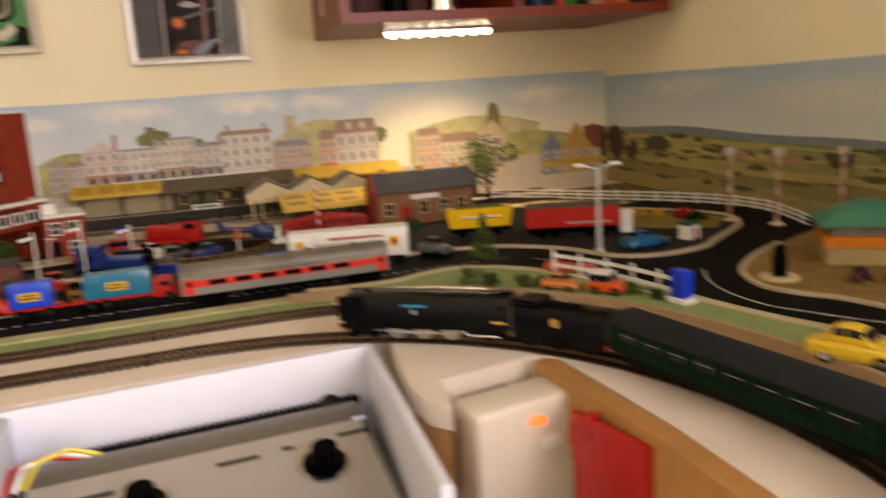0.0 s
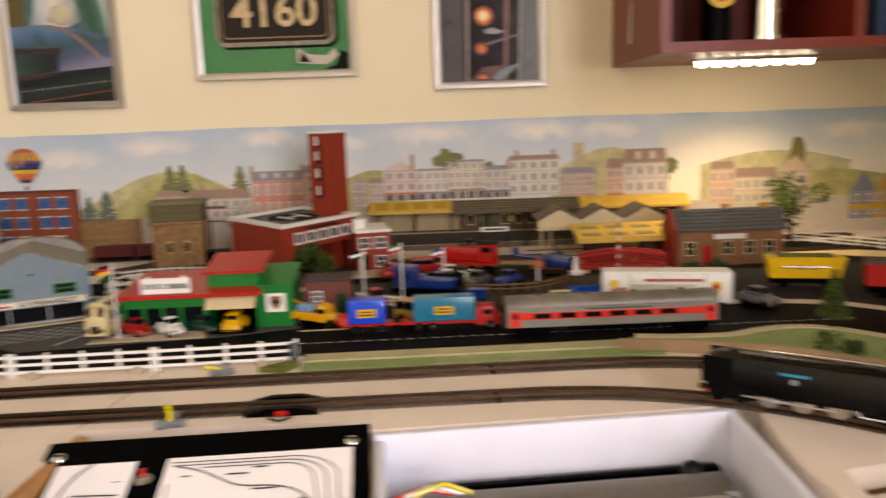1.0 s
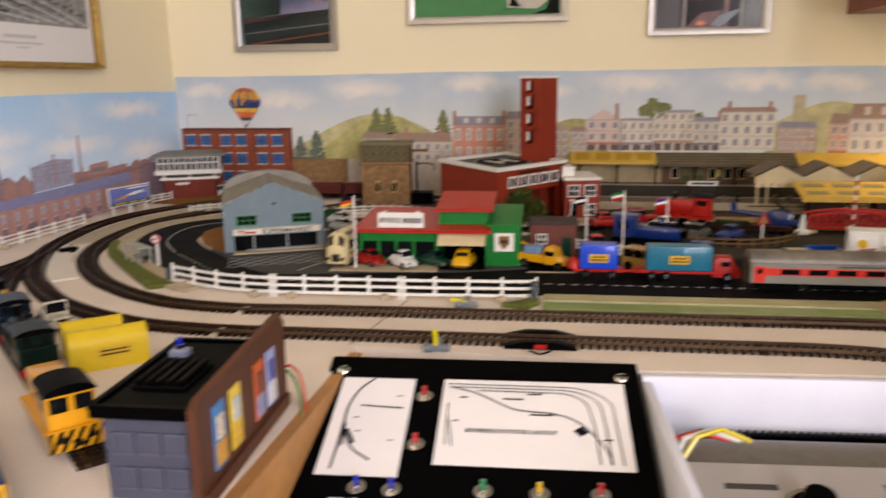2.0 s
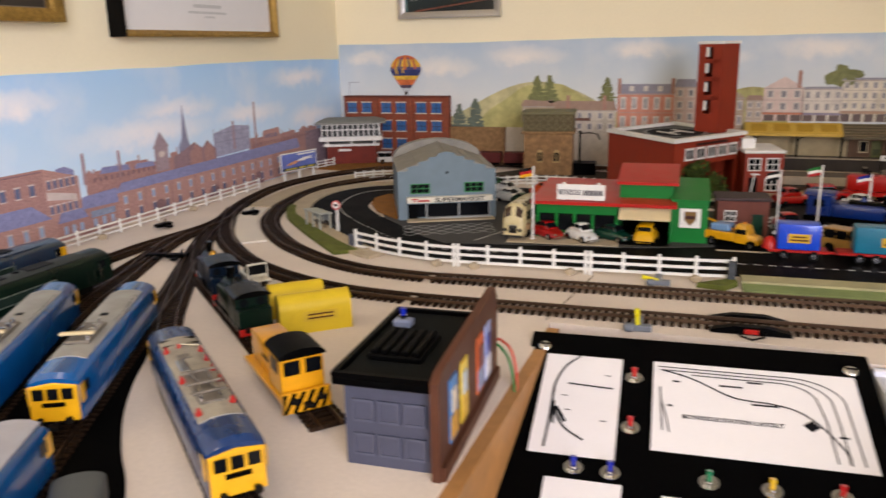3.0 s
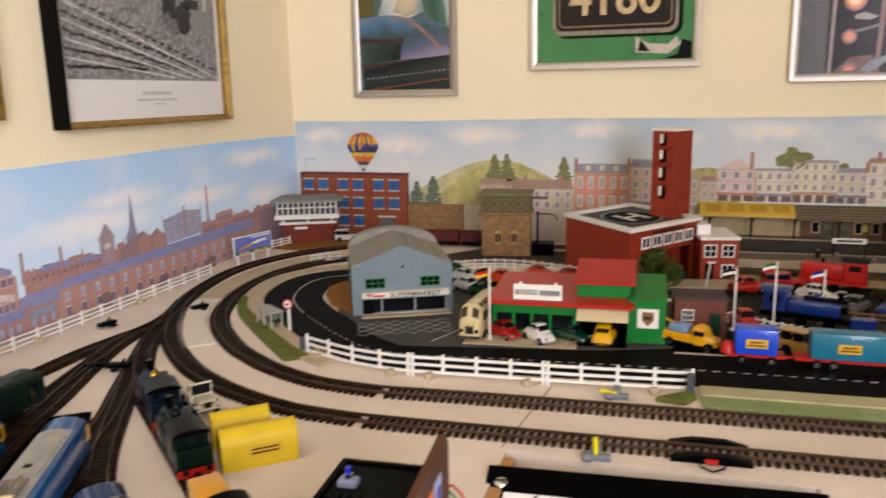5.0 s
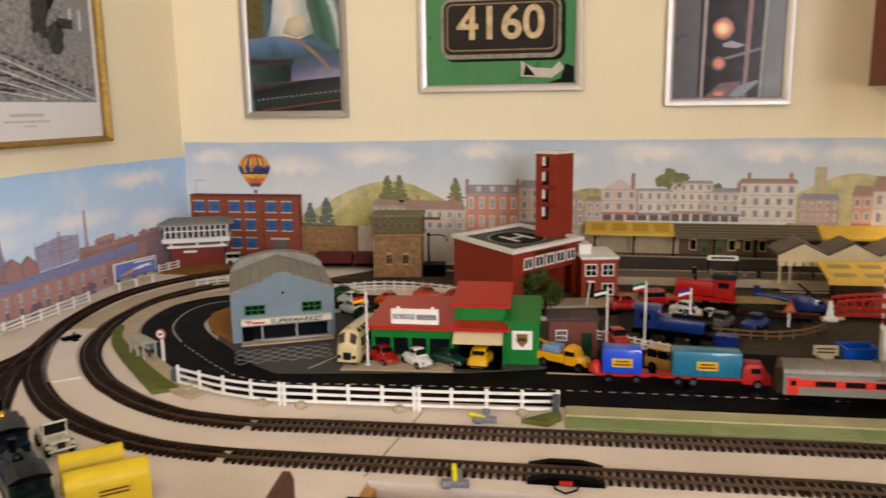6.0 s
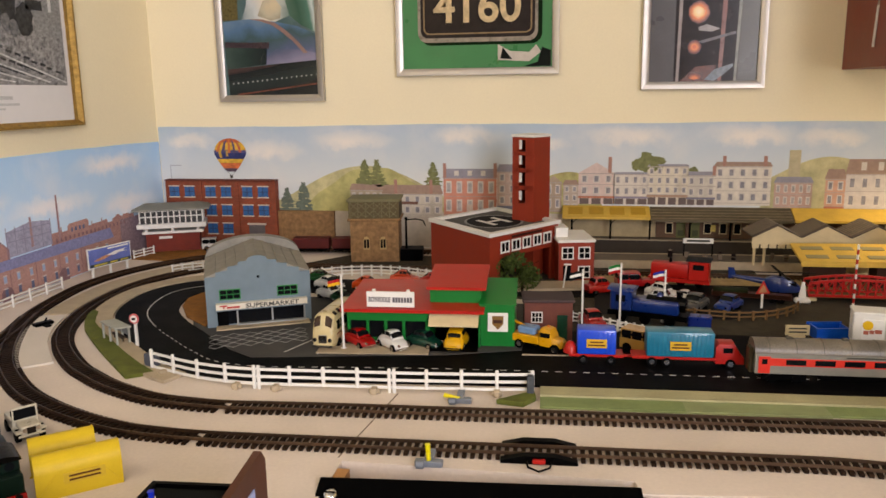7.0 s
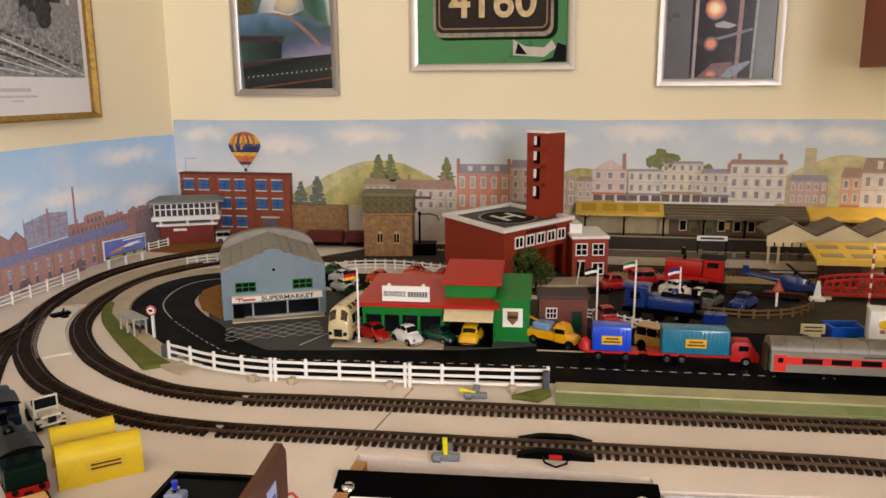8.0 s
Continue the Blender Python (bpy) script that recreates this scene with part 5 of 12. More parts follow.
# the eastern crossroads: one asphalt sheet with raised islands
road2 = thing("road", 0, 0, T, 0, "dark grey card road curving round the eastern islands", "road", kind="structure")
part("surface", prism(fresh(), [(0.14, 1.022), (0.24, 0.985), (0.33, 1.0), (0.41, 0.94), (0.49, 0.80), (0.515, 0.66), (0.56, 0.50), (0.975, 0.50), (0.975, 1.34), (0.80, 1.56), (0.66, 1.68), (0.32, 1.68), (0.30, 1.25), (0.14, 1.20)], "z", 0.0002, 0.0020), ASPHALT, road2)
CENTRE = smooth([(0.62, 0.86), (0.594, 0.813), (0.580, 0.755), (0.583, 0.697), (0.602, 0.654), (0.640, 0.59), (0.70, 0.52)])
part("lane_line", strip(fresh(), CENTRE, 0.001, 0.001, 0.0021, 0.0024), LINE, road2)
CENTRE2 = smooth([(0.28, 1.075), (0.36, 1.085), (0.44, 1.06), (0.50, 0.99), (0.55, 0.91)])
part("lane_line", strip(fresh(), CENTRE2, 0.0007, 0.0007, 0.0021, 0.0024), LINE, road2)
LOT = [(0.286, 1.171), (0.341, 1.176), (0.439, 1.155), (0.497, 1.113), (0.532, 1.070), (0.553, 1.017), (0.580, 0.978), (0.632, 0.964), (0.695, 0.977), (0.740, 1.012), (0.834, 1.086), (0.872, 1.153), (0.865, 1.213), (0.812, 1.300), (0.70, 1.42)]
lot2 = thing("lorry_park", 0, 0, T, 0, "dark lorry park island with a cream kerb", "pavement", kind="structure")
part("surface", prism(fresh(), [p[:2] for p in smooth(LOT, 4)] + [(0.45, 1.46), (0.30, 1.35)], "z", 0.0021, 0.0034), TARMAC, lot2)
part("kerb", strip(fresh(), smooth(LOT, 6), 0.0, 0.009, 0.0021, 0.0062), CREAMTRIM, lot2)
part("flower_bed", prism(fresh(), [(0.66, 1.19), (0.74, 1.12), (0.80, 1.085), (0.85, 1.13), (0.84, 1.19), (0.76, 1.28), (0.68, 1.34)], "z", 0.0035, 0.0085), mat("bed_turf", (0.30, 0.25, 0.07), 0.95, var=0.4, scale=70, fine=1300, bump=0.6), lot2, "yellow green turf flower bed")
isl = thing("pump_island", 0, 0, T, 0, "ochre scenic ground round the petrol pump", "ground", kind="structure")
ISL = smooth([(0.80, 0.935), (0.72, 0.885), (0.662, 0.833), (0.638, 0.789), (0.630, 0.750), (0.643, 0.713), (0.667, 0.673), (0.69, 0.60), (0.75, 0.55)], 5)
part("mound", prism(fresh(), [p[:2] for p in ISL] + [(0.975, 0.55), (0.975, 1.0), (0.90, 0.985)], "z", 0.0021, 0.0045), mat("island_ochre", (0.34, 0.24, 0.10), 0.9, var=0.3, scale=50, fine=1300, bump=0.4), isl)
part("kerb", strip(fresh(), ISL, 0.0, 0.008, 0.0021, 0.0055), CREAMTRIM, isl)

pave = thing("pavement", 0, 0, T, 0, "cream card pavement strip round the road bend", "pavement", kind="structure")
bend = MAIN[84:196]
part("slab", strip(fresh(), bend, 0.084, -0.050, 0.0003, 0.0045), CREAMTRIM, pave)
part("slab", strip(fresh(), route(-0.420, 1.0725, 185.3, [("s", 0.150)]), -0.0005, 0.040, 0.0032, 0.0045), CREAMTRIM, pave)
part("kerb_stone", strip(fresh(), route(-0.232, 1.0935, 183.7, [("s", 0.066)]), 0.0, 0.003, 0.0028, 0.0040), CREAMTRIM, pave)
fore = thing("forecourt", 0, 0, T, 0, "black tarmac forecourt between the showroom and the road", "pavement", kind="structure")
part("surface", prism(fresh(), [(-0.43, 1.064), (-0.10, 1.086), (0.16, 1.10), (0.16, 1.215), (-0.10, 1.215), (-0.28, 1.20), (-0.43, 1.20)], "z", 0.0002, 0.0023), ASPHALT, fore)

verge = thing("grass_verge", 0, 0, T, 0, "strip of olive green scenic grass beside the pavement", "grass", kind="structure")
VERGE = smooth([(-0.7745, 0.9425), (-0.8525, 1.017), (-0.905, 1.070), (-0.9534, 1.1234), (-0.985, 1.175), (-0.998, 1.212)], 4) + smooth([(-0.984, 1.205), (-0.958, 1.158), (-0.9315, 1.1271), (-0.8504, 1.0484), (-0.7886, 0.9938), (-0.748, 0.9630)], 4)
part("mound", prism(fresh(), [p[:2] for p in VERGE], "z", 0.0003, 0.0050), GRASS, verge)

lot = thing("car_park", 0, 0, T, 0, "grey printed tarmac forecourt with white hatched bays", "pavement", kind="structure")
part("surface", prism(fresh(), [(-0.80, 1.165), (-0.762, 1.128), (-0.693, 1.061), (-0.65, 1.034), (-0.395, 1.078), (-0.30, 1.11), (-0.30, 1.34), (-0.79, 1.34), (-0.84, 1.24)], "z", 0.0003, 0.0031), mat("worn_lot_print", (0.115, 0.112, 0.108), 0.7, var=0.3, scale=45, fine=1400, bump=0.1), lot)
bm = fresh()
for sgn in (1, -1):
    for i in range(-7, 8):
        # diagonals of a 0.135 x 0.066 patch, cut off at its edges
        t0, t1 = max(-0.0675 - i * 0.0235, -0.033 * 1.1), min(0.0675 - i * 0.0235, 0.033 * 1.1)
        if t1 > t0:
            p0, p1 = Vector((i * 0.0235 + t0, sgn * t0 / 1.1)), Vector((i * 0.0235 + t1, sgn * t1 / 1.1))
            mid, d = (p0 + p1) / 2, p1 - p0
            box(bm, -d.length / 2, d.length / 2, -0.0005, 0.0005, 0.0033, 0.0036, pose(-0.672, 1.112, 0, 0, 0, 25) @ pose(mid.x, mid.y, 0, 0, 0, math.degrees(math.atan2(d.y, d.x))))
tagged(part("hatching", bm, paint("faint_line", (0.46, 0.46, 0.44), 0.7, var=0.5, scale=160), lot), kind="stuff")
for x in (-0.60, -0.553):
    part("bay_line", box(fresh(), -0.0007, 0.0007, -0.04, 0.04, 0.0033, 0.0036, pose(x, 1.095, 0, 0, 0, -20)), LINE, lot)

# green paper strips with a cream kerb in front of the road
strip_t = thing("verge_strip", 0, 0, T, 0, "raised cream strip topped with pale green paper", "verge", kind="structure")
KERB = route(-0.268, 0.956, 2.9, [("s", 0.37), ("a", 0.62, -28)])
part("kerb", strip(fresh(), KERB, 0.0215, 0.0045, 0.0003, 0.0055), mat("pale_green_card", (0.50, 0.475, 0.31), 0.7, var=0.2, scale=25, fine=500), strip_t)
part("grass_paper", strip(fresh(), KERB[:27], -0.0047, 0.0325, 0.0003, 0.0032), GREENPAPER, strip_t)
part("grass_paper", strip(fresh(), KERB[26:52], -0.0047, 0.0325, 0.0003, 0.0034), mat("green_paper_pale", (0.38, 0.42, 0.24), 0.8, var=0.2, scale=30), strip_t)
part("grass_paper", strip(fresh(), KERB[51:72], -0.0047, 0.030, 0.0003, 0.0031), GREENPAPER, strip_t)
FRONT = smooth([(0.105, 0.968), (0.17, 0.957), (0.232, 0.937), (0.296, 0.905), (0.351, 0.858), (0.392, 0.815), (0.44, 0.745), (0.475, 0.66), (0.497, 0.571), (0.508, 0.48), (0.51, 0.36)])
BACK = smooth([(0.13, 0.992), (0.18, 0.985), (0.242, 0.985), (0.287, 1.003), (0.330, 1.010), (0.370, 0.998), (0.410, 0.960), (0.440, 0.920), (0.470, 0.875), (0.505, 0.80), (0.522, 0.716), (0.540, 0.646), (0.565, 0.58), (0.587, 0.52)])
part("plank_wall", strip(fresh(), FRONT, 0.002, 0.005, 0.0003, 0.015), mat("pale_plank", (0.44, 0.33, 0.21), 0.6, var=0.2, scale=30), strip_t, "pale wooden plank wall along the curve")
part("grass_top", prism(fresh(), [p[:2] for p in FRONT] + [p[:2] for p in BACK[::-1]], "z", 0.0003, 0.0105), GREENPAPER, strip_t)
part("garden_kerb", strip(fresh(), BACK, 0.006, 0.008, 0.0003, 0.0118), mat("pale_kerb", (0.56, 0.50, 0.36), 0.7, var=0.15, scale=40, fine=500), strip_t, "cream card kerb behind the garden")
part("wedge", prism(fresh(), [(-0.315, 0.93), (-0.285, 0.925), (-0.272, 0.945), (-0.275, 0.962)], "z", 0.0003, 0.006), GRASS, strip_t, "olive grass wedge by the fence end")

part("tan_strip", prism(fresh(), [(0.315, 1.515), (0.60, 1.515), (0.72, 1.47), (0.80, 1.40), (0.84, 1.42), (0.78, 1.50), (0.70, 1.552), (0.315, 1.552)], "z", 0.0021, 0.0034), mat("tan_card", (0.52, 0.43, 0.27), 0.8, var=0.2, scale=40, fine=700), strip_t, "tan card strip behind the lorry park")

# brown scenic earth and white card on the board
earth = thing("earth_patch", 0, 0, T, 0, "orange brown scenic earth glued on the board", "ground", kind="structure")
EARTH = mat("ochre_scatter", (0.36, 0.19, 0.05), 0.95, var=0.35, scale=80, fine=1500, bump=0.5)
DARKEARTH = mat("dark_scatter", (0.10, 0.085, 0.06), 0.95, var=0.4, scale=60, fine=1500, bump=0.5)
part("patch", prism(fresh(), [(-0.870, 1.34), (-0.879, 1.299), (-0.864, 1.252), (-0.826, 1.194), (-0.772, 1.15), (-0.79, 1.22), (-0.84, 1.33)], "z", 0.0035, 0.0055), EARTH, earth)
part("patch", prism(fresh(), [(-1.19, 1.60), (-1.05, 1.59), (-0.92, 1.68), (-0.80, 1.775), (-1.19, 1.785)], "z", 0.0003, 0.0022), EARTH, earth)
part("patch", prism(fresh(), [(-0.78, 1.60), (0.10, 1.60), (0.10, 1.70), (-0.7, 1.70)], "z", 0.0002, 0.0018), DARKEARTH, earth)
part("patch", prism(fresh(), [(-0.26, 1.18), (0.14, 1.22), (0.30, 1.3), (0.30, 1.60), (-0.5, 1.60), (-0.5, 1.45), (-0.28, 1.36)], "z", 0.0002, 0.0016), DARKEARTH, earth)
part("patch", prism(fresh(), [(-0.19, 1.42), (0.28, 1.45), (0.30, 1.58), (-0.2, 1.57)], "z", 0.0018, 0.0024), mat("tan_ground", (0.46, 0.37, 0.22), 0.95, var=0.35, scale=60, fine=1500, bump=0.5), earth)
part("patch", prism(fresh(), [(0.70, 1.68), (0.97, 1.36), (0.975, 1.70)], "z", 0.0002, 0.0030), mat("olive_scatter", (0.24, 0.20, 0.08), 0.95, var=0.35, scale=60, fine=1500, bump=0.5), earth)
card = thing("card_infill", 0, 0, T, 0, "white card laid between the two curved tracks", "card", kind="structure")
infill = smooth([(-0.917, 0.968), (-0.95, 1.005), (-0.99, 1.055), (-1.028, 1.125), (-1.052, 1.20), (-1.067, 1.28), (-1.073, 1.37), (-1.062, 1.44), (-1.03, 1.52), (-0.97, 1.59), (-0.90, 1.63)], 10)
part("card_piece", strip(fresh(), infill[:38], 0.021, 0.021, 0.0003, 0.003), BOARDWHITE, card)
part("card_piece", strip(fresh(), infill[39:], 0.020, 0.020, 0.0003, 0.0022), CREAMTRIM, card)
# added black sheet: the shadow among locomotives and tracks, put in as colour
bed = thing("yard_underlay", 0, 0, T, 0, "added black sheet standing in for shade under the locomotive yard", "underlay", kind="structure")
edge = smooth([(-0.90, 0.745), (-0.84, 0.67), (-0.782, 0.597), (-0.744, 0.532), (-0.708, 0.480), (-0.669, 0.435), (-0.635, 0.401), (-0.59, 0.34), (-0.56, 0.26)], 5)
part("sheet", prism(fresh(), [p[:2] for p in edge] + [(-0.56, -0.3), (-1.13, -0.3), (-1.13, 0.50), (-0.985, 0.56), (-0.965, 0.70)], "z", 0.0002, 0.0014), mat("black_yard_shade", (0.008, 0.007, 0.0065), 0.95, var=0.35, scale=30, fine=900, bump=0.3), bed)
JOIN = paint("board_join", (0.28, 0.22, 0.16), 0.8, var=0.3)
seam = thing("board_seam", 0, 0, T, 0, "thin dark joint where two boards meet", "joint", kind="structure")
part("seam", box(fresh(), -0.0006, 0.0006, -0.09, 0.075, 0.0001, 0.0004, pose(-0.44, 0.87, 0, 0, 0, -7)), JOIN, seam)

# ---------------------------------------------------------------- white paled fences
def fence(pts, post_gap, height, rails, label, doubles=(), feet=(), post=0.0035, group="white fences", lift=0.0):
    """Posts and rails along a line; a double stands where two lengths meet and reaches the board, the others hang lift above it."""
    t = thing("white_fence", 0, 0, T, 0, label, "fence", group)
    stops = spaced(pts, post_gap, 0.001)
    for i, (x, y, h) in enumerate(stops):
        z0 = 0.0 if i in doubles else lift
        for dx in ((-0.0028, 0.0028) if i in doubles else (0.0,)):
            bm = rbox(fresh(), dx - post / 2, dx + post / 2, -0.0016, 0.0016, z0, height * 1.02, 0.0007, 1)
            part("post", bm, WHITE, t, m=pose(x, y, 0, 0, 0, math.degrees(h)))
    for k in range(rails):
        z = height * (0.23 + 0.305 * k * 2 / max(1, rails - 1))
        part("rail", strip(fresh(), pts, 0.0013, -0.0003, z - height * 0.058, z + height * 0.058), WHITE, t)
    for d in feet:
        x, y, h = spaced(pts, 10.0, 0.001 + d * post_gap)[0]
        foot = part("foot", rbox(fresh(), -0.0035, 0.0035, -0.009, 0.004, 0, 0.0075, 0.0008, 1), CREAMTRIM, t, "cream plastic foot", m=pose(x, y, 0, 0, 0, math.degrees(h)))
        part("foot_plate", rbox(fresh(), -0.0065, 0.0065, -0.0055, -0.0005, 0.0008, 0.0055, 0.0008, 1), CREAMTRIM, foot)
    return t

fence(smooth([(-0.757, 0.9745), (-0.7306, 0.9640), (-0.6938, 0.9500), (-0.6533, 0.9405), (-0.6096, 0.9365), (-0.5694, 0.9380), (-0.5279, 0.9405), (-0.4858, 0.9432), (-0.4422, 0.946), (-0.3996, 0.9492), (-0.3584, 0.9530), (-0.3169, 0.9570), (-0.2765, 0.9625)]), 0.0405, 0.0290, 3, "long white plastic post and rail fence beside the inner track", doubles=(4, 8), feet=(0.6, 3.4, 4.6, 7.5, 11), post=0.0040, lift=0.0052)
fence(route(-1.152, 0.55, 90, [("s", 0.80)]), 0.042, 0.022, 3, "white plastic fence in front of the mill backscene", feet=(4, 9, 14))
fence(route(-1.163, 1.60, 75, [("s", 0.06)]), 0.028, 0.020, 3, "short white fence by the signal box")
fence(smooth([(-0.72, 1.472), (-0.657, 1.508), (-0.585, 1.516), (-0.50, 1.493), (-0.42, 1.46)]), 0.019, 0.021, 3, "thin white fence behind the parked cars")
fence(route(-0.236, 1.253, -30, [("s", 0.14)]), 0.0125, 0.0185, 3, "white fence behind the container lorry")
fence(smooth([(0.436, 0.915), (0.455, 0.875), (0.476, 0.82), (0.490, 0.76), (0.494, 0.738)]), 0.042, 0.040, 3, "white plastic fence ending at a bright blue post")
fence(smooth([(0.63, 1.68), (0.70, 1.61), (0.79, 1.50), (0.88, 1.39), (0.945, 1.28), (0.962, 1.17), (0.935, 1.07), (0.915, 1.015)]), 0.042, 0.024, 3, "white fence curving round the road end")
fence(route(-1.005, 1.475, 60, [("a", 0.09, -50)]), 0.02, 0.020, 3, "cream fence at the end of the road")
blue = thing("blue_post", 0.497, 0.722, T + 0.0105, -75, "bright blue square plastic post on a white foot", "post")
part("post", rbox(fresh(), -0.010, 0.010, -0.007, 0.007, 0.006, 0.036, 0.001, 1), paint("bright_blue", (0.015, 0.09, 0.62), 0.35), blue)
part("foot", rbox(fresh(), -0.013, 0.013, -0.010, 0.010, 0.0, 0.006, 0.001, 1), WHITE, blue)

# ---------------------------------------------------------------- buildings
BLUEGREY = mat("blue_grey_card", (0.25, 0.31, 0.345), 0.6, var=0.1, scale=50)
GREYROOF = mat("grey_corrugated", (0.36, 0.345, 0.31), 0.7, var=0.2, scale=60)
CREAM = mat("cream_plastic", (0.66, 0.57, 0.38), 0.45, var=0.1, scale=60)
STONE = mat("brown_stone_print", (0.37, 0.245, 0.13), 0.75, var=0.45, scale=120, fine=900, bump=0.25)
STONEDARK = mat("olive_tank_panel", (0.19, 0.155, 0.085), 0.7, var=0.2, scale=90)


def window(parent, x, z, w, h, y, frame_mat, glass_mat, bars=(2, 2), t=0.0012, name="window", facing=-1):
    """A framed window on a wall that faces -y; local x and z are its centre."""
    win = part(name, box(fresh(), x - w / 2, x + w / 2, y - t * 0.4, y + t, z - h / 2, z + h / 2), glass_mat, parent)
    bm = fresh()
    f = min(w, h) * 0.1
    box(bm, x - w / 2 - f, x + w / 2 + f, y - t, y + t * 0.5, z + h / 2, z + h / 2 + f)
    box(bm, x - w / 2 - f, x + w / 2 + f, y - t, y + t * 0.5, z - h / 2 - f, z - h / 2)
    box(bm, x - w / 2 - f, x - w / 2, y - t, y + t * 0.5, z - h / 2, z + h / 2)
    box(bm, x + w / 2, x + w / 2 + f, y - t, y + t * 0.5, z - h / 2, z + h / 2)
    for i in range(1, bars[0]):
        u = x - w / 2 + w * i / bars[0]
        box(bm, u - f * 0.35, u + f * 0.35, y - t * 0.9, y, z - h / 2, z + h / 2)
    for i in range(1, bars[1]):
        v = z - h / 2 + h * i / bars[1]
        box(bm, x - w / 2, x + w / 2, y - t * 0.85, y, v - f * 0.35, v + f * 0.35)
    part("window_frame", bm, frame_mat, win)
    return win


AWNING = mat("dull_yellow_awning", (0.68, 0.50, 0.13), 0.5, var=0.15, scale=40)
# supermarket with a stepped front and a curved roof
s = thing("supermarket", -0.698, 1.180, T + 0.0031, 26, "blue grey model supermarket with stepped gable and curved roof", "building")
W2, EAVE, DEEP = 0.0765, 0.076, 0.175
steps = [(-W2, 0), (-W2, EAVE), (-W2 * 0.80, EAVE + 0.0005), (-W2 * 0.79, EAVE + 0.007), (-W2 * 0.57, EAVE + 0.009), (-W2 * 0.56, EAVE + 0.0145), (-W2 * 0.37, EAVE + 0.016), (-W2 * 0.36, EAVE + 0.021), (-W2 * 0.19, EAVE + 0.022), (-W2 * 0.17, EAVE + 0.0265), (-W2 * 0.05, EAVE + 0.029)]
outline = steps + [(-x, z) for x, z in reversed(steps)]
part("front_wall", prism(fresh(), outline, "y", 0, 0.003), BLUEGREY, s)
part("side_wall", box(fresh(), -W2, -W2 + 0.003, 0.003, DEEP, 0, EAVE), BLUEGREY, s)
part("side_wall", box(fresh(), W2 - 0.003, W2, 0.003, DEEP, 0, EAVE), BLUEGREY, s)
part("back_wall", box(fresh(), -W2, W2, DEEP, DEEP + 0.003, 0, EAVE), BLUEGREY, s)
arc = [(-W2 - 0.001, EAVE)] + [(W2 * k, EAVE + 0.027 * (1 - abs(k)) ** 0.97) for k in (i / 8 for i in range(-7, 8))] + [(W2 + 0.001, EAVE)]
part("roof", prism(fresh(), arc, "y", 0.0035, DEEP + 0.001), GREYROOF, s)
for i in range(1, 10):
    k = i / 5 - 1
    part("roof_rib", box(fresh(), -0.001, 0.001, 0.004, DEEP, -0.0006, 0.0012, pose(W2 * k, 0, EAVE + 0.027 * (1 - abs(k)) ** 0.97, 0, 19 * ((k > 0.01) - (k < -0.01)), 0)), GREYROOF, s)
part("curved_end", prism(fresh(), [(-W2, EAVE - 0.002)] + [(-W2 * math.cos(a), EAVE + 0.031 * math.sin(a)) for a in (math.pi * i / 16 for i in range(1, 16))] + [(W2, EAVE - 0.002)], "y", DEEP - 0.018, DEEP + 0.004), GREYROOF, s)
for x in (-0.042, 0.042):
    window(s, x, 0.049, 0.028, 0.013, -0.0002, GREEN, GLASSDARK, (3, 2))
part("vent", cyl(fresh(), (0, -0.001, 0.073), (0, 0.002, 0.073), 0.0022, None, 10), BLACK, s)
part("shop_window", box(fresh(), -0.051, 0.066, -0.0008, 0.001, 0.004, 0.027), GLASSDARK, s)
for x in (-0.033, 0.018, 0.066):
    part("mullion", box(fresh(), x - 0.0012, x + 0.0012, -0.0018, 0.0005, 0.002, 0.028), paint("pale_frame", (0.42, 0.43, 0.42), 0.5), s)
part("sill", box(fresh(), -0.033, 0.068, -0.006, 0.0, 0.0, 0.004), paint("pale_frame", (0.42, 0.43, 0.42)), s)
part("step", box(fresh(), -0.064, 0.072, -0.02, 0.0, -0.0005, 0.0018), CREAMTRIM, s)
part("doorway", box(fresh(), -0.062, -0.046, -0.0010, 0.001, 0.0, 0.027), BLACK, s)
sign = part("sign_board", box(fresh(), -0.063, 0.070, -0.010, 0.001, 0.0275, 0.0365), mat("sign_ivory", (0.74, 0.70, 0.60), 0.5, var=0.05), s)
text_part("sign_letters", "SUPERMARKET", 0.0092, paint("sign_ink", (0.10, 0.10, 0.08), 0.5), sign, pose(0.0185, -0.0104, 0.0320, 90, 0, 0), "dark raised letters", wide=1.28, bold=0.0002)
part("brand_mark", prism(fresh(), [(-0.0575, 0.0352), (-0.0465, 0.0352), (-0.0465, 0.0334), (-0.0505, 0.0334), (-0.0512, 0.0300), (-0.0530, 0.0300), (-0.0525, 0.0334), (-0.0575, 0.0334)], "y", -0.0108, -0.0098), RED, sign, "red painted mark")
part("brand_mark", box(fresh(), -0.0475, -0.0290, -0.0108, -0.0098, 0.0302, 0.0328), RED, sign, "red painted mark")
part("awning", prism(fresh(), [(-0.014, 0.0275), (0.0, 0.0275), (0.0, 0.0285), (-0.014, 0.0282)], "x", -0.064, 0.072), BLUEGREY, s)

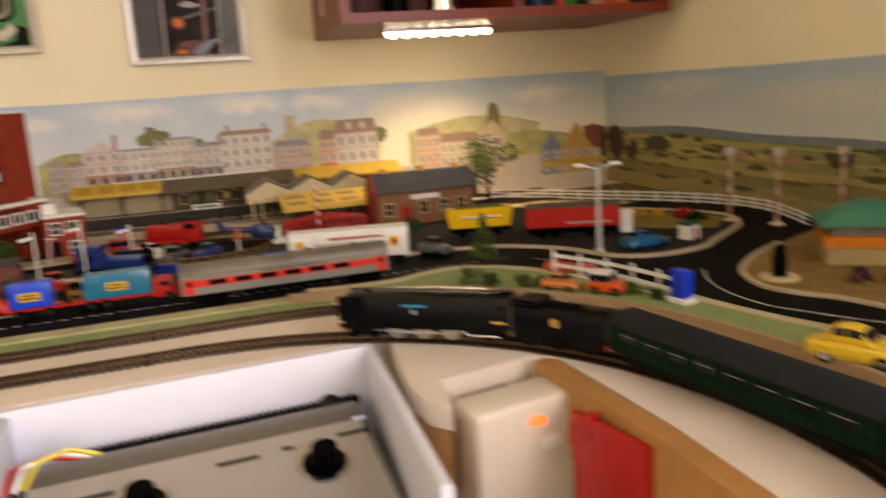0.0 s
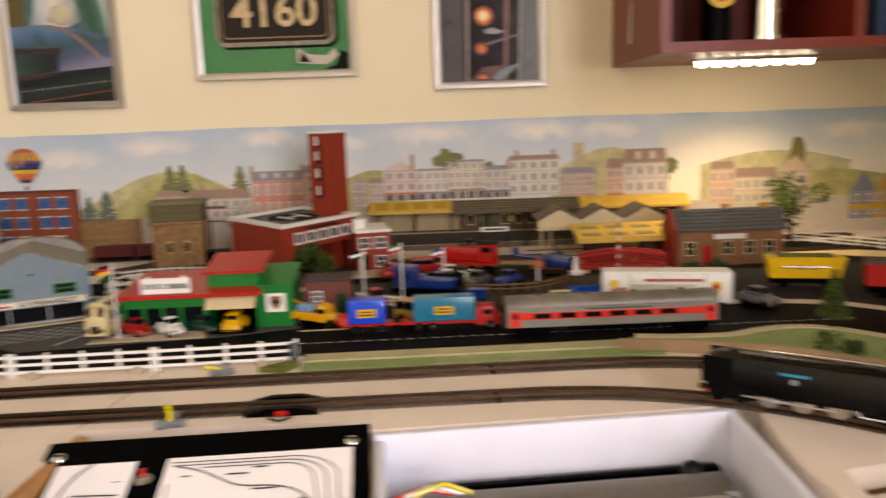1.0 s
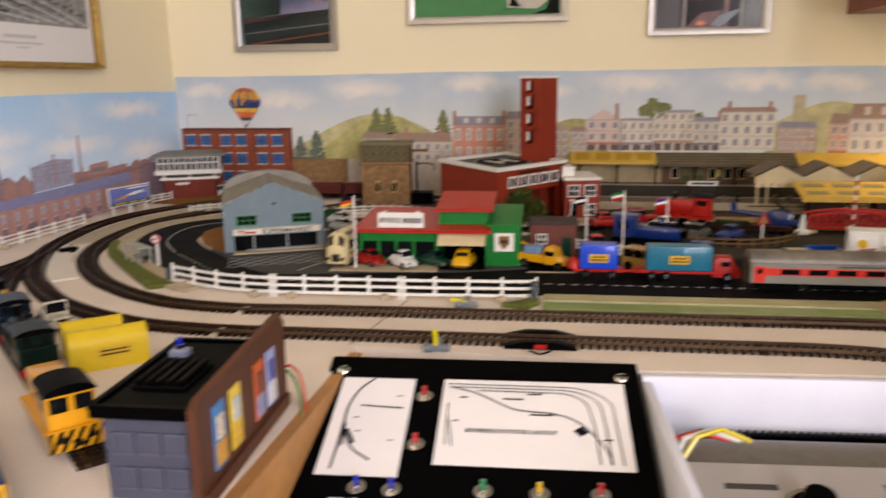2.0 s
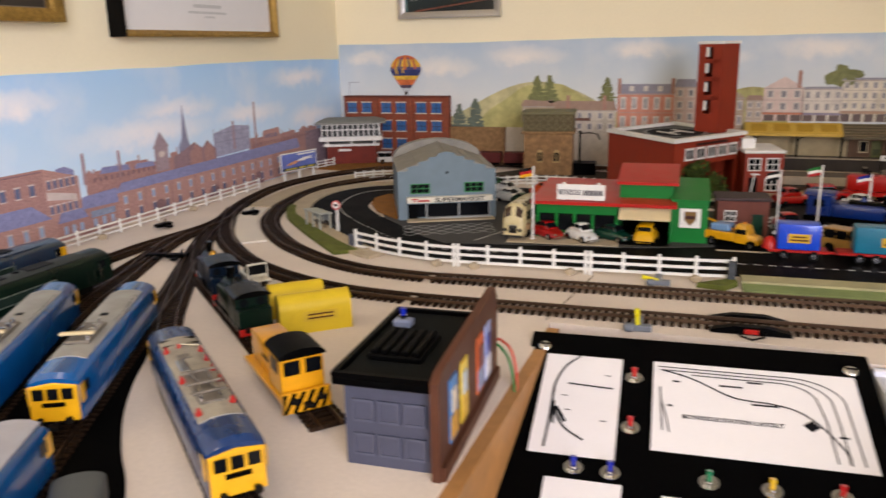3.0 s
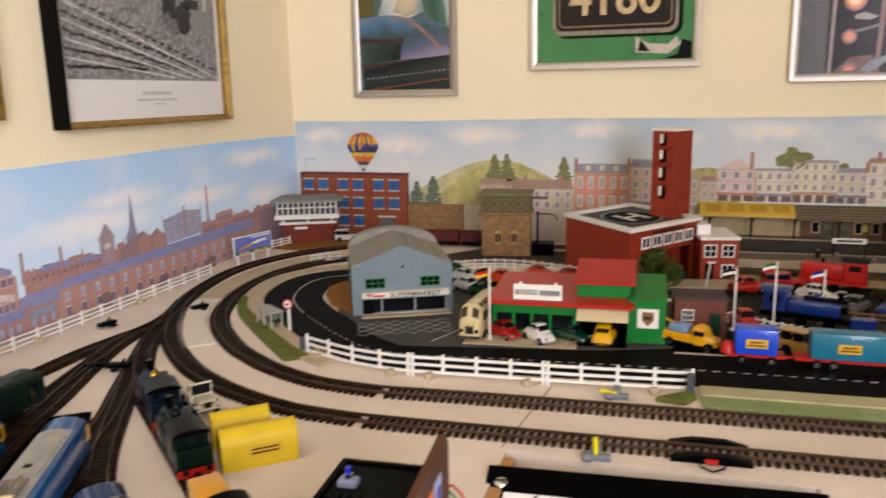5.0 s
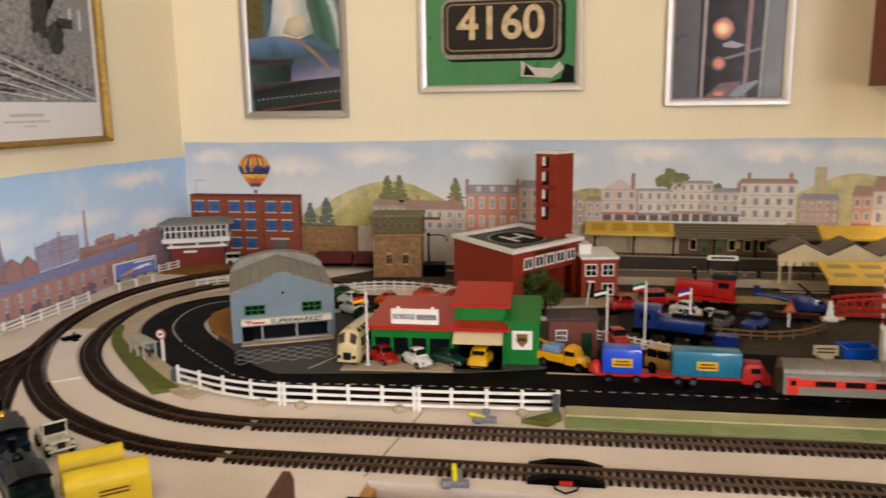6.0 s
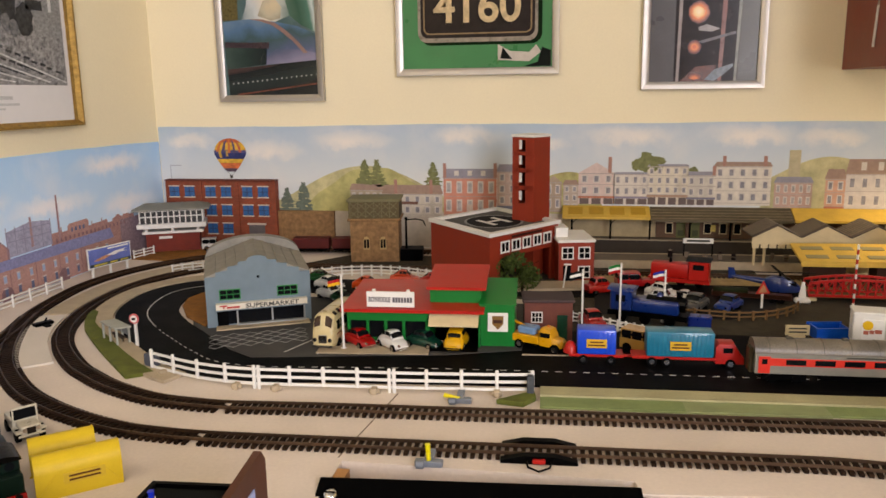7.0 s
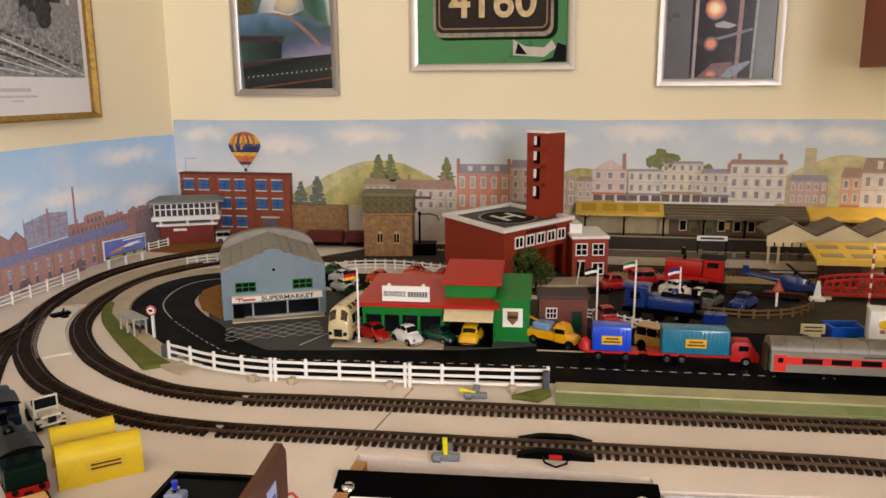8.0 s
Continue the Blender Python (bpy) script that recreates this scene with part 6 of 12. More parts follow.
# green and red car showroom
g = thing("car_showroom", -0.45, 1.107, T + 0.003, 3, "green plastic car showroom with red roof and white sign", "building")
part("fascia", box(fresh(), -0.088, 0.024, 0, 0.005, 0.035, 0.050), GREEN, g)
part("side_wall", box(fresh(), -0.088, -0.085, 0.005, 0.11, 0, 0.050), GREEN, g)
part("back_wall", box(fresh(), -0.088, 0.098, 0.11, 0.114, 0, 0.055), GREEN, g)
part("plinth", box(fresh(), -0.088, 0.024, 0.002, 0.007, 0, 0.010), GREEN, g)
for x in (-0.086, -0.060, -0.035, -0.010, 0.022):
    part("pillar", box(fresh(), x - 0.002, x + 0.002, 0.001, 0.005, 0.0, 0.035), GREEN, g)
part("showroom_glass", box(fresh(), -0.084, 0.022, 0.0045, 0.0055, 0.010, 0.035), GLASSDARK, g)
part("partition", box(fresh(), 0.022, 0.0255, 0.004, 0.11, 0, 0.05), GREEN, g)
part("roof", loft(fresh(), [[(-0.095, -0.010, 0.049), (0.100, -0.010, 0.049), (0.100, -0.010, 0.0535), (-0.095, -0.010, 0.0535)], [(-0.090, 0.118, 0.060), (0.100, 0.118, 0.060), (0.100, 0.118, 0.0645), (-0.090, 0.118, 0.0645)]]), RED, g)
part("showroom_wall", box(fresh(), -0.084, 0.022, 0.06, 0.062, 0.0, 0.049), BLACK, g)
sg = part("roof_sign", box(fresh(), -0.059, 0.006, -0.004, -0.001, 0.0555, 0.0765), WHITE, g, "white roof sign board")
text_part("sign_letters", "BO'NIDDLE", 0.0098, paint("sign_grey", (0.20, 0.19, 0.20), 0.5), sg, pose(-0.0415, -0.0043, 0.0655, 90, 0, 0), "grey outlined letters", wide=0.60, bold=0.0002)
for i in range(7):
    part("lettering_bar", box(fresh(), -0.0235 + i * 0.0039, -0.0206 + i * 0.0039, -0.0046, -0.0038, 0.0620, 0.0690), paint("sign_grey", (0.20, 0.19, 0.20), 0.5), sg)
for x in (-0.050, -0.003):
    part("sign_bracket", box(fresh(), x - 0.002, x + 0.002, -0.0008, 0.004, 0.0535, 0.0785), WHITE, g)
part("canopy", loft(fresh(), [[(0.026, -0.016, 0.033), (0.0925, -0.016, 0.033), (0.0925, -0.016, 0.0345), (0.026, -0.016, 0.0345)], [(0.026, 0.0, 0.0475), (0.0925, 0.0, 0.0475), (0.0925, 0.0, 0.0487), (0.026, 0.0, 0.0487)]]), CREAM, g, "cream sloping canopy")
part("bay_void", box(fresh(), 0.026, 0.0915, 0.06, 0.064, 0.0, 0.049), BLACK, g)
part("bay_floor", box(fresh(), 0.026, 0.0915, -0.020, 0.06, 0.0004, 0.0009), BLACK, g)
part("bay_side", box(fresh(), 0.0918, 0.0938, 0.0, 0.108, 0.0, 0.049), GREEN, g)
up = part("upper_wall", box(fresh(), 0.024, 0.0938, 0.022, 0.100, 0.0555, 0.077), GREEN, g)
part("upper_roof", loft(fresh(), [[(0.020, 0.016, 0.075), (0.101, 0.016, 0.075), (0.101, 0.016, 0.079), (0.020, 0.016, 0.079)], [(0.020, 0.104, 0.088), (0.101, 0.104, 0.088), (0.101, 0.104, 0.092), (0.020, 0.104, 0.092)]]), RED, g)
part("tower_wall", box(fresh(), 0.094, 0.140, 0.008, 0.100, 0.0, 0.058), GREEN, g)
part("tower_roof", loft(fresh(), [[(0.092, 0.006, 0.0575), (0.142, 0.006, 0.0575), (0.142, 0.006, 0.059), (0.092, 0.006, 0.059)], [(0.092, 0.102, 0.071), (0.142, 0.102, 0.071), (0.142, 0.102, 0.073), (0.092, 0.102, 0.073)]]), GREEN, g)
sh = part("crest_panel", box(fresh(), 0.104, 0.131, 0.0066, 0.0085, 0.021, 0.047), WHITE, g, "white panel with a crest shape")
part("crest_shield", prism(fresh(), [(0.110, 0.043), (0.125, 0.043), (0.125, 0.032), (0.1175, 0.024), (0.110, 0.032)], "y", 0.0058, 0.0067), paint("crest_gold", (0.30, 0.19, 0.06), 0.4), sh)
part("crest_band", box(fresh(), 0.1115, 0.1235, 0.0054, 0.0060, 0.033, 0.0375), paint("crest_dark", (0.10, 0.03, 0.02), 0.4), sh)

# small brown hut beside the showroom
k = thing("brick_hut", -0.267, 1.160, T + 0.002, 6, "small brown flat roofed hut with a green door", "building")
HUTB = mat("dull_brown_brick", (0.23, 0.10, 0.075), 0.7, var=0.15, scale=90)
part("wall_body", box(fresh(), -0.033, 0.033, 0, 0.045, 0, 0.054), HUTB, k)
part("roof", rbox(fresh(), -0.036, 0.036, -0.003, 0.048, 0.054, 0.058, 0.0008, 1), paint("hut_roof", (0.12, 0.09, 0.09), 0.7), k)
window(k, -0.016, 0.033, 0.013, 0.013, -0.0002, WHITE, GLASSDARK, (3, 2))
part("door", box(fresh(), 0.012, 0.026, -0.0012, 0.001, 0.0, 0.036), paint("door_green", (0.01, 0.09, 0.05), 0.4), k)
part("door_handle", box(fresh(), 0.0235, 0.0248, -0.002, -0.001, 0.017, 0.02), CHROME, k)

# fire station: leaning four sided plan, helipad on the roof
F0, FR, FL = Vector((-0.374, 1.385)), Vector((0.109, 0.156)), Vector((-0.129, 0.153))
f = thing("fire_station", F0.x, F0.y, T + 0.002, 0, "brick red model fire station with white parapet and rooftop helipad", "building")
HH = 0.103


def on_plan(a, b, z):
    p = FR * a + FL * b
    return (p.x, p.y, z)


def plan_block(a0, a1, b0, b1, z0, z1):
    return loft(fresh(), [[on_plan(a0, b0, z), on_plan(a1, b0, z), on_plan(a1, b1, z), on_plan(a0, b1, z)] for z in (z0, z1)])


part("front_wall", plan_block(0, 1, 0, 0.03, 0.060, HH), BRICKRED, f)
part("pier", plan_block(0, 0.14, 0, 0.03, 0, 0.060), BRICKRED, f)
part("pier", plan_block(0.88, 1, 0, 0.03, 0, 0.060), BRICKRED, f)
part("side_wall", plan_block(0, 0.03, 0.03, 1, 0, HH), BRICKRED, f)
part("side_wall", plan_block(0.97, 1, 0.03, 1, 0, HH), BRICKRED, f)
part("back_wall", plan_block(0.03, 0.97, 0.97, 1, 0, HH), BRICKRED, f)
part("garage_back", plan_block(0.03, 0.97, 0.5, 0.52, 0, HH - 0.004), BLACK, f)
part("flat_roof", plan_block(0.03, 0.97, 0.03, 0.97, HH - 0.004, HH - 0.001), paint("roof_felt", (0.16, 0.155, 0.15), 0.8, var=0.2), f)
for a0, a1, b0, b1 in ((-0.02, 1.02, -0.02, 0.045), (-0.02, 1.02, 0.955, 1.02), (-0.02, 0.05, 0.045, 0.955), (0.95, 1.02, 0.045, 0.955)):
    part("parapet", plan_block(a0, a1, b0, b1, HH - 0.002, HH + 0.004), WHITE, f)


def ring_on_roof(r0, r1, n=36):
    bm = fresh()
    c = (0.5, 0.5)
    for i in range(n):
        a, b = 2 * math.pi * i / n, 2 * math.pi * (i + 1) / n
        bm.faces.new([bm.verts.new(on_plan(c[0] + r * math.cos(q), c[1] + r * math.sin(q), HH - 0.0004)) for r, q in ((r0, a), (r1, a), (r1, b), (r0, b))])
    return bm


part("helipad_disc", ring_on_roof(0.001, 0.33), paint("pad_black", (0.04, 0.04, 0.042), 0.7), f)
bm = ring_on_roof(0.30, 0.33)
bmesh.ops.translate(bm, verts=bm.verts[:], vec=(0, 0, 0.0003))
part("helipad_ring", bm, paint("pad_grey", (0.35, 0.35, 0.35), 0.7), f)
bm = fresh()
for a0, a1, b0, b1 in ((0.36, 0.42, 0.34, 0.66), (0.58, 0.64, 0.34, 0.66), (0.42, 0.58, 0.47, 0.53)):
    bm.faces.new([bm.verts.new(on_plan(a, b, HH + 0.0003)) for a, b in ((a0, b0), (a1, b0), (a1, b1), (a0, b1))])
part("helipad_letter", bm, WHITE, f, "white letter H")
for i in range(5):
    a = 0.20 + i * 0.155
    w = part("window", plan_block(a - 0.055, a + 0.055, -0.008, 0.002, 0.070, 0.089), GLASSDARK, f)
    for a0, a1, z0, z1 in ((-0.062, 0.062, 0.087, 0.090), (-0.062, 0.062, 0.069, 0.072), (-0.062, -0.048, 0.072, 0.087), (0.048, 0.062, 0.072, 0.087), (-0.005, 0.005, 0.072, 0.087)):
        part("window_frame", plan_block(a + a0, a + a1, -0.014, -0.006, z0, z1), WHITE, w)
part("lettering_bar", plan_block(0.30, 0.74, -0.008, 0.0, 0.0925, 0.0965), paint("dark_lettering", (0.08, 0.02, 0.012), 0.5), f)
# drill tower behind
tw = part("tower_wall", loft(fresh(), [[on_plan(0.93, 1.05, z), on_plan(1.08, 0.98, z), on_plan(1.18, 1.18, z), on_plan(1.03, 1.26, z)] for z in (0.0, 0.255)]), BRICKRED, f)
TWR = thing("drill_tower", -0.352, 1.566, T + 0.002, -33, "tall brick red drill tower with open windows", "tower")
part("side_wall", box(fresh(), 0.0, 0.005, 0.0, 0.05, 0, 0.257), BRICKRED, TWR)
part("side_wall", box(fresh(), 0.0445, 0.0495, 0.0, 0.05, 0, 0.257), BRICKRED, TWR)
part("back_wall", box(fresh(), 0.005, 0.0445, 0.045, 0.05, 0, 0.257), BRICKRED, TWR)
for z0, z1 in ((0, 0.135), (0.160, 0.168), (0.193, 0.200), (0.224, 0.231), (0.252, 0.257)):
    part("landing", box(fresh(), 0.005, 0.0445, 0.0, 0.045, z0, z1), BRICKRED, TWR)
part("front_pier", box(fresh(), 0.005, 0.014, 0.0, 0.004, 0.135, 0.252), BRICKRED, TWR)
part("front_pier", box(fresh(), 0.030, 0.0445, 0.0, 0.004, 0.135, 0.252), BRICKRED, TWR)
for z in (0.150, 0.183, 0.216, 0.244):
    part("white_frame", box(fresh(), 0.014, 0.0195, 0.002, 0.004, z - 0.009, z + 0.008), WHITE, TWR)
part("cap", rbox(fresh(), -0.002, 0.0515, -0.002, 0.052, 0.257, 0.262, 0.001, 1), WHITE, TWR)
bpy.data.objects.remove(tw)
# annex
an = thing("station_annex", -0.262, 1.488, T + 0.002, 12, "two storey brick red annex with white parapet and doors", "building")
part("wall_body", box(fresh(), 0, 0.064, 0, 0.10, 0, 0.074), BRICKRED, an)
part("parapet", rbox(fresh(), -0.002, 0.066, -0.002, 0.102, 0.074, 0.079, 0.0008, 1), WHITE, an)
part("stair_head", box(fresh(), 0.0, 0.022, 0.03, 0.075, 0.079, 0.096), WHITE, an)
for x, z in ((0.016, 0.055), (0.046, 0.055), (0.046, 0.020)):
    window(an, x, z, 0.018, 0.019, -0.0002, WHITE, GLASSDARK, (2, 2))
part("door", box(fresh(), 0.008, 0.022, -0.0012, 0.001, 0, 0.032), GLASSDARK, an)
part("concrete_pad", box(fresh(), -0.09, 0.075, -0.055, -0.0005, -0.0015, 0.005), CREAMTRIM, an)

# signal box
sb = thing("signal_box", -1.176, 1.655, T + 0.001, 24, "brick red signal box with white glazed upper floor", "building")
SBW, SBD = 0.116, 0.06
sb.scale = (1.16, 1.12, 1.05)
part("base_wall", box(fresh(), 0.008, SBW - 0.010, 0.006, SBD, 0, 0.040), mat("box_brick_red", (0.27, 0.060, 0.035), 0.6, var=0.2, scale=70), sb)
part("floor_beam", box(fresh(), 0.002, SBW - 0.002, 0.002, SBD, 0.040, 0.045), WHITE, sb)
part("balcony", rbox(fresh(), -0.006, SBW + 0.004, -0.006, SBD, 0.052, 0.062, 0.001, 1), WHITE, sb)
for x in (0.010, 0.058, SBW - 0.012):
    part("strut", box(fresh(), x - 0.0025, x + 0.0025, 0.002, 0.007, 0.045, 0.052), WHITE, sb)
part("cabin_glass", box(fresh(), 0.0, SBW - 0.002, 0.002, SBD - 0.002, 0.062, 0.089), paint("cabin_glass", (0.12, 0.12, 0.12), 0.2), sb)
for i in range(12):
    x = i * (SBW - 0.002) / 11
    part("mullion", box(fresh(), x - 0.0011, x + 0.0011, -0.0006, 0.0022, 0.062, 0.089), WHITE, sb)
for i in range(1, 6):
    y = i * SBD / 6
    part("mullion", box(fresh(), SBW - 0.0025, SBW - 0.0005, y - 0.001, y + 0.001, 0.062, 0.089), WHITE, sb)
for z in (0.0765, 0.0885):
    part("glazing_bar", box(fresh(), -0.001, SBW - 0.0005, -0.0008, 0.0018, z - 0.001, z + 0.001), WHITE, sb)
    part("glazing_bar", box(fresh(), SBW - 0.0022, SBW, 0.0, SBD - 0.002, z - 0.001, z + 0.001), WHITE, sb)
part("roof", loft(fresh(), [[(-0.012, -0.012, 0.090), (SBW + 0.012, -0.012, 0.090), (SBW + 0.012, SBD + 0.008, 0.090), (-0.012, SBD + 0.008, 0.090)], [(-0.012, -0.012, 0.0935), (SBW + 0.012, -0.012, 0.0935), (SBW + 0.012, SBD + 0.008, 0.0935), (-0.012, SBD + 0.008, 0.0935)], [(0.01, 0.02, 0.101), (SBW - 0.01, 0.02, 0.101), (SBW - 0.01, SBD - 0.02, 0.101), (0.01, SBD - 0.02, 0.101)]]), paint("grey_felt", (0.33, 0.33, 0.30), 0.7, var=0.15), sb)
part("name_board", box(fresh(), 0.032, 0.056, 0.0045, 0.0062, 0.029, 0.034), WHITE, sb)

# brick factory in low relief against the backscene
fa = thing("factory", -1.182, NORTH - 0.024, T, 0, "low relief red brick factory with blue windows", "building")
FBRICK = brick_mat("factory_brick", (0.34, 0.10, 0.045), (0.42, 0.13, 0.06), (0.30, 0.14, 0.09), 0.007)
part("front_wall", box(fresh(), 0.010, 0.277, 0, 0.018, 0, 0.150), FBRICK, fa)
for i in range(4):
    part("pier", box(fresh(), max(0.010, i * 0.0895 - 0.001), i * 0.0895 + (0.009 if i else 0.016), -0.003, 0.0, 0, 0.150), FBRICK, fa)
part("coping", box(fresh(), 0.009, 0.278, -0.004, 0.0185, 0.150, 0.153), paint("coping", (0.22, 0.08, 0.05), 0.7), fa)
for i in range(3):
    for j in range(3):
        for d in (-0.019, 0.019):
            x, z = 0.049 + i * 0.0895 + d, 0.1255 - j * 0.0425
            if i == 2 and j == 2:
                continue
            w = part("window", box(fresh(), x - 0.012, x + 0.012, -0.0012, 0.001, z - 0.0115, z + 0.0115), BLUEGLASS, fa)
            part("glazing_bar", box(fresh(), x - 0.012, x + 0.012, -0.0018, -0.0010, z - 0.0006, z + 0.0006), paint("blue_bar", (0.05, 0.08, 0.16), 0.5), w)
            part("glazing_bar", box(fresh(), x - 0.0006, x + 0.0006, -0.0018, -0.0010, z - 0.0115, z + 0.0115), paint("blue_bar", (0.05, 0.08, 0.16), 0.5), w)
            part("lintel", box(fresh(), x - 0.0135, x + 0.0135, -0.0022, 0.0, z + 0.0115, z + 0.014), paint("pale_lintel", (0.66, 0.60, 0.52), 0.6), w)
            part("sill", box(fresh(), x - 0.0135, x + 0.0135, -0.0026, 0.0, z - 0.014, z - 0.0115), paint("pale_lintel", (0.66, 0.60, 0.52), 0.6), w)
part("loading_door", box(fresh(), 0.209, 0.247, -0.0014, 0.001, 0.0, 0.050), paint("grey_door", (0.22, 0.2, 0.2), 0.5), fa)
part("door_lintel", box(fresh(), 0.206, 0.250, -0.003, 0, 0.050, 0.054), paint("pale_lintel", (0.66, 0.60, 0.52), 0.6), fa)

# stone retaining wall
sw = thing("stone_wall", -0.908, NORTH - 0.016, T, 0, "brown printed stone retaining wall at the backscene", "wall")
part("face", box(fresh(), 0, 0.135, 0, 0.010, 0, 0.078), STONE, sw)
part("coping", box(fresh(), -0.001, 0.136, -0.002, 0.0105, 0.078, 0.082), STONE, sw)

# water tower
wt = thing("water_tower", -0.690, 1.618, T + 0.002, 8, "brown stone water tower with panelled iron tank", "tower")
part("wall_body", box(fresh(), 0.003, 0.102, 0.003, 0.072, 0, 0.085), STONE, wt)
part("cornice", rbox(fresh(), -0.002, 0.107, -0.002, 0.077, 0.085, 0.090, 0.001, 1), STONE, wt)
tank = part("tank", box(fresh(), 0.001, 0.104, 0.001, 0.074, 0.090, 0.124), STONEDARK, wt)
part("tank_rim", rbox(fresh(), -0.002, 0.107, -0.002, 0.077, 0.124, 0.130, 0.001, 1), paint("olive_rim", (0.27, 0.25, 0.15), 0.6), wt)
for i in range(6):
    for j in range(2):
        x0, z0 = 0.004 + i * 0.0162, 0.0915 + j * 0.016
        bm = fresh()
        for s2 in (1, -1):
            box(bm, -0.0095, 0.0095, -0.0006, 0.0006, -0.0006, 0.0006, pose(x0 + 0.008, 0.0006, z0 + 0.008, 0, s2 * 43, 0))
        box(bm, x0 - 0.0006, x0 + 0.0006, -0.0004, 0.001, z0, z0 + 0.0155)
        part("tank_panel", bm, paint("olive_rim", (0.27, 0.25, 0.15)), tank)
for x in (0.036, 0.070):
    win = part("window", prism(fresh(), [(x - 0.0065, 0.026), (x + 0.0065, 0.026), (x + 0.0065, 0.046), (x + 0.004, 0.051), (x, 0.053), (x - 0.004, 0.051), (x - 0.0065, 0.046)], "y", 0.0018, 0.004), paint("warm_frame", (0.55, 0.42, 0.22), 0.6), wt)
    for q in (-0.003, 0.003):
        part("pane", box(fresh(), x + q - 0.0022, x + q + 0.0022, 0.0012, 0.002, 0.029, 0.047), GLASSDARK, win)
part("side_tank", box(fresh(), 0.104, 0.150, 0.01, 0.05, 0.0, 0.024), BLACK, wt)
wc = thing("water_crane", -0.578, 1.655, T + 0.002, 0, "black water crane with a bent pipe", "crane")
part("column", cyl(fresh(), (0, 0, 0), (0, 0, 0.085), 0.0028, 0.002, 10), BLACK, wc)
part("arm", tube(fresh(), [(0.0, 0, 0.084), (0.02, 0, 0.086), (0.036, 0, 0.083), (0.041, 0, 0.072)], 0.0013), BLACK, wc)
part("finial", dome(fresh(), (0, 0, 0.085), 0.004, 0.005), BLACK, wc)

# station: platforms, zigzag canopy, yellow canopy, far platform
PLAT = mat("platform_print", (0.24, 0.21, 0.17), 0.8, var=0.2, scale=60, fine=900)
sp = thing("station_platform", 0, 0, T, 2, "long low grey platform with a pale edge", "platform", kind="structure")
part("deck", box(fresh(), -0.17, 0.62, 1.635, 1.70, 0.0003, 0.016), PLAT, sp)
part("edge", box(fresh(), -0.17, 0.62, 1.700, 1.706, 0.0003, 0.0168), CREAMTRIM, sp)
part("edge", box(fresh(), -0.17, 0.62, 1.629, 1.635, 0.0003, 0.0168), CREAMTRIM, sp)
ZROOF, ZBAT = mat("slate_canopy", (0.17, 0.14, 0.11), 0.7, var=0.25, scale=60), mat("tan_batten", (0.34, 0.29, 0.22), 0.6, var=0.2)
zc = thing("platform_canopy", 0.085, 1.585, T + 0.0, 2, "cream and grey zigzag roofed platform canopy on posts", "canopy")
n = 3
for i in range(n):
    x0 = i * 0.085
    part("gable", prism(fresh(), [(x0, 0.062), (x0 + 0.085, 0.062), (x0 + 0.085, 0.074), (x0 + 0.0425, 0.096), (x0, 0.074)], "y", 0.0, 0.0025), CREAM, zc)
    part("roof_slope", loft(fresh(), [[(x0, y, 0.0745), (x0 + 0.0425, y, 0.0965), (x0 + 0.0425, y, 0.0985), (x0, y, 0.0765)] for y in (-0.003, 0.085)]), ZROOF, zc)
    part("roof_slope", loft(fresh(), [[(x0 + 0.0425, y, 0.0965), (x0 + 0.085, y, 0.0745), (x0 + 0.085, y, 0.0765), (x0 + 0.0425, y, 0.0985)] for y in (-0.003, 0.085)]), ZROOF, zc)
    for j in range(1, 8):
        y = j * 0.0105
        part("roof_batten", loft(fresh(), [[(x0 + 0.0425, yy, 0.0986), (x0, yy, 0.0766), (x0, yy, 0.0776), (x0 + 0.0425, yy, 0.0996)] for yy in (y, y + 0.0018)]), ZBAT, zc)
        part("roof_batten", loft(fresh(), [[(x0 + 0.0425, yy, 0.0986), (x0 + 0.085, yy, 0.0766), (x0 + 0.085, yy, 0.0776), (x0 + 0.0425, yy, 0.0996)] for yy in (y, y + 0.0016)]), ZBAT, zc)
for i in range(17):
    part("valance_board", box(fresh(), i * 0.015, i * 0.015 + 0.012, -0.002, 0.0, 0.055, 0.063), CREAM, zc)
for x in (0.012, 0.03, 0.225, 0.243):
    part("post", cyl(fresh(), (x, 0.03, 0.016 if x else 0), (x, 0.03, 0.075), 0.0026, None, 8), CREAM, zc)
yc = thing("yellow_canopy", 0.145, 1.515, T + 0.0, 2, "low yellow platform canopy with grey roof lights", "canopy")
part("roof", loft(fresh(), [[(x, -0.024, 0.0487), (x, 0.045, 0.066), (x, 0.045, 0.070), (x, -0.024, 0.0527)] for x in (0.0, 0.21)]), AWNING, yc)
part("valance", box(fresh(), 0, 0.21, -0.026, -0.024, 0.043, 0.0527), AWNING, yc)
for i, y0 in [(k, v) for k in range(4) for v in (-0.015, 0.018)]:
    part("roof_light", loft(fresh(), [[(x, y0, 0.046 + (y0 + 0.035) * 0.25 + 0.0042), (x, y0 + 0.012, 0.046 + (y0 + 0.047) * 0.25 + 0.0042), (x, y0 + 0.012, 0.046 + (y0 + 0.047) * 0.25 + 0.0052), (x, y0, 0.046 + (y0 + 0.035) * 0.25 + 0.0052)] for x in (0.012 + i * 0.05, 0.048 + i * 0.05)]), paint("roof_light", (0.38, 0.34, 0.20), 0.5), yc)
for x in (0.05, 0.16):
    part("kiosk_wall", box(fresh(), x - 0.03, x + 0.03, -0.005, 0.03, 0.0, 0.047), mat("kiosk_brown", (0.10, 0.05, 0.03), 0.7), yc)
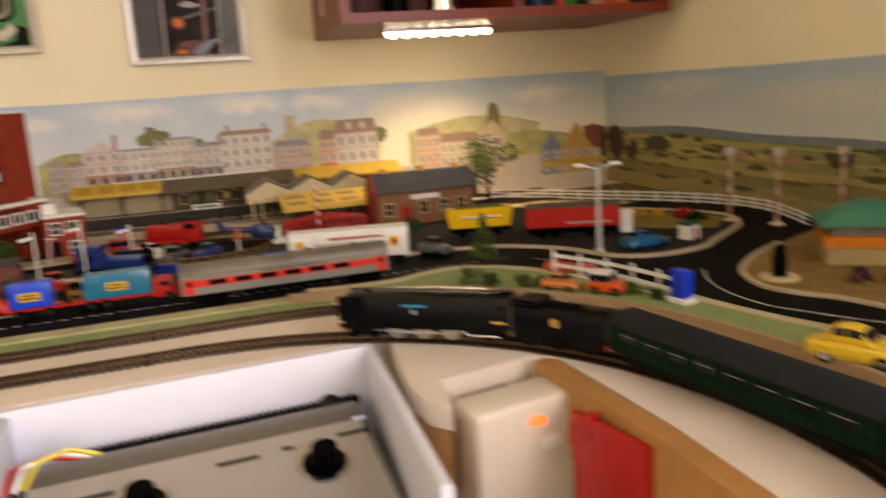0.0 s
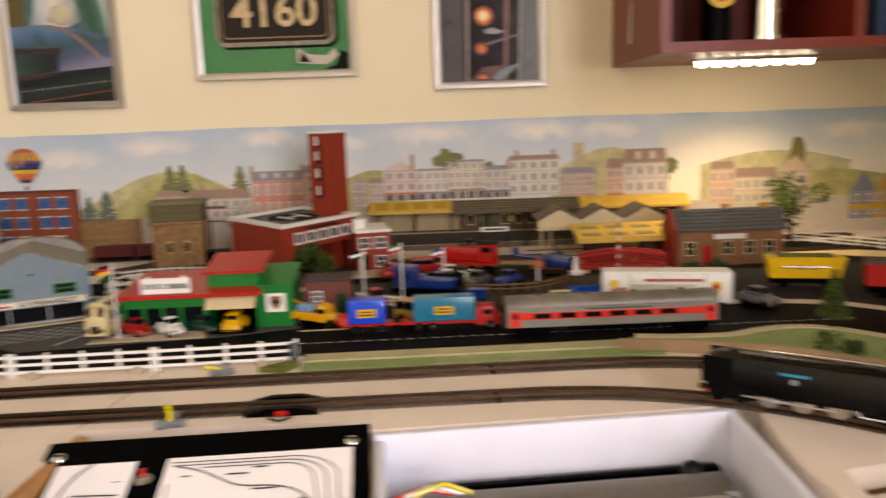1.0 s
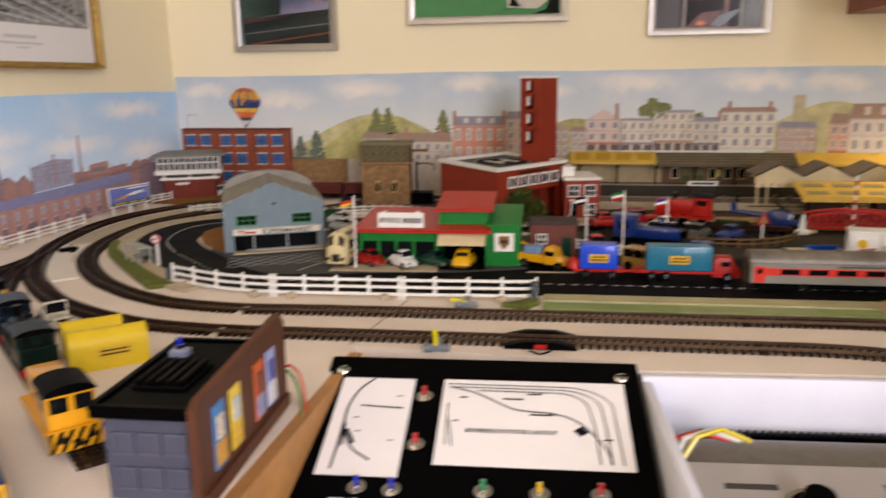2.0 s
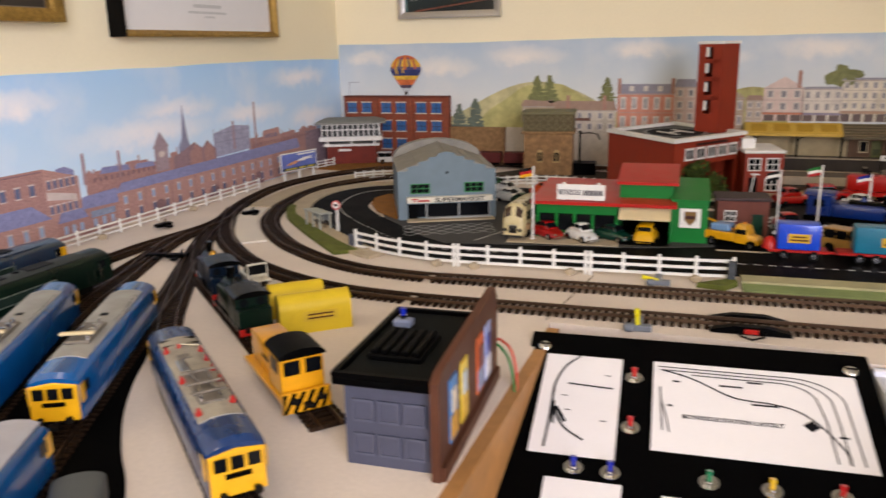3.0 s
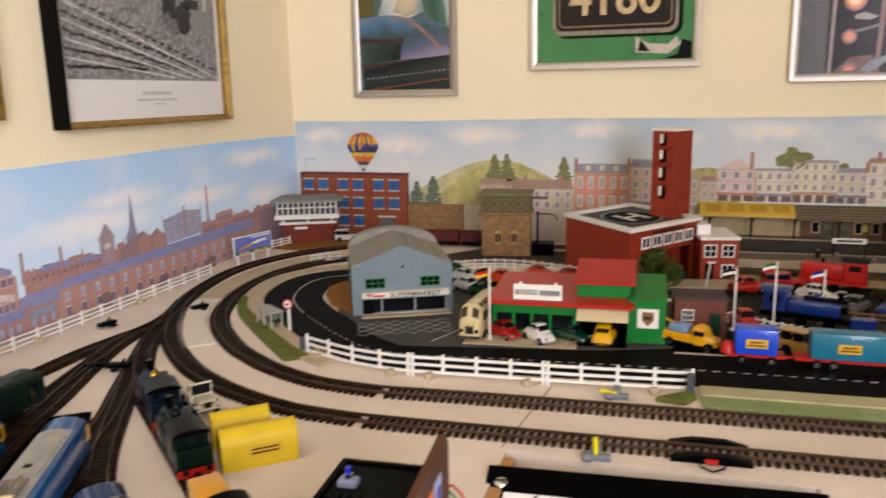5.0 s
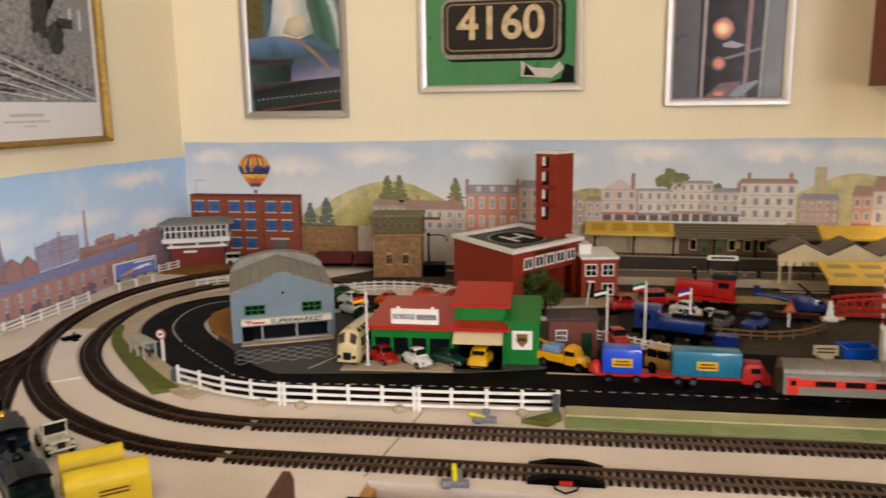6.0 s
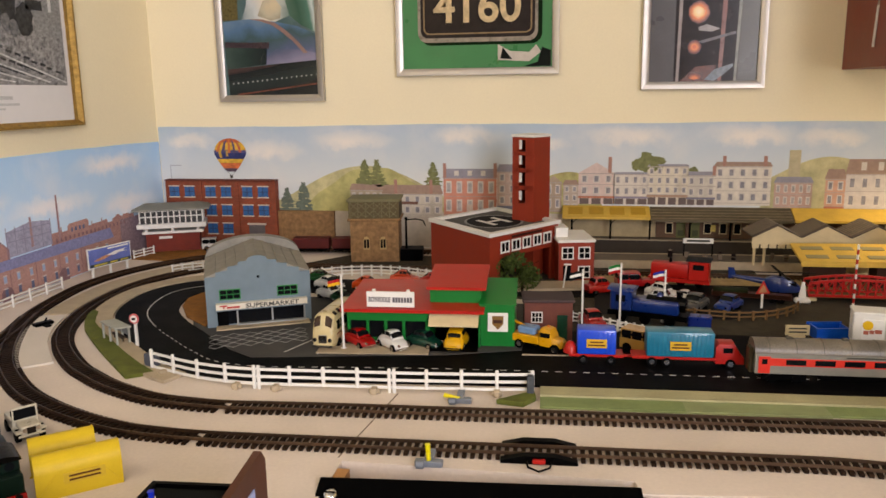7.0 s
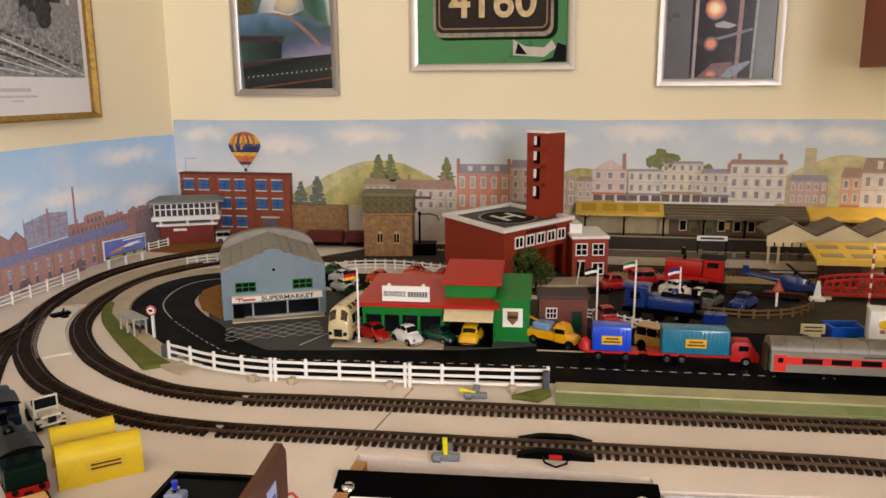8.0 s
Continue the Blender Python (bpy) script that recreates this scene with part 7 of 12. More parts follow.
st = thing("station_building", 0.318, 1.447, T + 0.0, 1, "brick station building with dark slate roof and chimneys", "building")
SBR = brick_mat("station_brick", (0.34, 0.17, 0.08), (0.42, 0.22, 0.11), (0.30, 0.21, 0.14), 0.006)
part("wall_body", box(fresh(), 0, 0.19, 0, 0.06, 0, 0.068), SBR, st)
part("roof", prism(fresh(), [(-0.008, 0.066), (0.068, 0.066), (0.034, 0.102), (0.026, 0.102)], "x", -0.004, 0.194), paint("slate_dark", (0.13, 0.135, 0.15), 0.6, var=0.25, scale=80), st)
for i in range(6):
    part("slate_course", box(fresh(), -0.0045, 0.1945, -0.0028, 0.0028, 0.0, 0.0006, pose(0, -0.0055 + i * 0.0055, 0.0694 + i * 0.0058, 46.6, 0, 0)), paint("slate_edge", (0.10, 0.105, 0.12), 0.6, var=0.3, scale=120), st)
part("gable_end", prism(fresh(), [(-0.004, 0.0), (0.064, 0.0), (0.064, 0.072), (0.032, 0.104), (0.028, 0.104), (-0.004, 0.072)], "x", -0.009, -0.0045), paint("gable_red", (0.38, 0.07, 0.04), 0.6, var=0.2, scale=60), st)
for x in (0.02, 0.095, 0.165):
    part("chimney", box(fresh(), x - 0.006, x + 0.006, 0.024, 0.036, 0.098, 0.110), paint("chimney_orange", (0.55, 0.36, 0.14), 0.7, var=0.2), st)
part("name_board", box(fresh(), 0.065, 0.122, -0.002, 0.0, 0.050, 0.059), WHITE, st)
part("door", box(fresh(), 0.045, 0.062, -0.001, 0.001, 0.0, 0.038), RED, st)
for x in (0.022, 0.09, 0.13, 0.165):
    window(st, x, 0.034, 0.016, 0.022, -0.0002, CREAM, GLASSDARK, (2, 2))
# far platform against the backscene
fp = thing("far_platform_shed", -0.262, 1.757, T, 0, "yellow and grey awning of the far platform", "canopy")
part("awning", loft(fresh(), [[(0, -0.012, 0.078), (0.18, -0.012, 0.078), (0.18, -0.012, 0.083), (0, -0.012, 0.083)], [(0, 0.03, 0.098), (0.18, 0.03, 0.098), (0.18, 0.03, 0.101), (0, 0.03, 0.101)]]), AWNING, fp)
for i in range(4):
    part("awning_panel", loft(fresh(), [[(0.012 + i * 0.043, y, 0.0836 + (y + 0.012) * 0.45), (0.042 + i * 0.043, y, 0.0836 + (y + 0.012) * 0.45), (0.042 + i * 0.043, y, 0.0846 + (y + 0.012) * 0.45), (0.012 + i * 0.043, y, 0.0846 + (y + 0.012) * 0.45)] for y in (-0.004, 0.020)]), paint("ochre_panel", (0.55, 0.38, 0.06), 0.5), fp)
part("roof", loft(fresh(), [[(0.181, -0.012, 0.074), (0.46, -0.012, 0.074), (0.46, -0.012, 0.079), (0.181, -0.012, 0.079)], [(0.181, 0.03, 0.097), (0.46, 0.03, 0.097), (0.46, 0.03, 0.1), (0.181, 0.03, 0.1)]]), paint("olive_roof", (0.20, 0.17, 0.11), 0.6, var=0.2), fp)
for i in range(5):
    part("roof_batten", box(fresh(), 0.182, 0.459, -0.0004, 0.0004, 0.0, 0.0009, pose(0, -0.008 + i * 0.009, 0.0791 + (0.004 + i * 0.009) * 0.5, 27, 0, 0)), ZBAT, fp)
part("roof", loft(fresh(), [[(0.461, -0.012, 0.076), (0.70, -0.012, 0.076), (0.70, -0.012, 0.081), (0.461, -0.012, 0.081)], [(0.461, 0.03, 0.096), (0.70, 0.03, 0.096), (0.70, 0.03, 0.1), (0.461, 0.03, 0.1)]]), AWNING, fp)
part("back_wall", box(fresh(), 0.0, 0.194, 0.026, 0.0315, 0.0355, 0.092), paint("shed_wall_cream", (0.50, 0.43, 0.29), 0.8, var=0.15), fp, "cream rear wall")
part("back_wall", box(fresh(), 0.195, 0.70, 0.024, 0.0315, 0.0355, 0.092), brick_mat("platform_brick", (0.20, 0.12, 0.07), (0.25, 0.15, 0.09), (0.20, 0.15, 0.11), 0.005), fp, "brown brick station range")
for x, tone in ((0.236, "door_olive"), (0.265, "door_olive"), (0.395, "door_olive"), (0.52, "door_olive"), (0.60, "door_olive")):
    d = part("door", box(fresh(), x, x + 0.018, 0.0225, 0.0245, 0.0355, 0.068), paint("door_olive", (0.20, 0.21, 0.09), 0.6), fp)
    part("door_panel", box(fresh(), x + 0.003, x + 0.015, 0.0217, 0.0227, 0.040, 0.052), paint("door_dark", (0.12, 0.13, 0.06), 0.6), d)
for x in (0.214, 0.291, 0.322, 0.350, 0.43, 0.47, 0.56, 0.64):
    wf = part("window", box(fresh(), x, x + 0.0155, 0.0222, 0.0245, 0.0445, 0.068), CREAM, fp)
    part("pane", box(fresh(), x + 0.0018, x + 0.0137, 0.0215, 0.0225, 0.0465, 0.066), GLASSDARK, wf)
for x in (0.305, 0.375, 0.50):
    part("poster", box(fresh(), x, x + 0.010, 0.0215, 0.0242, 0.050, 0.064), paint("platform_poster", (0.60, 0.50, 0.18), 0.5, var=0.4, scale=300), fp)
for i in range(9):
    part("post", cyl(fresh(), (0.02 + i * 0.08, -0.002, 0.0355), (0.02 + i * 0.08, -0.002, 0.079), 0.002, None, 8), BLACK, fp)
    part("bracket", tube(fresh(), [(0.02 + i * 0.08, -0.002, 0.066), (0.026 + i * 0.08, -0.002, 0.074), (0.034 + i * 0.08, -0.002, 0.0785)], 0.0009), BLACK, fp)
fd = thing("far_platform", 0, 0, T, 0, "grey far platform with a pale edge under the awning", "platform", kind="structure")
part("deck", box(fresh(), -0.30, 0.62, 1.7560, 1.7885, 0.0003, 0.0345), PLAT, fd)
part("face", box(fresh(), -0.30, 0.62, 1.7535, 1.7560, 0.0003, 0.0330), mat("platform_face", (0.10, 0.085, 0.07), 0.8, var=0.25, scale=50), fd, "dark platform face")
part("edge", box(fresh(), -0.30, 0.62, 1.7520, 1.7600, 0.0331, 0.0355), paint("platform_edge", (0.42, 0.37, 0.29), 0.7, var=0.15), fd)
nb = thing("station_name_board", 0.006, 1.688, T + 0.016, 1, "white station name board on two black posts", "sign")
part("board", box(fresh(), -0.029, 0.029, -0.001, 0.001, 0.026, 0.036), WHITE, nb)
part("lettering_bar", box(fresh(), -0.022, 0.022, -0.0016, -0.0008, 0.029, 0.033), paint("sign_ink", (0.1, 0.1, 0.08)), nb)
for x in (-0.027, 0.027):
    part("post", box(fresh(), x - 0.0012, x + 0.0012, -0.0008, 0.0008, 0, 0.037), BLACK, nb)

# ---------------------------------------------------------------- road vehicles
SIDE_BROWN = mat("dark_trim", (0.06, 0.05, 0.04), 0.6, var=0.2)
TYRE = mat("tyre_rubber", (0.015, 0.015, 0.015), 0.7, var=0.2)


def wheels(parent, xs, half, r, w=0.004, hub=CHROME):
    for x in xs:
        for s in (1, -1):
            tyre = part("wheel", cyl(fresh(), (x, s * (half - w), r), (x, s * half, r), r, None, 14), TYRE, parent)
            part("hub", cyl(fresh(), (x, s * (half - 0.0004), r), (x, s * (half + 0.0006), r), r * 0.55, None, 10), hub, tyre)


def hull(sections):
    """Skin through (x, half width, z low, z high, top half width): a moulded car body."""
    rings = []
    for x, w, z0, z1, wt in sections:
        zm = z0 + (z1 - z0) * 0.55
        rings.append([(x, -w * 0.94, z0), (x, -w, zm), (x, -wt, z1), (x, -wt * 0.5, z1 + (z1 - z0) * 0.06), (x, wt * 0.5, z1 + (z1 - z0) * 0.06), (x, wt, z1), (x, w, zm), (x, w * 0.94, z0)])
    return loft(fresh(), rings)


def curvy_rings(sections):
    """Rings of a rounded diecast shell: the sections run smoothly into one another."""
    v = [sections[0]] + list(sections) + [sections[-1]]
    rings = []
    for i in range(1, len(v) - 2):
        n = 4
        for k in range(n + (i == len(v) - 3)):
            s = k / n
            x, w, z0, z1, wt = (0.5 * (2 * b + (c - a) * s + (2 * a - 5 * b + 4 * c - d) * s * s + (3 * b - a - 3 * c + d) * s**3) for a, b, c, d in zip(*v[i - 1:i + 3]))
            h = z1 - z0
            side = [(w * 0.90, z0), (w * 0.99, z0 + 0.2 * h), (w, z0 + 0.48 * h), (w * 0.70 + wt * 0.30, z0 + 0.76 * h), (w * 0.25 + wt * 0.75, z0 + 0.93 * h), (wt * 0.72, z1 + 0.03 * h), (wt * 0.3, z1 + 0.06 * h)]
            rings.append([(x, -a, b) for a, b in side] + [(x, a, b) for a, b in reversed(side)])
    return rings


def curvy(sections):
    return loft(fresh(), curvy_rings(sections))


def pane_on(sections, x0, x1, i0, i1, out=0.0005):
    """A window set on a rounded shell: its stretch x0 to x1, ring points i0 to i1, with a little thickness."""
    rings = curvy_rings(sections)

    def at(x):
        for a, b in zip(rings, rings[1:]):
            if a[0][0] <= x <= b[0][0] and b[0][0] > a[0][0]:
                f = (x - a[0][0]) / (b[0][0] - a[0][0])
                return [Vector(p).lerp(Vector(q), f) for p, q in zip(a, b)]
        return [Vector(p) for p in (rings[0] if x < rings[0][0][0] else rings[-1])]
    mid = Vector(((x0 + x1) / 2, 0, rings[0][0][2]))
    cols = []
    for k in range(5):
        row = at(x0 + (x1 - x0) * k / 4)[i0:i1 + 1]
        proud = [q + (q - mid).normalized() * out for q in row]
        cols.append([q - (q - mid).normalized() * out for q in row] + proud[::-1])
    return loft(fresh(), cols)


def car(name, x, y, rz, L, W, H, body, label, style="saloon", z=T + 0.003, group="toy cars", glass=GLASSDARK, roof=None):
    t = thing(name, x, y, z, rz, label, "car", group)
    h = W / 2
    b = 0.16 * H
    waist = H * (0.60 if style != "sports" else 0.64)
    if style == "beetle":
        secs = [(-L / 2, h * 0.55, b, b + 0.2 * H, h * 0.4), (-L * 0.42, h * 0.9, b, waist * 0.9, h * 0.55), (-L * 0.29, h * 0.97, b, waist * 1.16, h * 0.6), (-L * 0.17, h, b, waist * 1.04, h * 0.76), (L * 0.2, h, b, waist, h * 0.75), (L * 0.4, h * 0.9, b, waist * 0.82, h * 0.55), (L / 2, h * 0.6, b, b + 0.2 * H, h * 0.4)]
        cab = [(-L * 0.36, h * 0.6, waist * 0.8, waist * 0.95, h * 0.4), (-L * 0.22, h * 0.78, waist * 0.95, H * 0.9, h * 0.6), (-L * 0.02, h * 0.8, waist, H, h * 0.62), (L * 0.12, h * 0.8, waist, H * 0.96, h * 0.6), (L * 0.24, h * 0.76, waist * 0.97, waist * 1.04, h * 0.6)]
    elif style == "sports":
        secs = [(-L / 2, h * 0.8, b, waist * 0.9, h * 0.6), (-L * 0.4, h, b, waist, h * 0.8), (0, h, b, waist, h * 0.85), (L * 0.3, h, b, waist * 0.86, h * 0.8), (L / 2, h * 0.75, b, b + 0.22 * H, h * 0.55)]
        cab = [(-L * 0.42, h * 0.7, waist * 0.97, waist * 1.02, h * 0.6), (-L * 0.18, h * 0.75, waist, H, h * 0.55), (L * 0.02, h * 0.75, waist, H * 0.98, h * 0.55), (L * 0.2, h * 0.78, waist * 0.9, waist * 0.98, h * 0.65)]
    elif style == "jeep":
        secs = [(-L / 2, h, b, waist, h), (-L * 0.1, h, b, waist, h), (L * 0.15, h, b, waist, h * 0.95), (L * 0.17, h, b, waist * 0.92, h * 0.75), (L / 2, h * 0.96, b, waist * 0.88, h * 0.72)]
        cab = [(-L * 0.48, h * 0.92, waist, H, h * 0.85), (L * 0.1, h * 0.92, waist, H, h * 0.85), (L * 0.15, h * 0.92, waist, waist * 1.02, h * 0.85)]
    else:
        secs = [(-L / 2, h * 0.9, b, waist * 0.86, h * 0.72), (-L * 0.45, h, b, waist, h * 0.85), (L * 0.2, h, b, waist, h * 0.85), (L * 0.44, h * 0.97, b, waist * 0.9, h * 0.78), (L / 2, h * 0.85, b, b + 0.3 * H, h * 0.65)]
        cab = [(-L * 0.36, h * 0.82, waist, waist * 1.02, h * 0.74), (-L * 0.24, h * 0.82, waist, H, h * 0.66), (L * 0.06, h * 0.82, waist, H, h * 0.66), (L * 0.2, h * 0.82, waist, waist * 1.02, h * 0.74)]
    if style == "jeep":
        part("body", hull(secs), body, t)
        part("cabin_glass", hull(cab), glass, t)
        top = [q for q in cab if q[3] > H * 0.93]
        x0, x1, wt = top[0][0] - L * 0.015, top[-1][0] + L * 0.02, top[0][4] * 1.06
        part("roof", rbox(fresh(), x0, x1, -wt, wt, H * 0.965, H * 1.03, H * 0.02, 1), roof or body, t)
        for s in (1, -1):
            for xa in (x0 + L * 0.02, (x0 + x1) / 2, x1 - L * 0.02):
                part("door_pillar", box(fresh(), xa - L * 0.012, xa + L * 0.012, min(s * wt, s * h * 0.84), max(s * wt, s * h * 0.84), waist * 0.98, H), roof or body, t)
    else:
        part("body", curvy(secs), body, t)
        cabin = part("cabin", curvy(cab), roof or body, t)
        top = [q[0] for q in cab if q[3] > H * 0.88]
        xr, xf = top[0], top[-1]
        part("windscreen", pane_on(cab, xf + (cab[-1][0] - xf) * 0.18, xf + (cab[-1][0] - xf) * 0.82, 4, 9), glass, cabin)
        part("rear_window", pane_on(cab, xr + (cab[0][0] - xr) * 0.70, xr + (cab[0][0] - xr) * 0.20, 4, 9), glass, cabin)
        for i0, i1 in ((2, 4), (9, 11)):
            part("side_window", pane_on(cab, xr + 0.012 * L, (xr + xf) / 2 - 0.012 * L, i0, i1), glass, cabin)
            part("side_window", pane_on(cab, (xr + xf) / 2 + 0.012 * L, xf + 0.03 * L, i0, i1), glass, cabin)
    part("front_bumper", box(fresh(), L / 2 - L * 0.02, L / 2 + L * 0.012, -h * 0.85, h * 0.85, b * 1.2, b * 1.2 + H * 0.07), CHROME, t)
    part("rear_bumper", box(fresh(), -L / 2 - L * 0.012, -L / 2 + L * 0.02, -h * 0.85, h * 0.85, b * 1.2, b * 1.2 + H * 0.07), CHROME, t)
    for s in (1, -1):
        part("headlight", cyl(fresh(), (L * 0.47, s * h * 0.62, waist * 0.68), (L * 0.51, s * h * 0.62, waist * 0.66), H * 0.075, None, 8), CHROME, t)
    wheels(t, (-L * 0.3, L * 0.3), h * 1.0, H * 0.21, W * 0.16)
    return t


def flat(key, rgb, rough=0.3):
    return paint("car_" + key, rgb, rough, var=0.08, scale=90, bump=0.02, coat=0.5)


car("toy_car", -0.523, 1.104, -38, 0.057, 0.0255, 0.023, flat("red", (0.42, 0.012, 0.015)), "red diecast sports car parked before the showroom", "beetle")
car("toy_car", -0.473, 1.096, -42, 0.052, 0.0245, 0.025, flat("white", (0.74, 0.73, 0.70)), "white diecast coupe parked before the showroom", "beetle")
car("toy_car", -0.433, 1.110, -25, 0.054, 0.025, 0.022, flat("dkgreen", (0.012, 0.085, 0.055)), "dark green diecast sports car before the showroom", "beetle")
car("toy_car", -0.388, 1.112, 86, 0.052, 0.029, 0.026, flat("yellow", (0.72, 0.46, 0.01)), "yellow diecast coupe under the showroom canopy", "beetle")
car("toy_car", -0.638, 1.338, -28, 0.055, 0.026, 0.022, flat("rallywhite", (0.72, 0.71, 0.66)), "white rally car behind the supermarket", "sports")
car("toy_car", -0.660, 1.396, -20, 0.055, 0.026, 0.023, flat("rallywhite", (0.72, 0.71, 0.66)), "white and green rally car in the row behind the supermarket", "sports")
car("toy_car", -0.478, 1.440, 4, 0.055, 0.026, 0.024, flat("red2", (0.50, 0.03, 0.02)), "red toy car in the row behind the showroom", "sports")
car("toy_car", -0.692, 1.448, 8, 0.055, 0.026, 0.021, flat("grn2", (0.03, 0.14, 0.04)), "green toy car behind the showroom", "sports")
car("toy_car", -0.608, 1.310, -38, 0.05, 0.025, 0.02, flat("grn3", (0.02, 0.10, 0.04)), "green toy car beside the showroom", "sports")
car("toy_car", -0.590, 1.398, -12, 0.055, 0.026, 0.024, flat("orange", (0.66, 0.13, 0.01)), "orange toy car on show behind the roof sign", "sports", z=T + 0.003)
car("toy_car", -0.535, 1.452, 6, 0.055, 0.026, 0.024, flat("orange2", (0.60, 0.10, 0.02)), "red orange toy car behind the showroom", "sports", z=T + 0.003)
car("toy_car", -0.188, 1.425, 25, 0.055, 0.027, 0.027, flat("red2", (0.50, 0.03, 0.02)), "red toy estate car on the grey hardstanding", "saloon")
car("toy_car", -0.088, 1.405, -35, 0.055, 0.026, 0.024, flat("white", (0.74, 0.73, 0.70)), "white toy saloon car behind the blue engine", "saloon")
car("toy_car", -0.052, 1.388, -28, 0.050, 0.024, 0.018, flat("white", (0.74, 0.73, 0.70)), "low white toy sports car on the hardstanding", "sports")
car("toy_car", -0.205, 1.225, -70, 0.055, 0.026, 0.026, flat("red2", (0.50, 0.03, 0.02)), "red toy car behind the container lorry", "saloon", z=T + 0.002)
car("toy_van", -0.143, 1.128, -30, 0.052, 0.026, 0.030, flat("tanvan", (0.55, 0.36, 0.12)), "tan vintage toy van behind the container lorry", "jeep", z=T + 0.002)
car("toy_car", -0.130, 1.475, 10, 0.065, 0.028, 0.026, flat("red3", (0.48, 0.02, 0.02)), "red toy fire tender near the annex", "jeep")
car("toy_car", -0.093, 1.362, -15, 0.058, 0.027, 0.024, flat("white"  , (0.74, 0.73, 0.70)), "white toy police car with blue stripe", "saloon")
car("toy_car", -0.048, 1.338, -118, 0.060, 0.028, 0.025, flat("grey", (0.15, 0.15, 0.14)), "dark grey toy saloon parked by the turntable fence", "saloon")
car("toy_car", 0.004, 1.345, -125, 0.052, 0.026, 0.023, flat("blue", (0.03, 0.08, 0.28)), "blue toy saloon parked by the turntable fence", "saloon")
jp = thing("toy_jeep", -0.790, 0.786, T, -38, "ivory open toy jeep standing in the locomotive yard", "car", "toy cars")
JV = flat("ivory", (0.70, 0.66, 0.55))
part("tub", rbox(fresh(), -0.027, 0.006, -0.0125, 0.0125, 0.008, 0.0185, 0.0008, 1), JV, jp)
part("bonnet", rbox(fresh(), 0.006, 0.027, -0.0095, 0.0095, 0.008, 0.0175, 0.0012, 1), JV, jp)
for s in (1, -1):
    part("mudguard", rbox(fresh(), 0.008, 0.027, s * 0.0115 - 0.0028, s * 0.0115 + 0.0028, 0.0105, 0.0130, 0.0006, 1), JV, jp)
    part("seat", rbox(fresh(), -0.010, -0.002, s * 0.006 - 0.0042, s * 0.006 + 0.0042, 0.0185, 0.025, 0.001, 1), SIDE_BROWN, jp)
    part("screen_post", box(fresh(), 0.0052, 0.0066, s * 0.0112 - 0.0007, s * 0.0112 + 0.0007, 0.0175, 0.031), JV, jp)
    part("headlight", cyl(fresh(), (0.0268, s * 0.0062, 0.0140), (0.0282, s * 0.0062, 0.0140), 0.0022, None, 10), CHROME, jp)
part("screen_rail", box(fresh(), 0.0050, 0.0068, -0.0119, 0.0119, 0.0300, 0.0318), JV, jp)
part("screen_glass", box(fresh(), 0.0056, 0.0062, -0.0105, 0.0105, 0.0190, 0.0300), GLASSDARK, jp)
part("grille", box(fresh(), 0.0265, 0.0276, -0.0040, 0.0040, 0.0095, 0.0160), SIDE_BROWN, jp)
part("bumper", rbox(fresh(), 0.0275, 0.0295, -0.0125, 0.0125, 0.0075, 0.0098, 0.0005, 1), JV, jp)
wheels(jp, (-0.018, 0.018), 0.0135, 0.0068, 0.0045, SIDE_BROWN)
car("toy_car", 0.345, 1.150, -60, 0.055, 0.026, 0.026, flat("grey2", (0.20, 0.21, 0.22)), "grey toy car beside the white trailer", "saloon")
car("toy_car", 0.458, 0.910, -48, 0.065, 0.026, 0.018, flat("pink", (0.70, 0.16, 0.14)), "long pink open toy car by the white fence", "sports", z=T + 0.0105)
car("toy_caravan", 0.450, 0.795, -50, 0.040, 0.026, 0.024, flat("orange3", (0.70, 0.16, 0.03)), "orange toy caravan with a white roof", "jeep", z=T + 0.0105, roof=WHITE)
car("toy_car", 0.412, 0.838, -50, 0.045, 0.024, 0.018, flat("cream", (0.62, 0.28, 0.10)), "tan orange toy car on the grass by the fence", "saloon", z=T + 0.0105)
car("toy_taxi", 0.518, 0.505, -62, 0.07, 0.030, 0.030, flat("taxiyellow", (0.75, 0.55, 0.06)), "yellow toy taxi with a pale roof on the grass", "saloon", z=T + 0.0105)
car("toy_car", 0.628, 1.018, 10, 0.072, 0.03, 0.026, flat("teal", (0.02, 0.18, 0.34)), "bright blue toy racing car by the lamp", "sports")
car("toy_van", -1.035, 1.715, 20, 0.05, 0.026, 0.026, flat("white", (0.74, 0.73, 0.70)), "white toy van beside the factory wall", "jeep", z=T + 0.002)

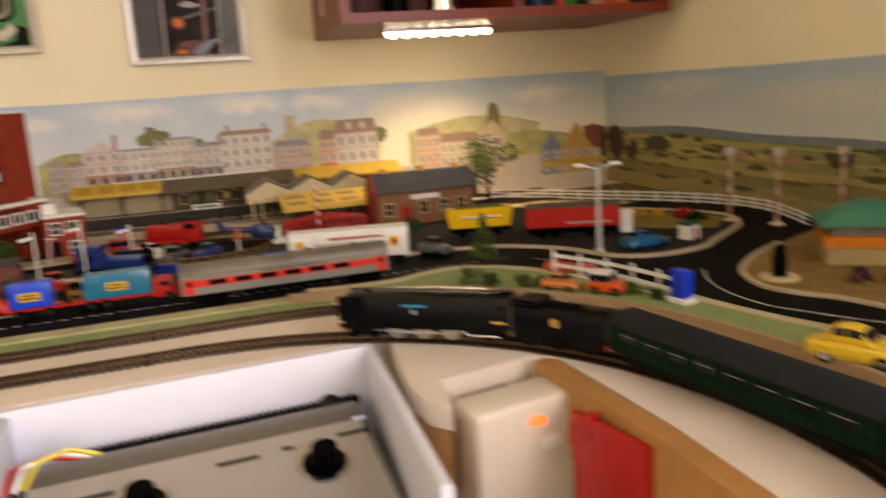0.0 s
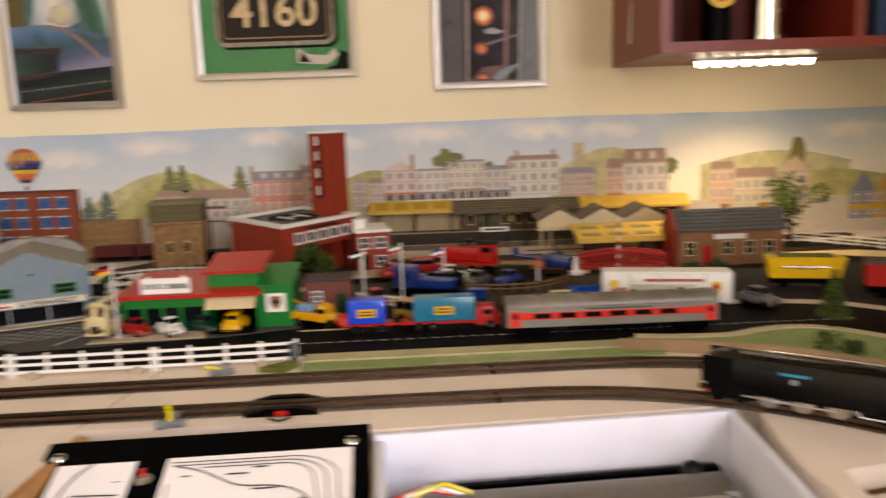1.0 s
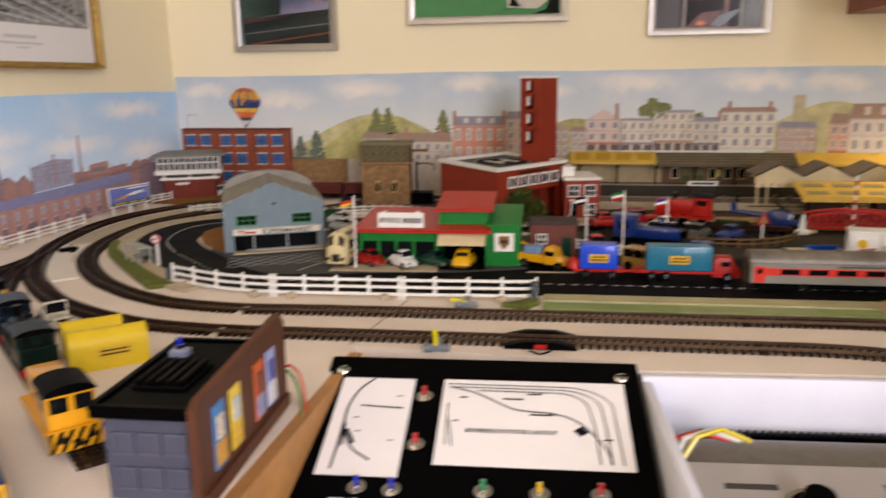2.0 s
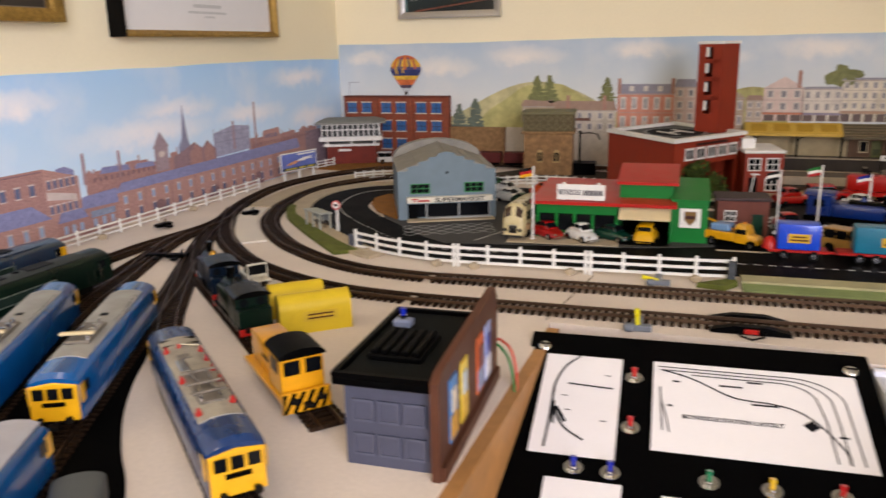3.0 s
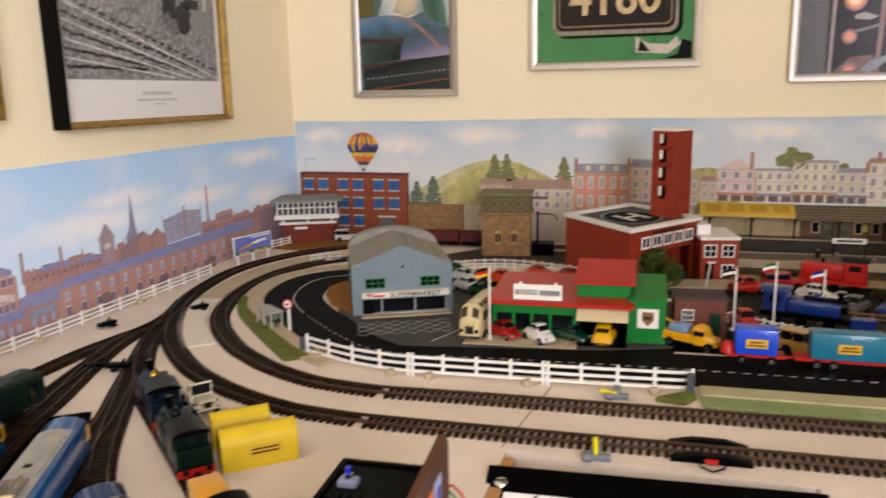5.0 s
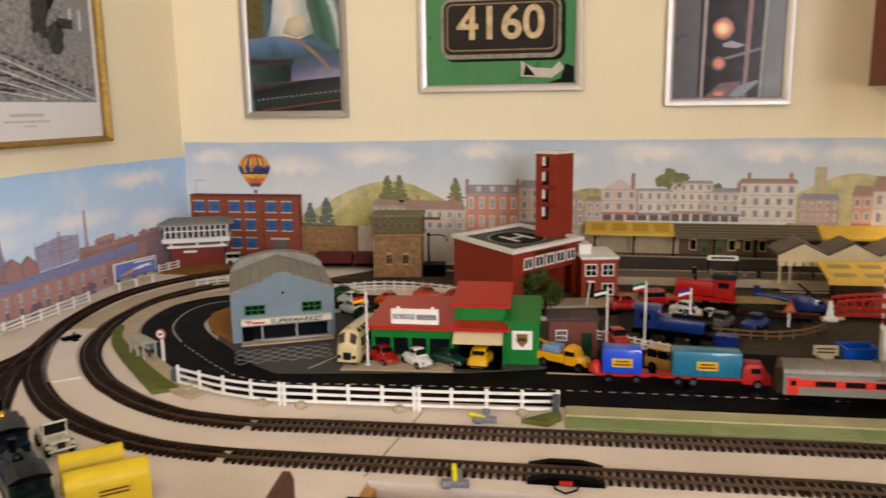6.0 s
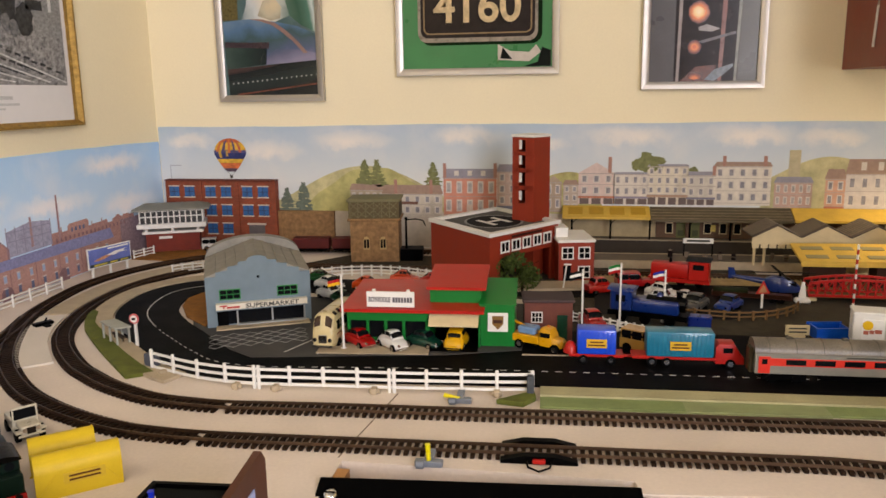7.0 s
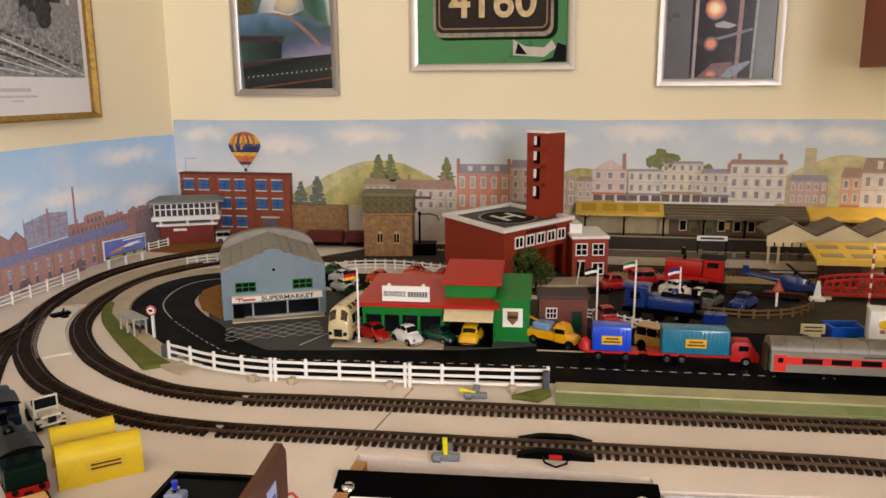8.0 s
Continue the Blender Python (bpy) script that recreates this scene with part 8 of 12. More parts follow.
# cream coach
bus = thing("toy_bus", -0.562, 1.125, T + 0.003, -92, "cream and silver toy motor coach beside the flagpole", "bus")
IVORY = flat("busivory", (0.62, 0.54, 0.33))
bl = 0.105
BUS = [(-bl / 2, 0.0130, 0.006, 0.040, 0.0105), (-bl * 0.45, 0.0160, 0.005, 0.046, 0.0125), (bl * 0.30, 0.0165, 0.005, 0.048, 0.0125), (bl * 0.43, 0.0160, 0.005, 0.045, 0.0118), (bl * 0.485, 0.0145, 0.006, 0.031, 0.0110), (bl * 0.50, 0.0135, 0.007, 0.024, 0.0100)]
shell = part("body", curvy(BUS), IVORY, bus)
for i in range(6):
    for i0, i1 in ((2, 3), (10, 11)):
        part("side_window", pane_on(BUS, -bl * 0.42 + i * 0.0142, -bl * 0.42 + i * 0.0142 + 0.0112, i0, i1), GLASSDARK, shell)
    for i0, i1 in ((4, 5), (8, 9)):
        part("roof_light", pane_on(BUS, -bl * 0.40 + i * 0.0142, -bl * 0.40 + i * 0.0142 + 0.0080, i0, i1), GLASSDARK, shell)
for i0, i1 in ((4, 6), (7, 9)):
    part("windscreen", pane_on(BUS, bl * 0.437, bl * 0.481, i0, i1), paint("bus_screen", (0.10, 0.06, 0.035), 0.15, var=0.4, scale=200), shell)
for s2 in (1, -1):
    part("waist_line", box(fresh(), -bl * 0.42, bl * 0.40, s2 * 0.0166 - 0.0004, s2 * 0.0166 + 0.0004, 0.0200, 0.0212), CHROME, shell)
part("grille", rbox(fresh(), bl * 0.49, bl * 0.515, -0.006, 0.006, 0.010, 0.022, 0.001, 1), CHROME, bus)
for s in (1, -1):
    part("headlight", cyl(fresh(), (bl * 0.48, s * 0.0105, 0.015), (bl * 0.52, s * 0.0105, 0.015), 0.0028, None, 10), CHROME, bus)
part("bumper", box(fresh(), bl * 0.5, bl * 0.53, -0.014, 0.014, 0.005, 0.008), CHROME, bus)
wheels(bus, (-bl * 0.3, bl * 0.3), 0.0165, 0.0062, 0.004)

# yellow breakdown lorry
yl = thing("toy_lorry", -0.276, 1.118, T + 0.003, -25, "yellow toy breakdown lorry with a blue bed", "truck")
YEL2 = flat("lorryyellow", (0.70, 0.42, 0.01))
part("cab", hull([(0.004, 0.011, 0.008, 0.030, 0.009), (0.010, 0.0115, 0.008, 0.032, 0.0095), (0.018, 0.0115, 0.008, 0.030, 0.0095), (0.022, 0.011, 0.008, 0.021, 0.010)]), YEL2, yl)
part("cab_glass", box(fresh(), 0.0055, 0.0195, -0.0118, 0.0118, 0.0205, 0.0265), GLASSDARK, yl)
part("bonnet", hull([(0.020, 0.010, 0.008, 0.020, 0.008), (0.033, 0.009, 0.008, 0.018, 0.006), (0.036, 0.008, 0.009, 0.014, 0.005)]), YEL2, yl)
part("chassis", box(fresh(), -0.036, 0.03, -0.007, 0.007, 0.005, 0.009), BLACK, yl)
part("bed", rbox(fresh(), -0.038, 0.003, -0.012, 0.012, 0.009, 0.020, 0.001, 1), YEL2, yl)
part("crate", rbox(fresh(), -0.03, -0.004, -0.010, 0.010, 0.020, 0.030, 0.002, 1), flat("paleblue", (0.25, 0.38, 0.55)), yl)
part("jib", box(fresh(), -0.030, 0.030, -0.0012, 0.0012, -0.0012, 0.0012, pose(-0.02, 0, 0.028, 0, 15, 0)), YEL2, yl)
part("beacon", dome(fresh(), (0.012, 0, 0.032), 0.0025, 0.003), flat("beacon", (0.75, 0.3, 0.02)), yl)
wheels(yl, (-0.026, 0.026), 0.012, 0.0065, 0.004)

# red lorry and trailer with corrugated containers
CONT_B, CONT_T = flat("containerblue", (0.012, 0.13, 0.68), 0.4), flat("containerteal", (0.015, 0.26, 0.38), 0.4)


def container(parent, x0, x1, material, label):
    c = part("container", rbox(fresh(), x0, x1, -0.014, 0.014, 0.0135, 0.0455, 0.002, 2), material, parent, label)
    n = round((x1 - x0) / 0.0052)
    for i in range(1, n):
        x = x0 + (x1 - x0) * i / n
        part("side_rib", box(fresh(), x - 0.0009, x + 0.0009, -0.0149, -0.0138, 0.016, 0.043), material, c)
    xm = (x0 + x1) / 2
    plate = part("name_plate", box(fresh(), xm - 0.0125, xm + 0.0125, -0.0158, -0.0148, 0.023, 0.034), paint("label_yellow", (0.72, 0.50, 0.06), 0.5), c)
    for z, w in ((0.0305, 0.008), (0.0265, 0.0105)):
        part("lettering_bar", box(fresh(), xm - w, xm + w, -0.0163, -0.0156, z - 0.001, z + 0.001), paint("label_ink", (0.2, 0.10, 0.02), 0.5), plate)


lr = thing("container_lorry", -0.130, 1.082, T + 0.0026, 2, "red toy lorry and trailer carrying blue containers", "truck")
part("trailer_bed", rbox(fresh(), -0.108, -0.040, -0.0125, 0.0125, 0.0095, 0.0133, 0.001, 1), RED, lr)
container(lr, -0.098, -0.050, CONT_B, "bright blue ribbed container with yellow plate")
part("lorry_bed", rbox(fresh(), -0.030, 0.078, -0.0125, 0.0125, 0.0095, 0.0133, 0.001, 1), RED, lr)
container(lr, -0.013, 0.068, CONT_T, "teal blue ribbed container with yellow plate")
part("cab", hull([(0.070, 0.0125, 0.006, 0.027, 0.0115), (0.074, 0.0125, 0.006, 0.031, 0.0112), (0.092, 0.0125, 0.006, 0.031, 0.0108), (0.099, 0.012, 0.006, 0.020, 0.0112), (0.104, 0.0115, 0.006, 0.014, 0.011)]), RED, lr)
part("cab_glass", box(fresh(), 0.079, 0.090, -0.0128, 0.0128, 0.0205, 0.0265), GLASSDARK, lr)
part("drawbar", box(fresh(), -0.042, -0.028, -0.002, 0.002, 0.008, 0.0105), RED, lr)
part("tail_lamp", dome(fresh(), (-0.106, -0.004, 0.013), 0.009, 0.015), RED, lr)
wheels(lr, (-0.090, -0.056, -0.006, 0.012, 0.088), 0.0128, 0.0062, 0.0045)

# silver railway coach parked on the road with red window band
DIRTY = mat("weathered_silver", (0.33, 0.32, 0.28), 0.5, metal=0.3, var=0.15, scale=40)
BAND = flat("orangered", (0.72, 0.055, 0.02), 0.4)


def carriage_ring(x, w, z0, z1, rise, n=8):
    return [(x, -w, z0), (x, -w, z1)] + [(x, -w * math.cos(a), z1 + rise * math.sin(a)) for a in (math.pi * i / n for i in range(1, n))] + [(x, w, z1), (x, w, z0)]


ca = thing("railway_coach", 0.112, 1.052, T + 0.002, 2, "weathered silver toy railway coach with red window band", "coach")
cl = 0.135
part("body", loft(fresh(), [carriage_ring(x, 0.0165, 0.012, 0.036, 0.002) for x in (-cl, cl)]), DIRTY, ca)
part("roof", loft(fresh(), [carriage_ring(x, 0.0170, 0.0362, 0.0375, 0.013) for x in (-cl - 0.001, cl + 0.001)]), mat("coach_roof_grey", (0.25, 0.225, 0.185), 0.36, var=0.45, scale=26), ca)
part("red_band", box(fresh(), -cl + 0.006, cl - 0.006, -0.0172, -0.0162, 0.022, 0.031), BAND, ca)
for i in range(6):
    x = -cl + 0.045 + i * 0.032
    w = part("window", box(fresh(), x - 0.011, x + 0.011, -0.0179, -0.0170, 0.0235, 0.0298), GLASSDARK, ca)
for x in (-cl + 0.010, cl - 0.010):
    part("door", box(fresh(), x - 0.0065, x + 0.0065, -0.0177, -0.0160, 0.013, 0.033), BAND, ca)
    part("door_window", box(fresh(), x - 0.003, x + 0.003, -0.0182, -0.0175, 0.024, 0.030), GLASSDARK, ca)
part("lettering_bar", box(fresh(), -0.035, 0.05, -0.0170, -0.0162, 0.033, 0.0345), paint("sign_ink", (0.1, 0.1, 0.08)), ca)
part("underframe", box(fresh(), -cl * 0.45, cl * 0.45, -0.014, 0.014, 0.005, 0.012), BLACK, ca)
for x in (-cl * 0.75, cl * 0.75):
    part("bogie", rbox(fresh(), x - 0.025, x + 0.025, -0.0145, 0.0145, 0.003, 0.012, 0.001, 1), BLACK, ca)
    for d in (-0.014, 0.014):
        part("wheel", cyl(fresh(), (x + d, -0.0150, 0.0055), (x + d, 0.0150, 0.0055), 0.0055, None, 12), BLACK, ca)
part("end_gangway", rbox(fresh(), -cl - 0.005, -cl, -0.008, 0.008, 0.010, 0.040, 0.001, 1), mat("olive_gangway", (0.09, 0.07, 0.035), 0.5, var=0.3), ca)

for i in range(9):
    part("roof_rib", loft(fresh(), [[(xx, -0.0171 * math.cos(a), 0.0377 + 0.0133 * math.sin(a)) for a in (math.pi * k / 8 for k in range(9))] for xx in (-0.120 + i * 0.030, -0.1192 + i * 0.030)]), paint("roof_rib", (0.17, 0.155, 0.125), 0.5), ca)
for i in range(4):
    part("roof_vent", rbox(fresh(), -0.098 + i * 0.062, -0.091 + i * 0.062, -0.003, 0.003, 0.0495, 0.0525, 0.0008, 1), paint("roof_rib", (0.17, 0.155, 0.125), 0.5), ca)

# white articulated trailer behind the coach
vt = thing("box_trailer", 0.215, 1.165, T + 0.002, -10, "long white toy box trailer with a yellow panel", "truck")
part("body", rbox(fresh(), -0.088, 0.088, -0.017, 0.017, 0.010, 0.052, 0.0015, 2), WHITE, vt)
part("roof_cap", rbox(fresh(), -0.089, 0.089, -0.0175, 0.0175, 0.050, 0.054, 0.001, 1), WHITE, vt)
part("stripe", box(fresh(), -0.03, 0.05, -0.0178, -0.0168, 0.040, 0.044), paint("faded_red", (0.55, 0.22, 0.16), 0.5), vt)
part("side_panel", box(fresh(), -0.05, 0.04, -0.0178, -0.0168, 0.020, 0.036), paint("pale_green_panel", (0.60, 0.62, 0.52), 0.5), vt)
pn = part("yellow_panel", box(fresh(), 0.060, 0.074, -0.0178, -0.0168, 0.024, 0.040), YELLOW, vt)
part("red_dot", cyl(fresh(), (0.067, -0.0180, 0.032), (0.067, -0.0176, 0.032), 0.0045, None, 12), RED, pn)
part("corner_panel", box(fresh(), -0.078, -0.052, -0.0178, -0.0168, 0.018, 0.045), paint("trailer_panel", (0.86, 0.85, 0.82), 0.4), vt)
part("yellow_disc", cyl(fresh(), (-0.0715, -0.0184, 0.037), (-0.0715, -0.0176, 0.037), 0.0062, None, 18), YELLOW, vt)
for u0, u1, z0, z1 in ((-0.076, -0.070, 0.025, 0.030), (-0.069, -0.064, 0.026, 0.031), (-0.063, -0.055, 0.027, 0.032)):
    part("lettering_bar", box(fresh(), u0, u1, -0.0184, -0.0176, z0, z1), paint("faded_red", (0.55, 0.22, 0.16), 0.5), vt)
for x in (-0.089, -0.050, -0.010, 0.030, 0.052, 0.0885):
    part("corner_post", box(fresh(), x - 0.0008, x + 0.0008, -0.0183, -0.0168, 0.011, 0.051), paint("trailer_post", (0.60, 0.58, 0.54), 0.5), vt)
part("chassis", box(fresh(), -0.08, 0.08, -0.010, 0.010, 0.004, 0.010), BLACK, vt)
wheels(vt, (-0.065, -0.050, 0.06), 0.0165, 0.0062, 0.004)
sk = thing("toy_skip", 0.115, 1.225, T + 0.002, 8, "small bright blue open skip on the road", "skip")
bm = fresh()
for a in ((-0.022, -0.020, -0.014, 0.014), (0.020, 0.022, -0.014, 0.014), (-0.020, 0.020, -0.014, -0.012), (-0.020, 0.020, 0.012, 0.014)):
    box(bm, *a, 0.002, 0.016)
box(bm, -0.022, 0.022, -0.014, 0.014, 0, 0.002)
part("tub", bm, flat("skipblue", (0.015, 0.16, 0.62)), sk)
part("rim", box(fresh(), -0.024, 0.024, 0.0135, 0.0155, 0.014, 0.0175), flat("skipblue", (0.015, 0.16, 0.62)), sk)
sg = thing("notice_board", 0.072, 1.215, T + 0.002, 4, "small cream notice board with two dark lines", "sign")
part("board", box(fresh(), -0.016, 0.016, -0.001, 0.001, 0.004, 0.018), CREAM, sg)
for z in (0.0085, 0.0135):
    part("lettering_bar", box(fresh(), -0.012, 0.012, -0.0016, -0.0008, z - 0.001, z + 0.001), paint("sign_ink", (0.1, 0.1, 0.08)), sg)
part("foot", box(fresh(), -0.010, 0.010, -0.004, 0.004, 0, 0.004), CREAM, sg)
bx = thing("toy_skip", -0.052, 1.255, T + 0.002, -5, "small dark blue box beside the engine", "skip")
part("tub", rbox(fresh(), -0.016, 0.016, -0.009, 0.009, 0, 0.013, 0.001, 1), flat("boxblue", (0.02, 0.06, 0.30)), bx)
part("lid", rbox(fresh(), -0.017, 0.017, -0.010, 0.010, 0.013, 0.0155, 0.0008, 1), flat("boxblue", (0.02, 0.06, 0.30)), bx)

# ---------------------------------------------------------------- locomotives and rolling stock
BRBLUE = flat("railblue", (0.014, 0.150, 0.36), 0.20)
BRGREY = mat("loco_roof_grey", (0.42, 0.41, 0.38), 0.5, var=0.2, scale=60)
YEND = flat("warningyellow", (0.78, 0.48, 0.01), 0.4)
DKGREEN = mat("loco_green", (0.012, 0.034, 0.022), 0.3, var=0.2, scale=50)
COACHGREEN = mat("coach_green", (0.014, 0.045, 0.026), 0.4, var=0.2, scale=40)
COACHROOF = mat("coach_roof", (0.055, 0.058, 0.062), 0.55, var=0.15, scale=40)
LOCOBLACK = mat("loco_black", (0.005, 0.005, 0.005), 0.24, var=0.3, scale=60)
SIDEGREY = mat("bogie_grime", (0.03, 0.026, 0.022), 0.6, var=0.3, scale=90)


def at_track(pts, s, L):
    """The pose of a vehicle of length L whose front is s metres along a route (facing along it)."""
    line = spaced(pts, 0.001)
    i, j = min(len(line) - 1, max(0, round(s * 1000))), min(len(line) - 1, max(0, round((s - L) * 1000)))
    a, b = line[i], line[j]
    return (a[0] + b[0]) / 2, (a[1] + b[1]) / 2, math.degrees(math.atan2(a[1] - b[1], a[0] - b[0]))


def bogie(parent, x, half, n, gap, r=0.0058):
    b = part("bogie", rbox(fresh(), x - gap * (n - 1) / 2 - 0.008, x + gap * (n - 1) / 2 + 0.008, -half, half, 0.0065 + 0.002, 0.0065 + 0.0095, 0.001, 1), SIDEGREY, parent)
    for i in range(n):
        xx = x + (i - (n - 1) / 2) * gap
        part("wheelset", cyl(fresh(), (xx, -0.0105, 0.0065 + r), (xx, 0.0105, 0.0065 + r), r, None, 14), SIDEGREY, b)


def buffers(parent, x, s):
    for y in (-0.010, 0.010):
        part("buffer", cyl(fresh(), (x, y, 0.0190), (x + s * 0.005, y, 0.0190), 0.0016, 0.0028, 10), SIDEGREY, parent)
    part("coupling", box(fresh(), min(x, x + s * 0.007), max(x, x + s * 0.007), -0.003, 0.003, 0.013, 0.0155), SIDEGREY, parent)


def box_loco(name, x, y, rz, label, L=0.225, body=BRBLUE, roof=BRGREY, end=YEND, kit="panto", cap=None, w=0.0178, nose=0.004, three=True):
    t = thing(name, x, y, T, rz, label, "locomotive", "locomotives in the yard")
    h = L / 2
    z0, z1, rise = 0.0165, 0.044, 0.0085
    part("body", loft(fresh(), [carriage_ring(-h, w * 0.96, z0, z1 - 0.001, rise * 0.6), carriage_ring(-h + nose, w, z0, z1, rise * 0.9), carriage_ring(h - nose, w, z0, z1, rise * 0.9), carriage_ring(h, w * 0.96, z0, z1 - 0.001, rise * 0.6)]), body, t)
    ins = 0.002 if kit == "plain" else 0.032
    part("roof_panel", loft(fresh(), [[(xx, yy, z1 + rise * 0.9 * math.sqrt(max(0, 1 - (yy / (w * 1.02)) ** 2)) + 0.0007) for yy in (-w * 0.78, -w * 0.4, 0, w * 0.4, w * 0.78)] + [(xx, yy, z1 + 0.001) for yy in (w * 0.7, -w * 0.7)] for xx in (-h + ins, h - ins)]), roof, t)
    for s in (1, -1):
        face = part("cab_front", loft(fresh(), [[(s * (h + 0.0002), -w * 0.93, z0 + 0.001), (s * (h + 0.0002), w * 0.93, z0 + 0.001), (s * (h + 0.0002), w * 0.93, z1 - 0.001), (s * (h + 0.0002), 0, z1 + 0.0015), (s * (h + 0.0002), -w * 0.93, z1 - 0.001)], [(s * (h + 0.003), -w * 0.90, z0 + 0.001), (s * (h + 0.003), w * 0.90, z0 + 0.001), (s * (h + 0.0015), w * 0.90, z1 - 0.002), (s * (h + 0.0015), 0, z1 + 0.0005), (s * (h + 0.0015), -w * 0.90, z1 - 0.002)]]), end, t)
        xs = s * (h + 0.0022)
        for yy in ((-0.0098, 0.0, 0.0098) if three else (-0.008, 0.008)):
            part("windscreen", box(fresh(), min(xs, xs + s * 0.0008), max(xs, xs + s * 0.0008), yy - 0.0037, yy + 0.0037, 0.0335, 0.0415), GLASSDARK, face)
        part("headcode_panel", box(fresh(), min(xs, xs + s * 0.0016), max(xs, xs + s * 0.0016), -0.0075, 0.0075, 0.0285, 0.0312), BLACK, face)
        for yy in (1, -1):
            part("cab_side_window", box(fresh(), s * (h - 0.013) - 0.0042, s * (h - 0.013) + 0.0042, min(yy * w, yy * (w + 0.0006)), max(yy * w, yy * (w + 0.0006)), 0.033, 0.041), GLASSDARK, t)
            part("cab_side_panel", box(fresh(), s * (h - 0.005) - 0.0045, s * (h - 0.005) + 0.0045, min(yy * w * 0.985, yy * (w + 0.0004)), max(yy * w * 0.985, yy * (w + 0.0004)), z0 + 0.012, z1 - 0.002), end, t)
        buffers(t, s * (h + 0.002), s)
        bogie(t, s * h * 0.6, 0.0145, 2, 0.034)
    part("underframe", box(fresh(), -h * 0.35, h * 0.35, -0.0135, 0.0135, 0.010, 0.0165), SIDEGREY, t)
    zr = z1 + rise * 0.9
    if kit == "panto":
        p = part("pantograph_base", rbox(fresh(), h * 0.05 - 0.022 + 0.03, h * 0.05 + 0.022 + 0.03, -0.0095, 0.0095, zr, zr + 0.003, 0.001, 1), mat("panto_grey", (0.30, 0.27, 0.23), 0.5, metal=0.4, var=0.3), t)
        for i in range(4):
            part("insulator", cyl(fresh(), (h * 0.05 + 0.03 - 0.016 + i * 0.0105, 0.006, zr + 0.003), (h * 0.05 + 0.03 - 0.016 + i * 0.0105, 0.006, zr + 0.007), 0.0017, None, 8), STEEL, p)
        for s in (1, -1):
            part("panto_arm", tube(fresh(), [(h * 0.05 + 0.015, s * 0.006, zr + 0.003), (h * 0.05 + 0.045, s * 0.005, zr + 0.006), (h * 0.05 + 0.050, s * 0.004, zr + 0.008)], 0.0008), STEEL, p)
        part("contact_bow", rbox(fresh(), h * 0.05 + 0.046, h * 0.05 + 0.051, -0.013, 0.013, zr + 0.007, zr + 0.0095, 0.001, 1), CREAM, p)
        for i in range(7):
            part("roof_vent", box(fresh(), -h * 0.62 + i * 0.0105, -h * 0.62 + i * 0.0105 + 0.007, 0.0095, 0.0118, zr - 0.0025, zr - 0.0012), BLACK, t)
        part("roof_hatch", box(fresh(), -0.014, -0.008, -0.003, 0.003, zr, zr + 0.001), BLACK, t)
    elif kit == "insulators":
        RI = flat("insulator", (0.50, 0.035, 0.02))
        for xx, yy in ((-0.040, 0.0115), (-0.020, 0.0115), (0.0, 0.0115), (0.020, 0.0115), (0.058, 0.0112), (-0.052, -0.002), (-0.048, -0.0115), (0.012, -0.0115), (0.066, -0.0115)):
            c = part("insulator", cyl(fresh(), (xx, yy, zr - 0.004), (xx, yy, zr + 0.0035), 0.0017, 0.0012, 10), RI, t)
            part("insulator_skirt", cyl(fresh(), (xx, yy, zr - 0.0006), (xx, yy, zr + 0.0006), 0.0023, None, 10), RI, c)
        part("busbar", tube(fresh(), [(-0.052, -0.002, zr + 0.003), (-0.040, 0.0115, zr + 0.0036), (0.0, 0.0115, zr + 0.0038), (0.02, 0.0115, zr + 0.0036), (0.035, 0.004, zr + 0.002)], 0.0006), STEEL, t)
        grime = mat("panto_weathered", (0.34, 0.31, 0.27), 0.4, metal=0.6, var=0.4, scale=150)
        p = part("pantograph_base", rbox(fresh(), 0.004, 0.055, -0.0085, 0.0075, zr - 0.0004, zr + 0.0016, 0.0006, 1), grime, t)
        for s in (1, -1):
            part("panto_arm", tube(fresh(), [(0.006, s * 0.0065, zr + 0.002), (0.028, s * 0.002, zr + 0.0042), (0.048, s * 0.0062, zr + 0.003)], 0.0009), grime, p)
            part("panto_arm", tube(fresh(), [(0.050, s * 0.0065, zr + 0.002), (0.034, s * 0.0045, zr + 0.005), (0.012, s * 0.0055, zr + 0.0055)], 0.0008), STEEL, p)
        for xx in (0.010, 0.031, 0.046):
            part("contact_bow", rbox(fresh(), xx, xx + 0.0028, -0.012, 0.0105, zr + 0.0045, zr + 0.0062, 0.0006, 1), grime, p)
        part("breaker", rbox(fresh(), -0.022, 0.0, -0.0095, -0.003, zr - 0.001, zr + 0.0026, 0.0008, 1), STEEL, t)
        part("breaker", rbox(fresh(), -0.034, -0.026, -0.0075, 0.002, zr - 0.001, zr + 0.0018, 0.0006, 1), grime, t)
        for xx in (-0.072, -0.060):
            part("roof_seam", box(fresh(), xx, xx + 0.0008, -0.0125, 0.0125, zr - 0.0042, zr + 0.0003), SIDEGREY, t)
    elif kit == "diesel":
        for xx in (-h * 0.55, -h * 0.1, h * 0.35):
            part("roof_grille", rbox(fresh(), xx - 0.016, xx + 0.016, -0.008, 0.008, zr - 0.0006, zr + 0.0012, 0.0005, 1), COACHROOF, t)
        part("exhaust", cyl(fresh(), (0.02, 0, zr), (0.02, 0, zr + 0.002), 0.003, None, 12), BLACK, t)
        LINING = paint("grey_lining", (0.30, 0.33, 0.28), 0.5)
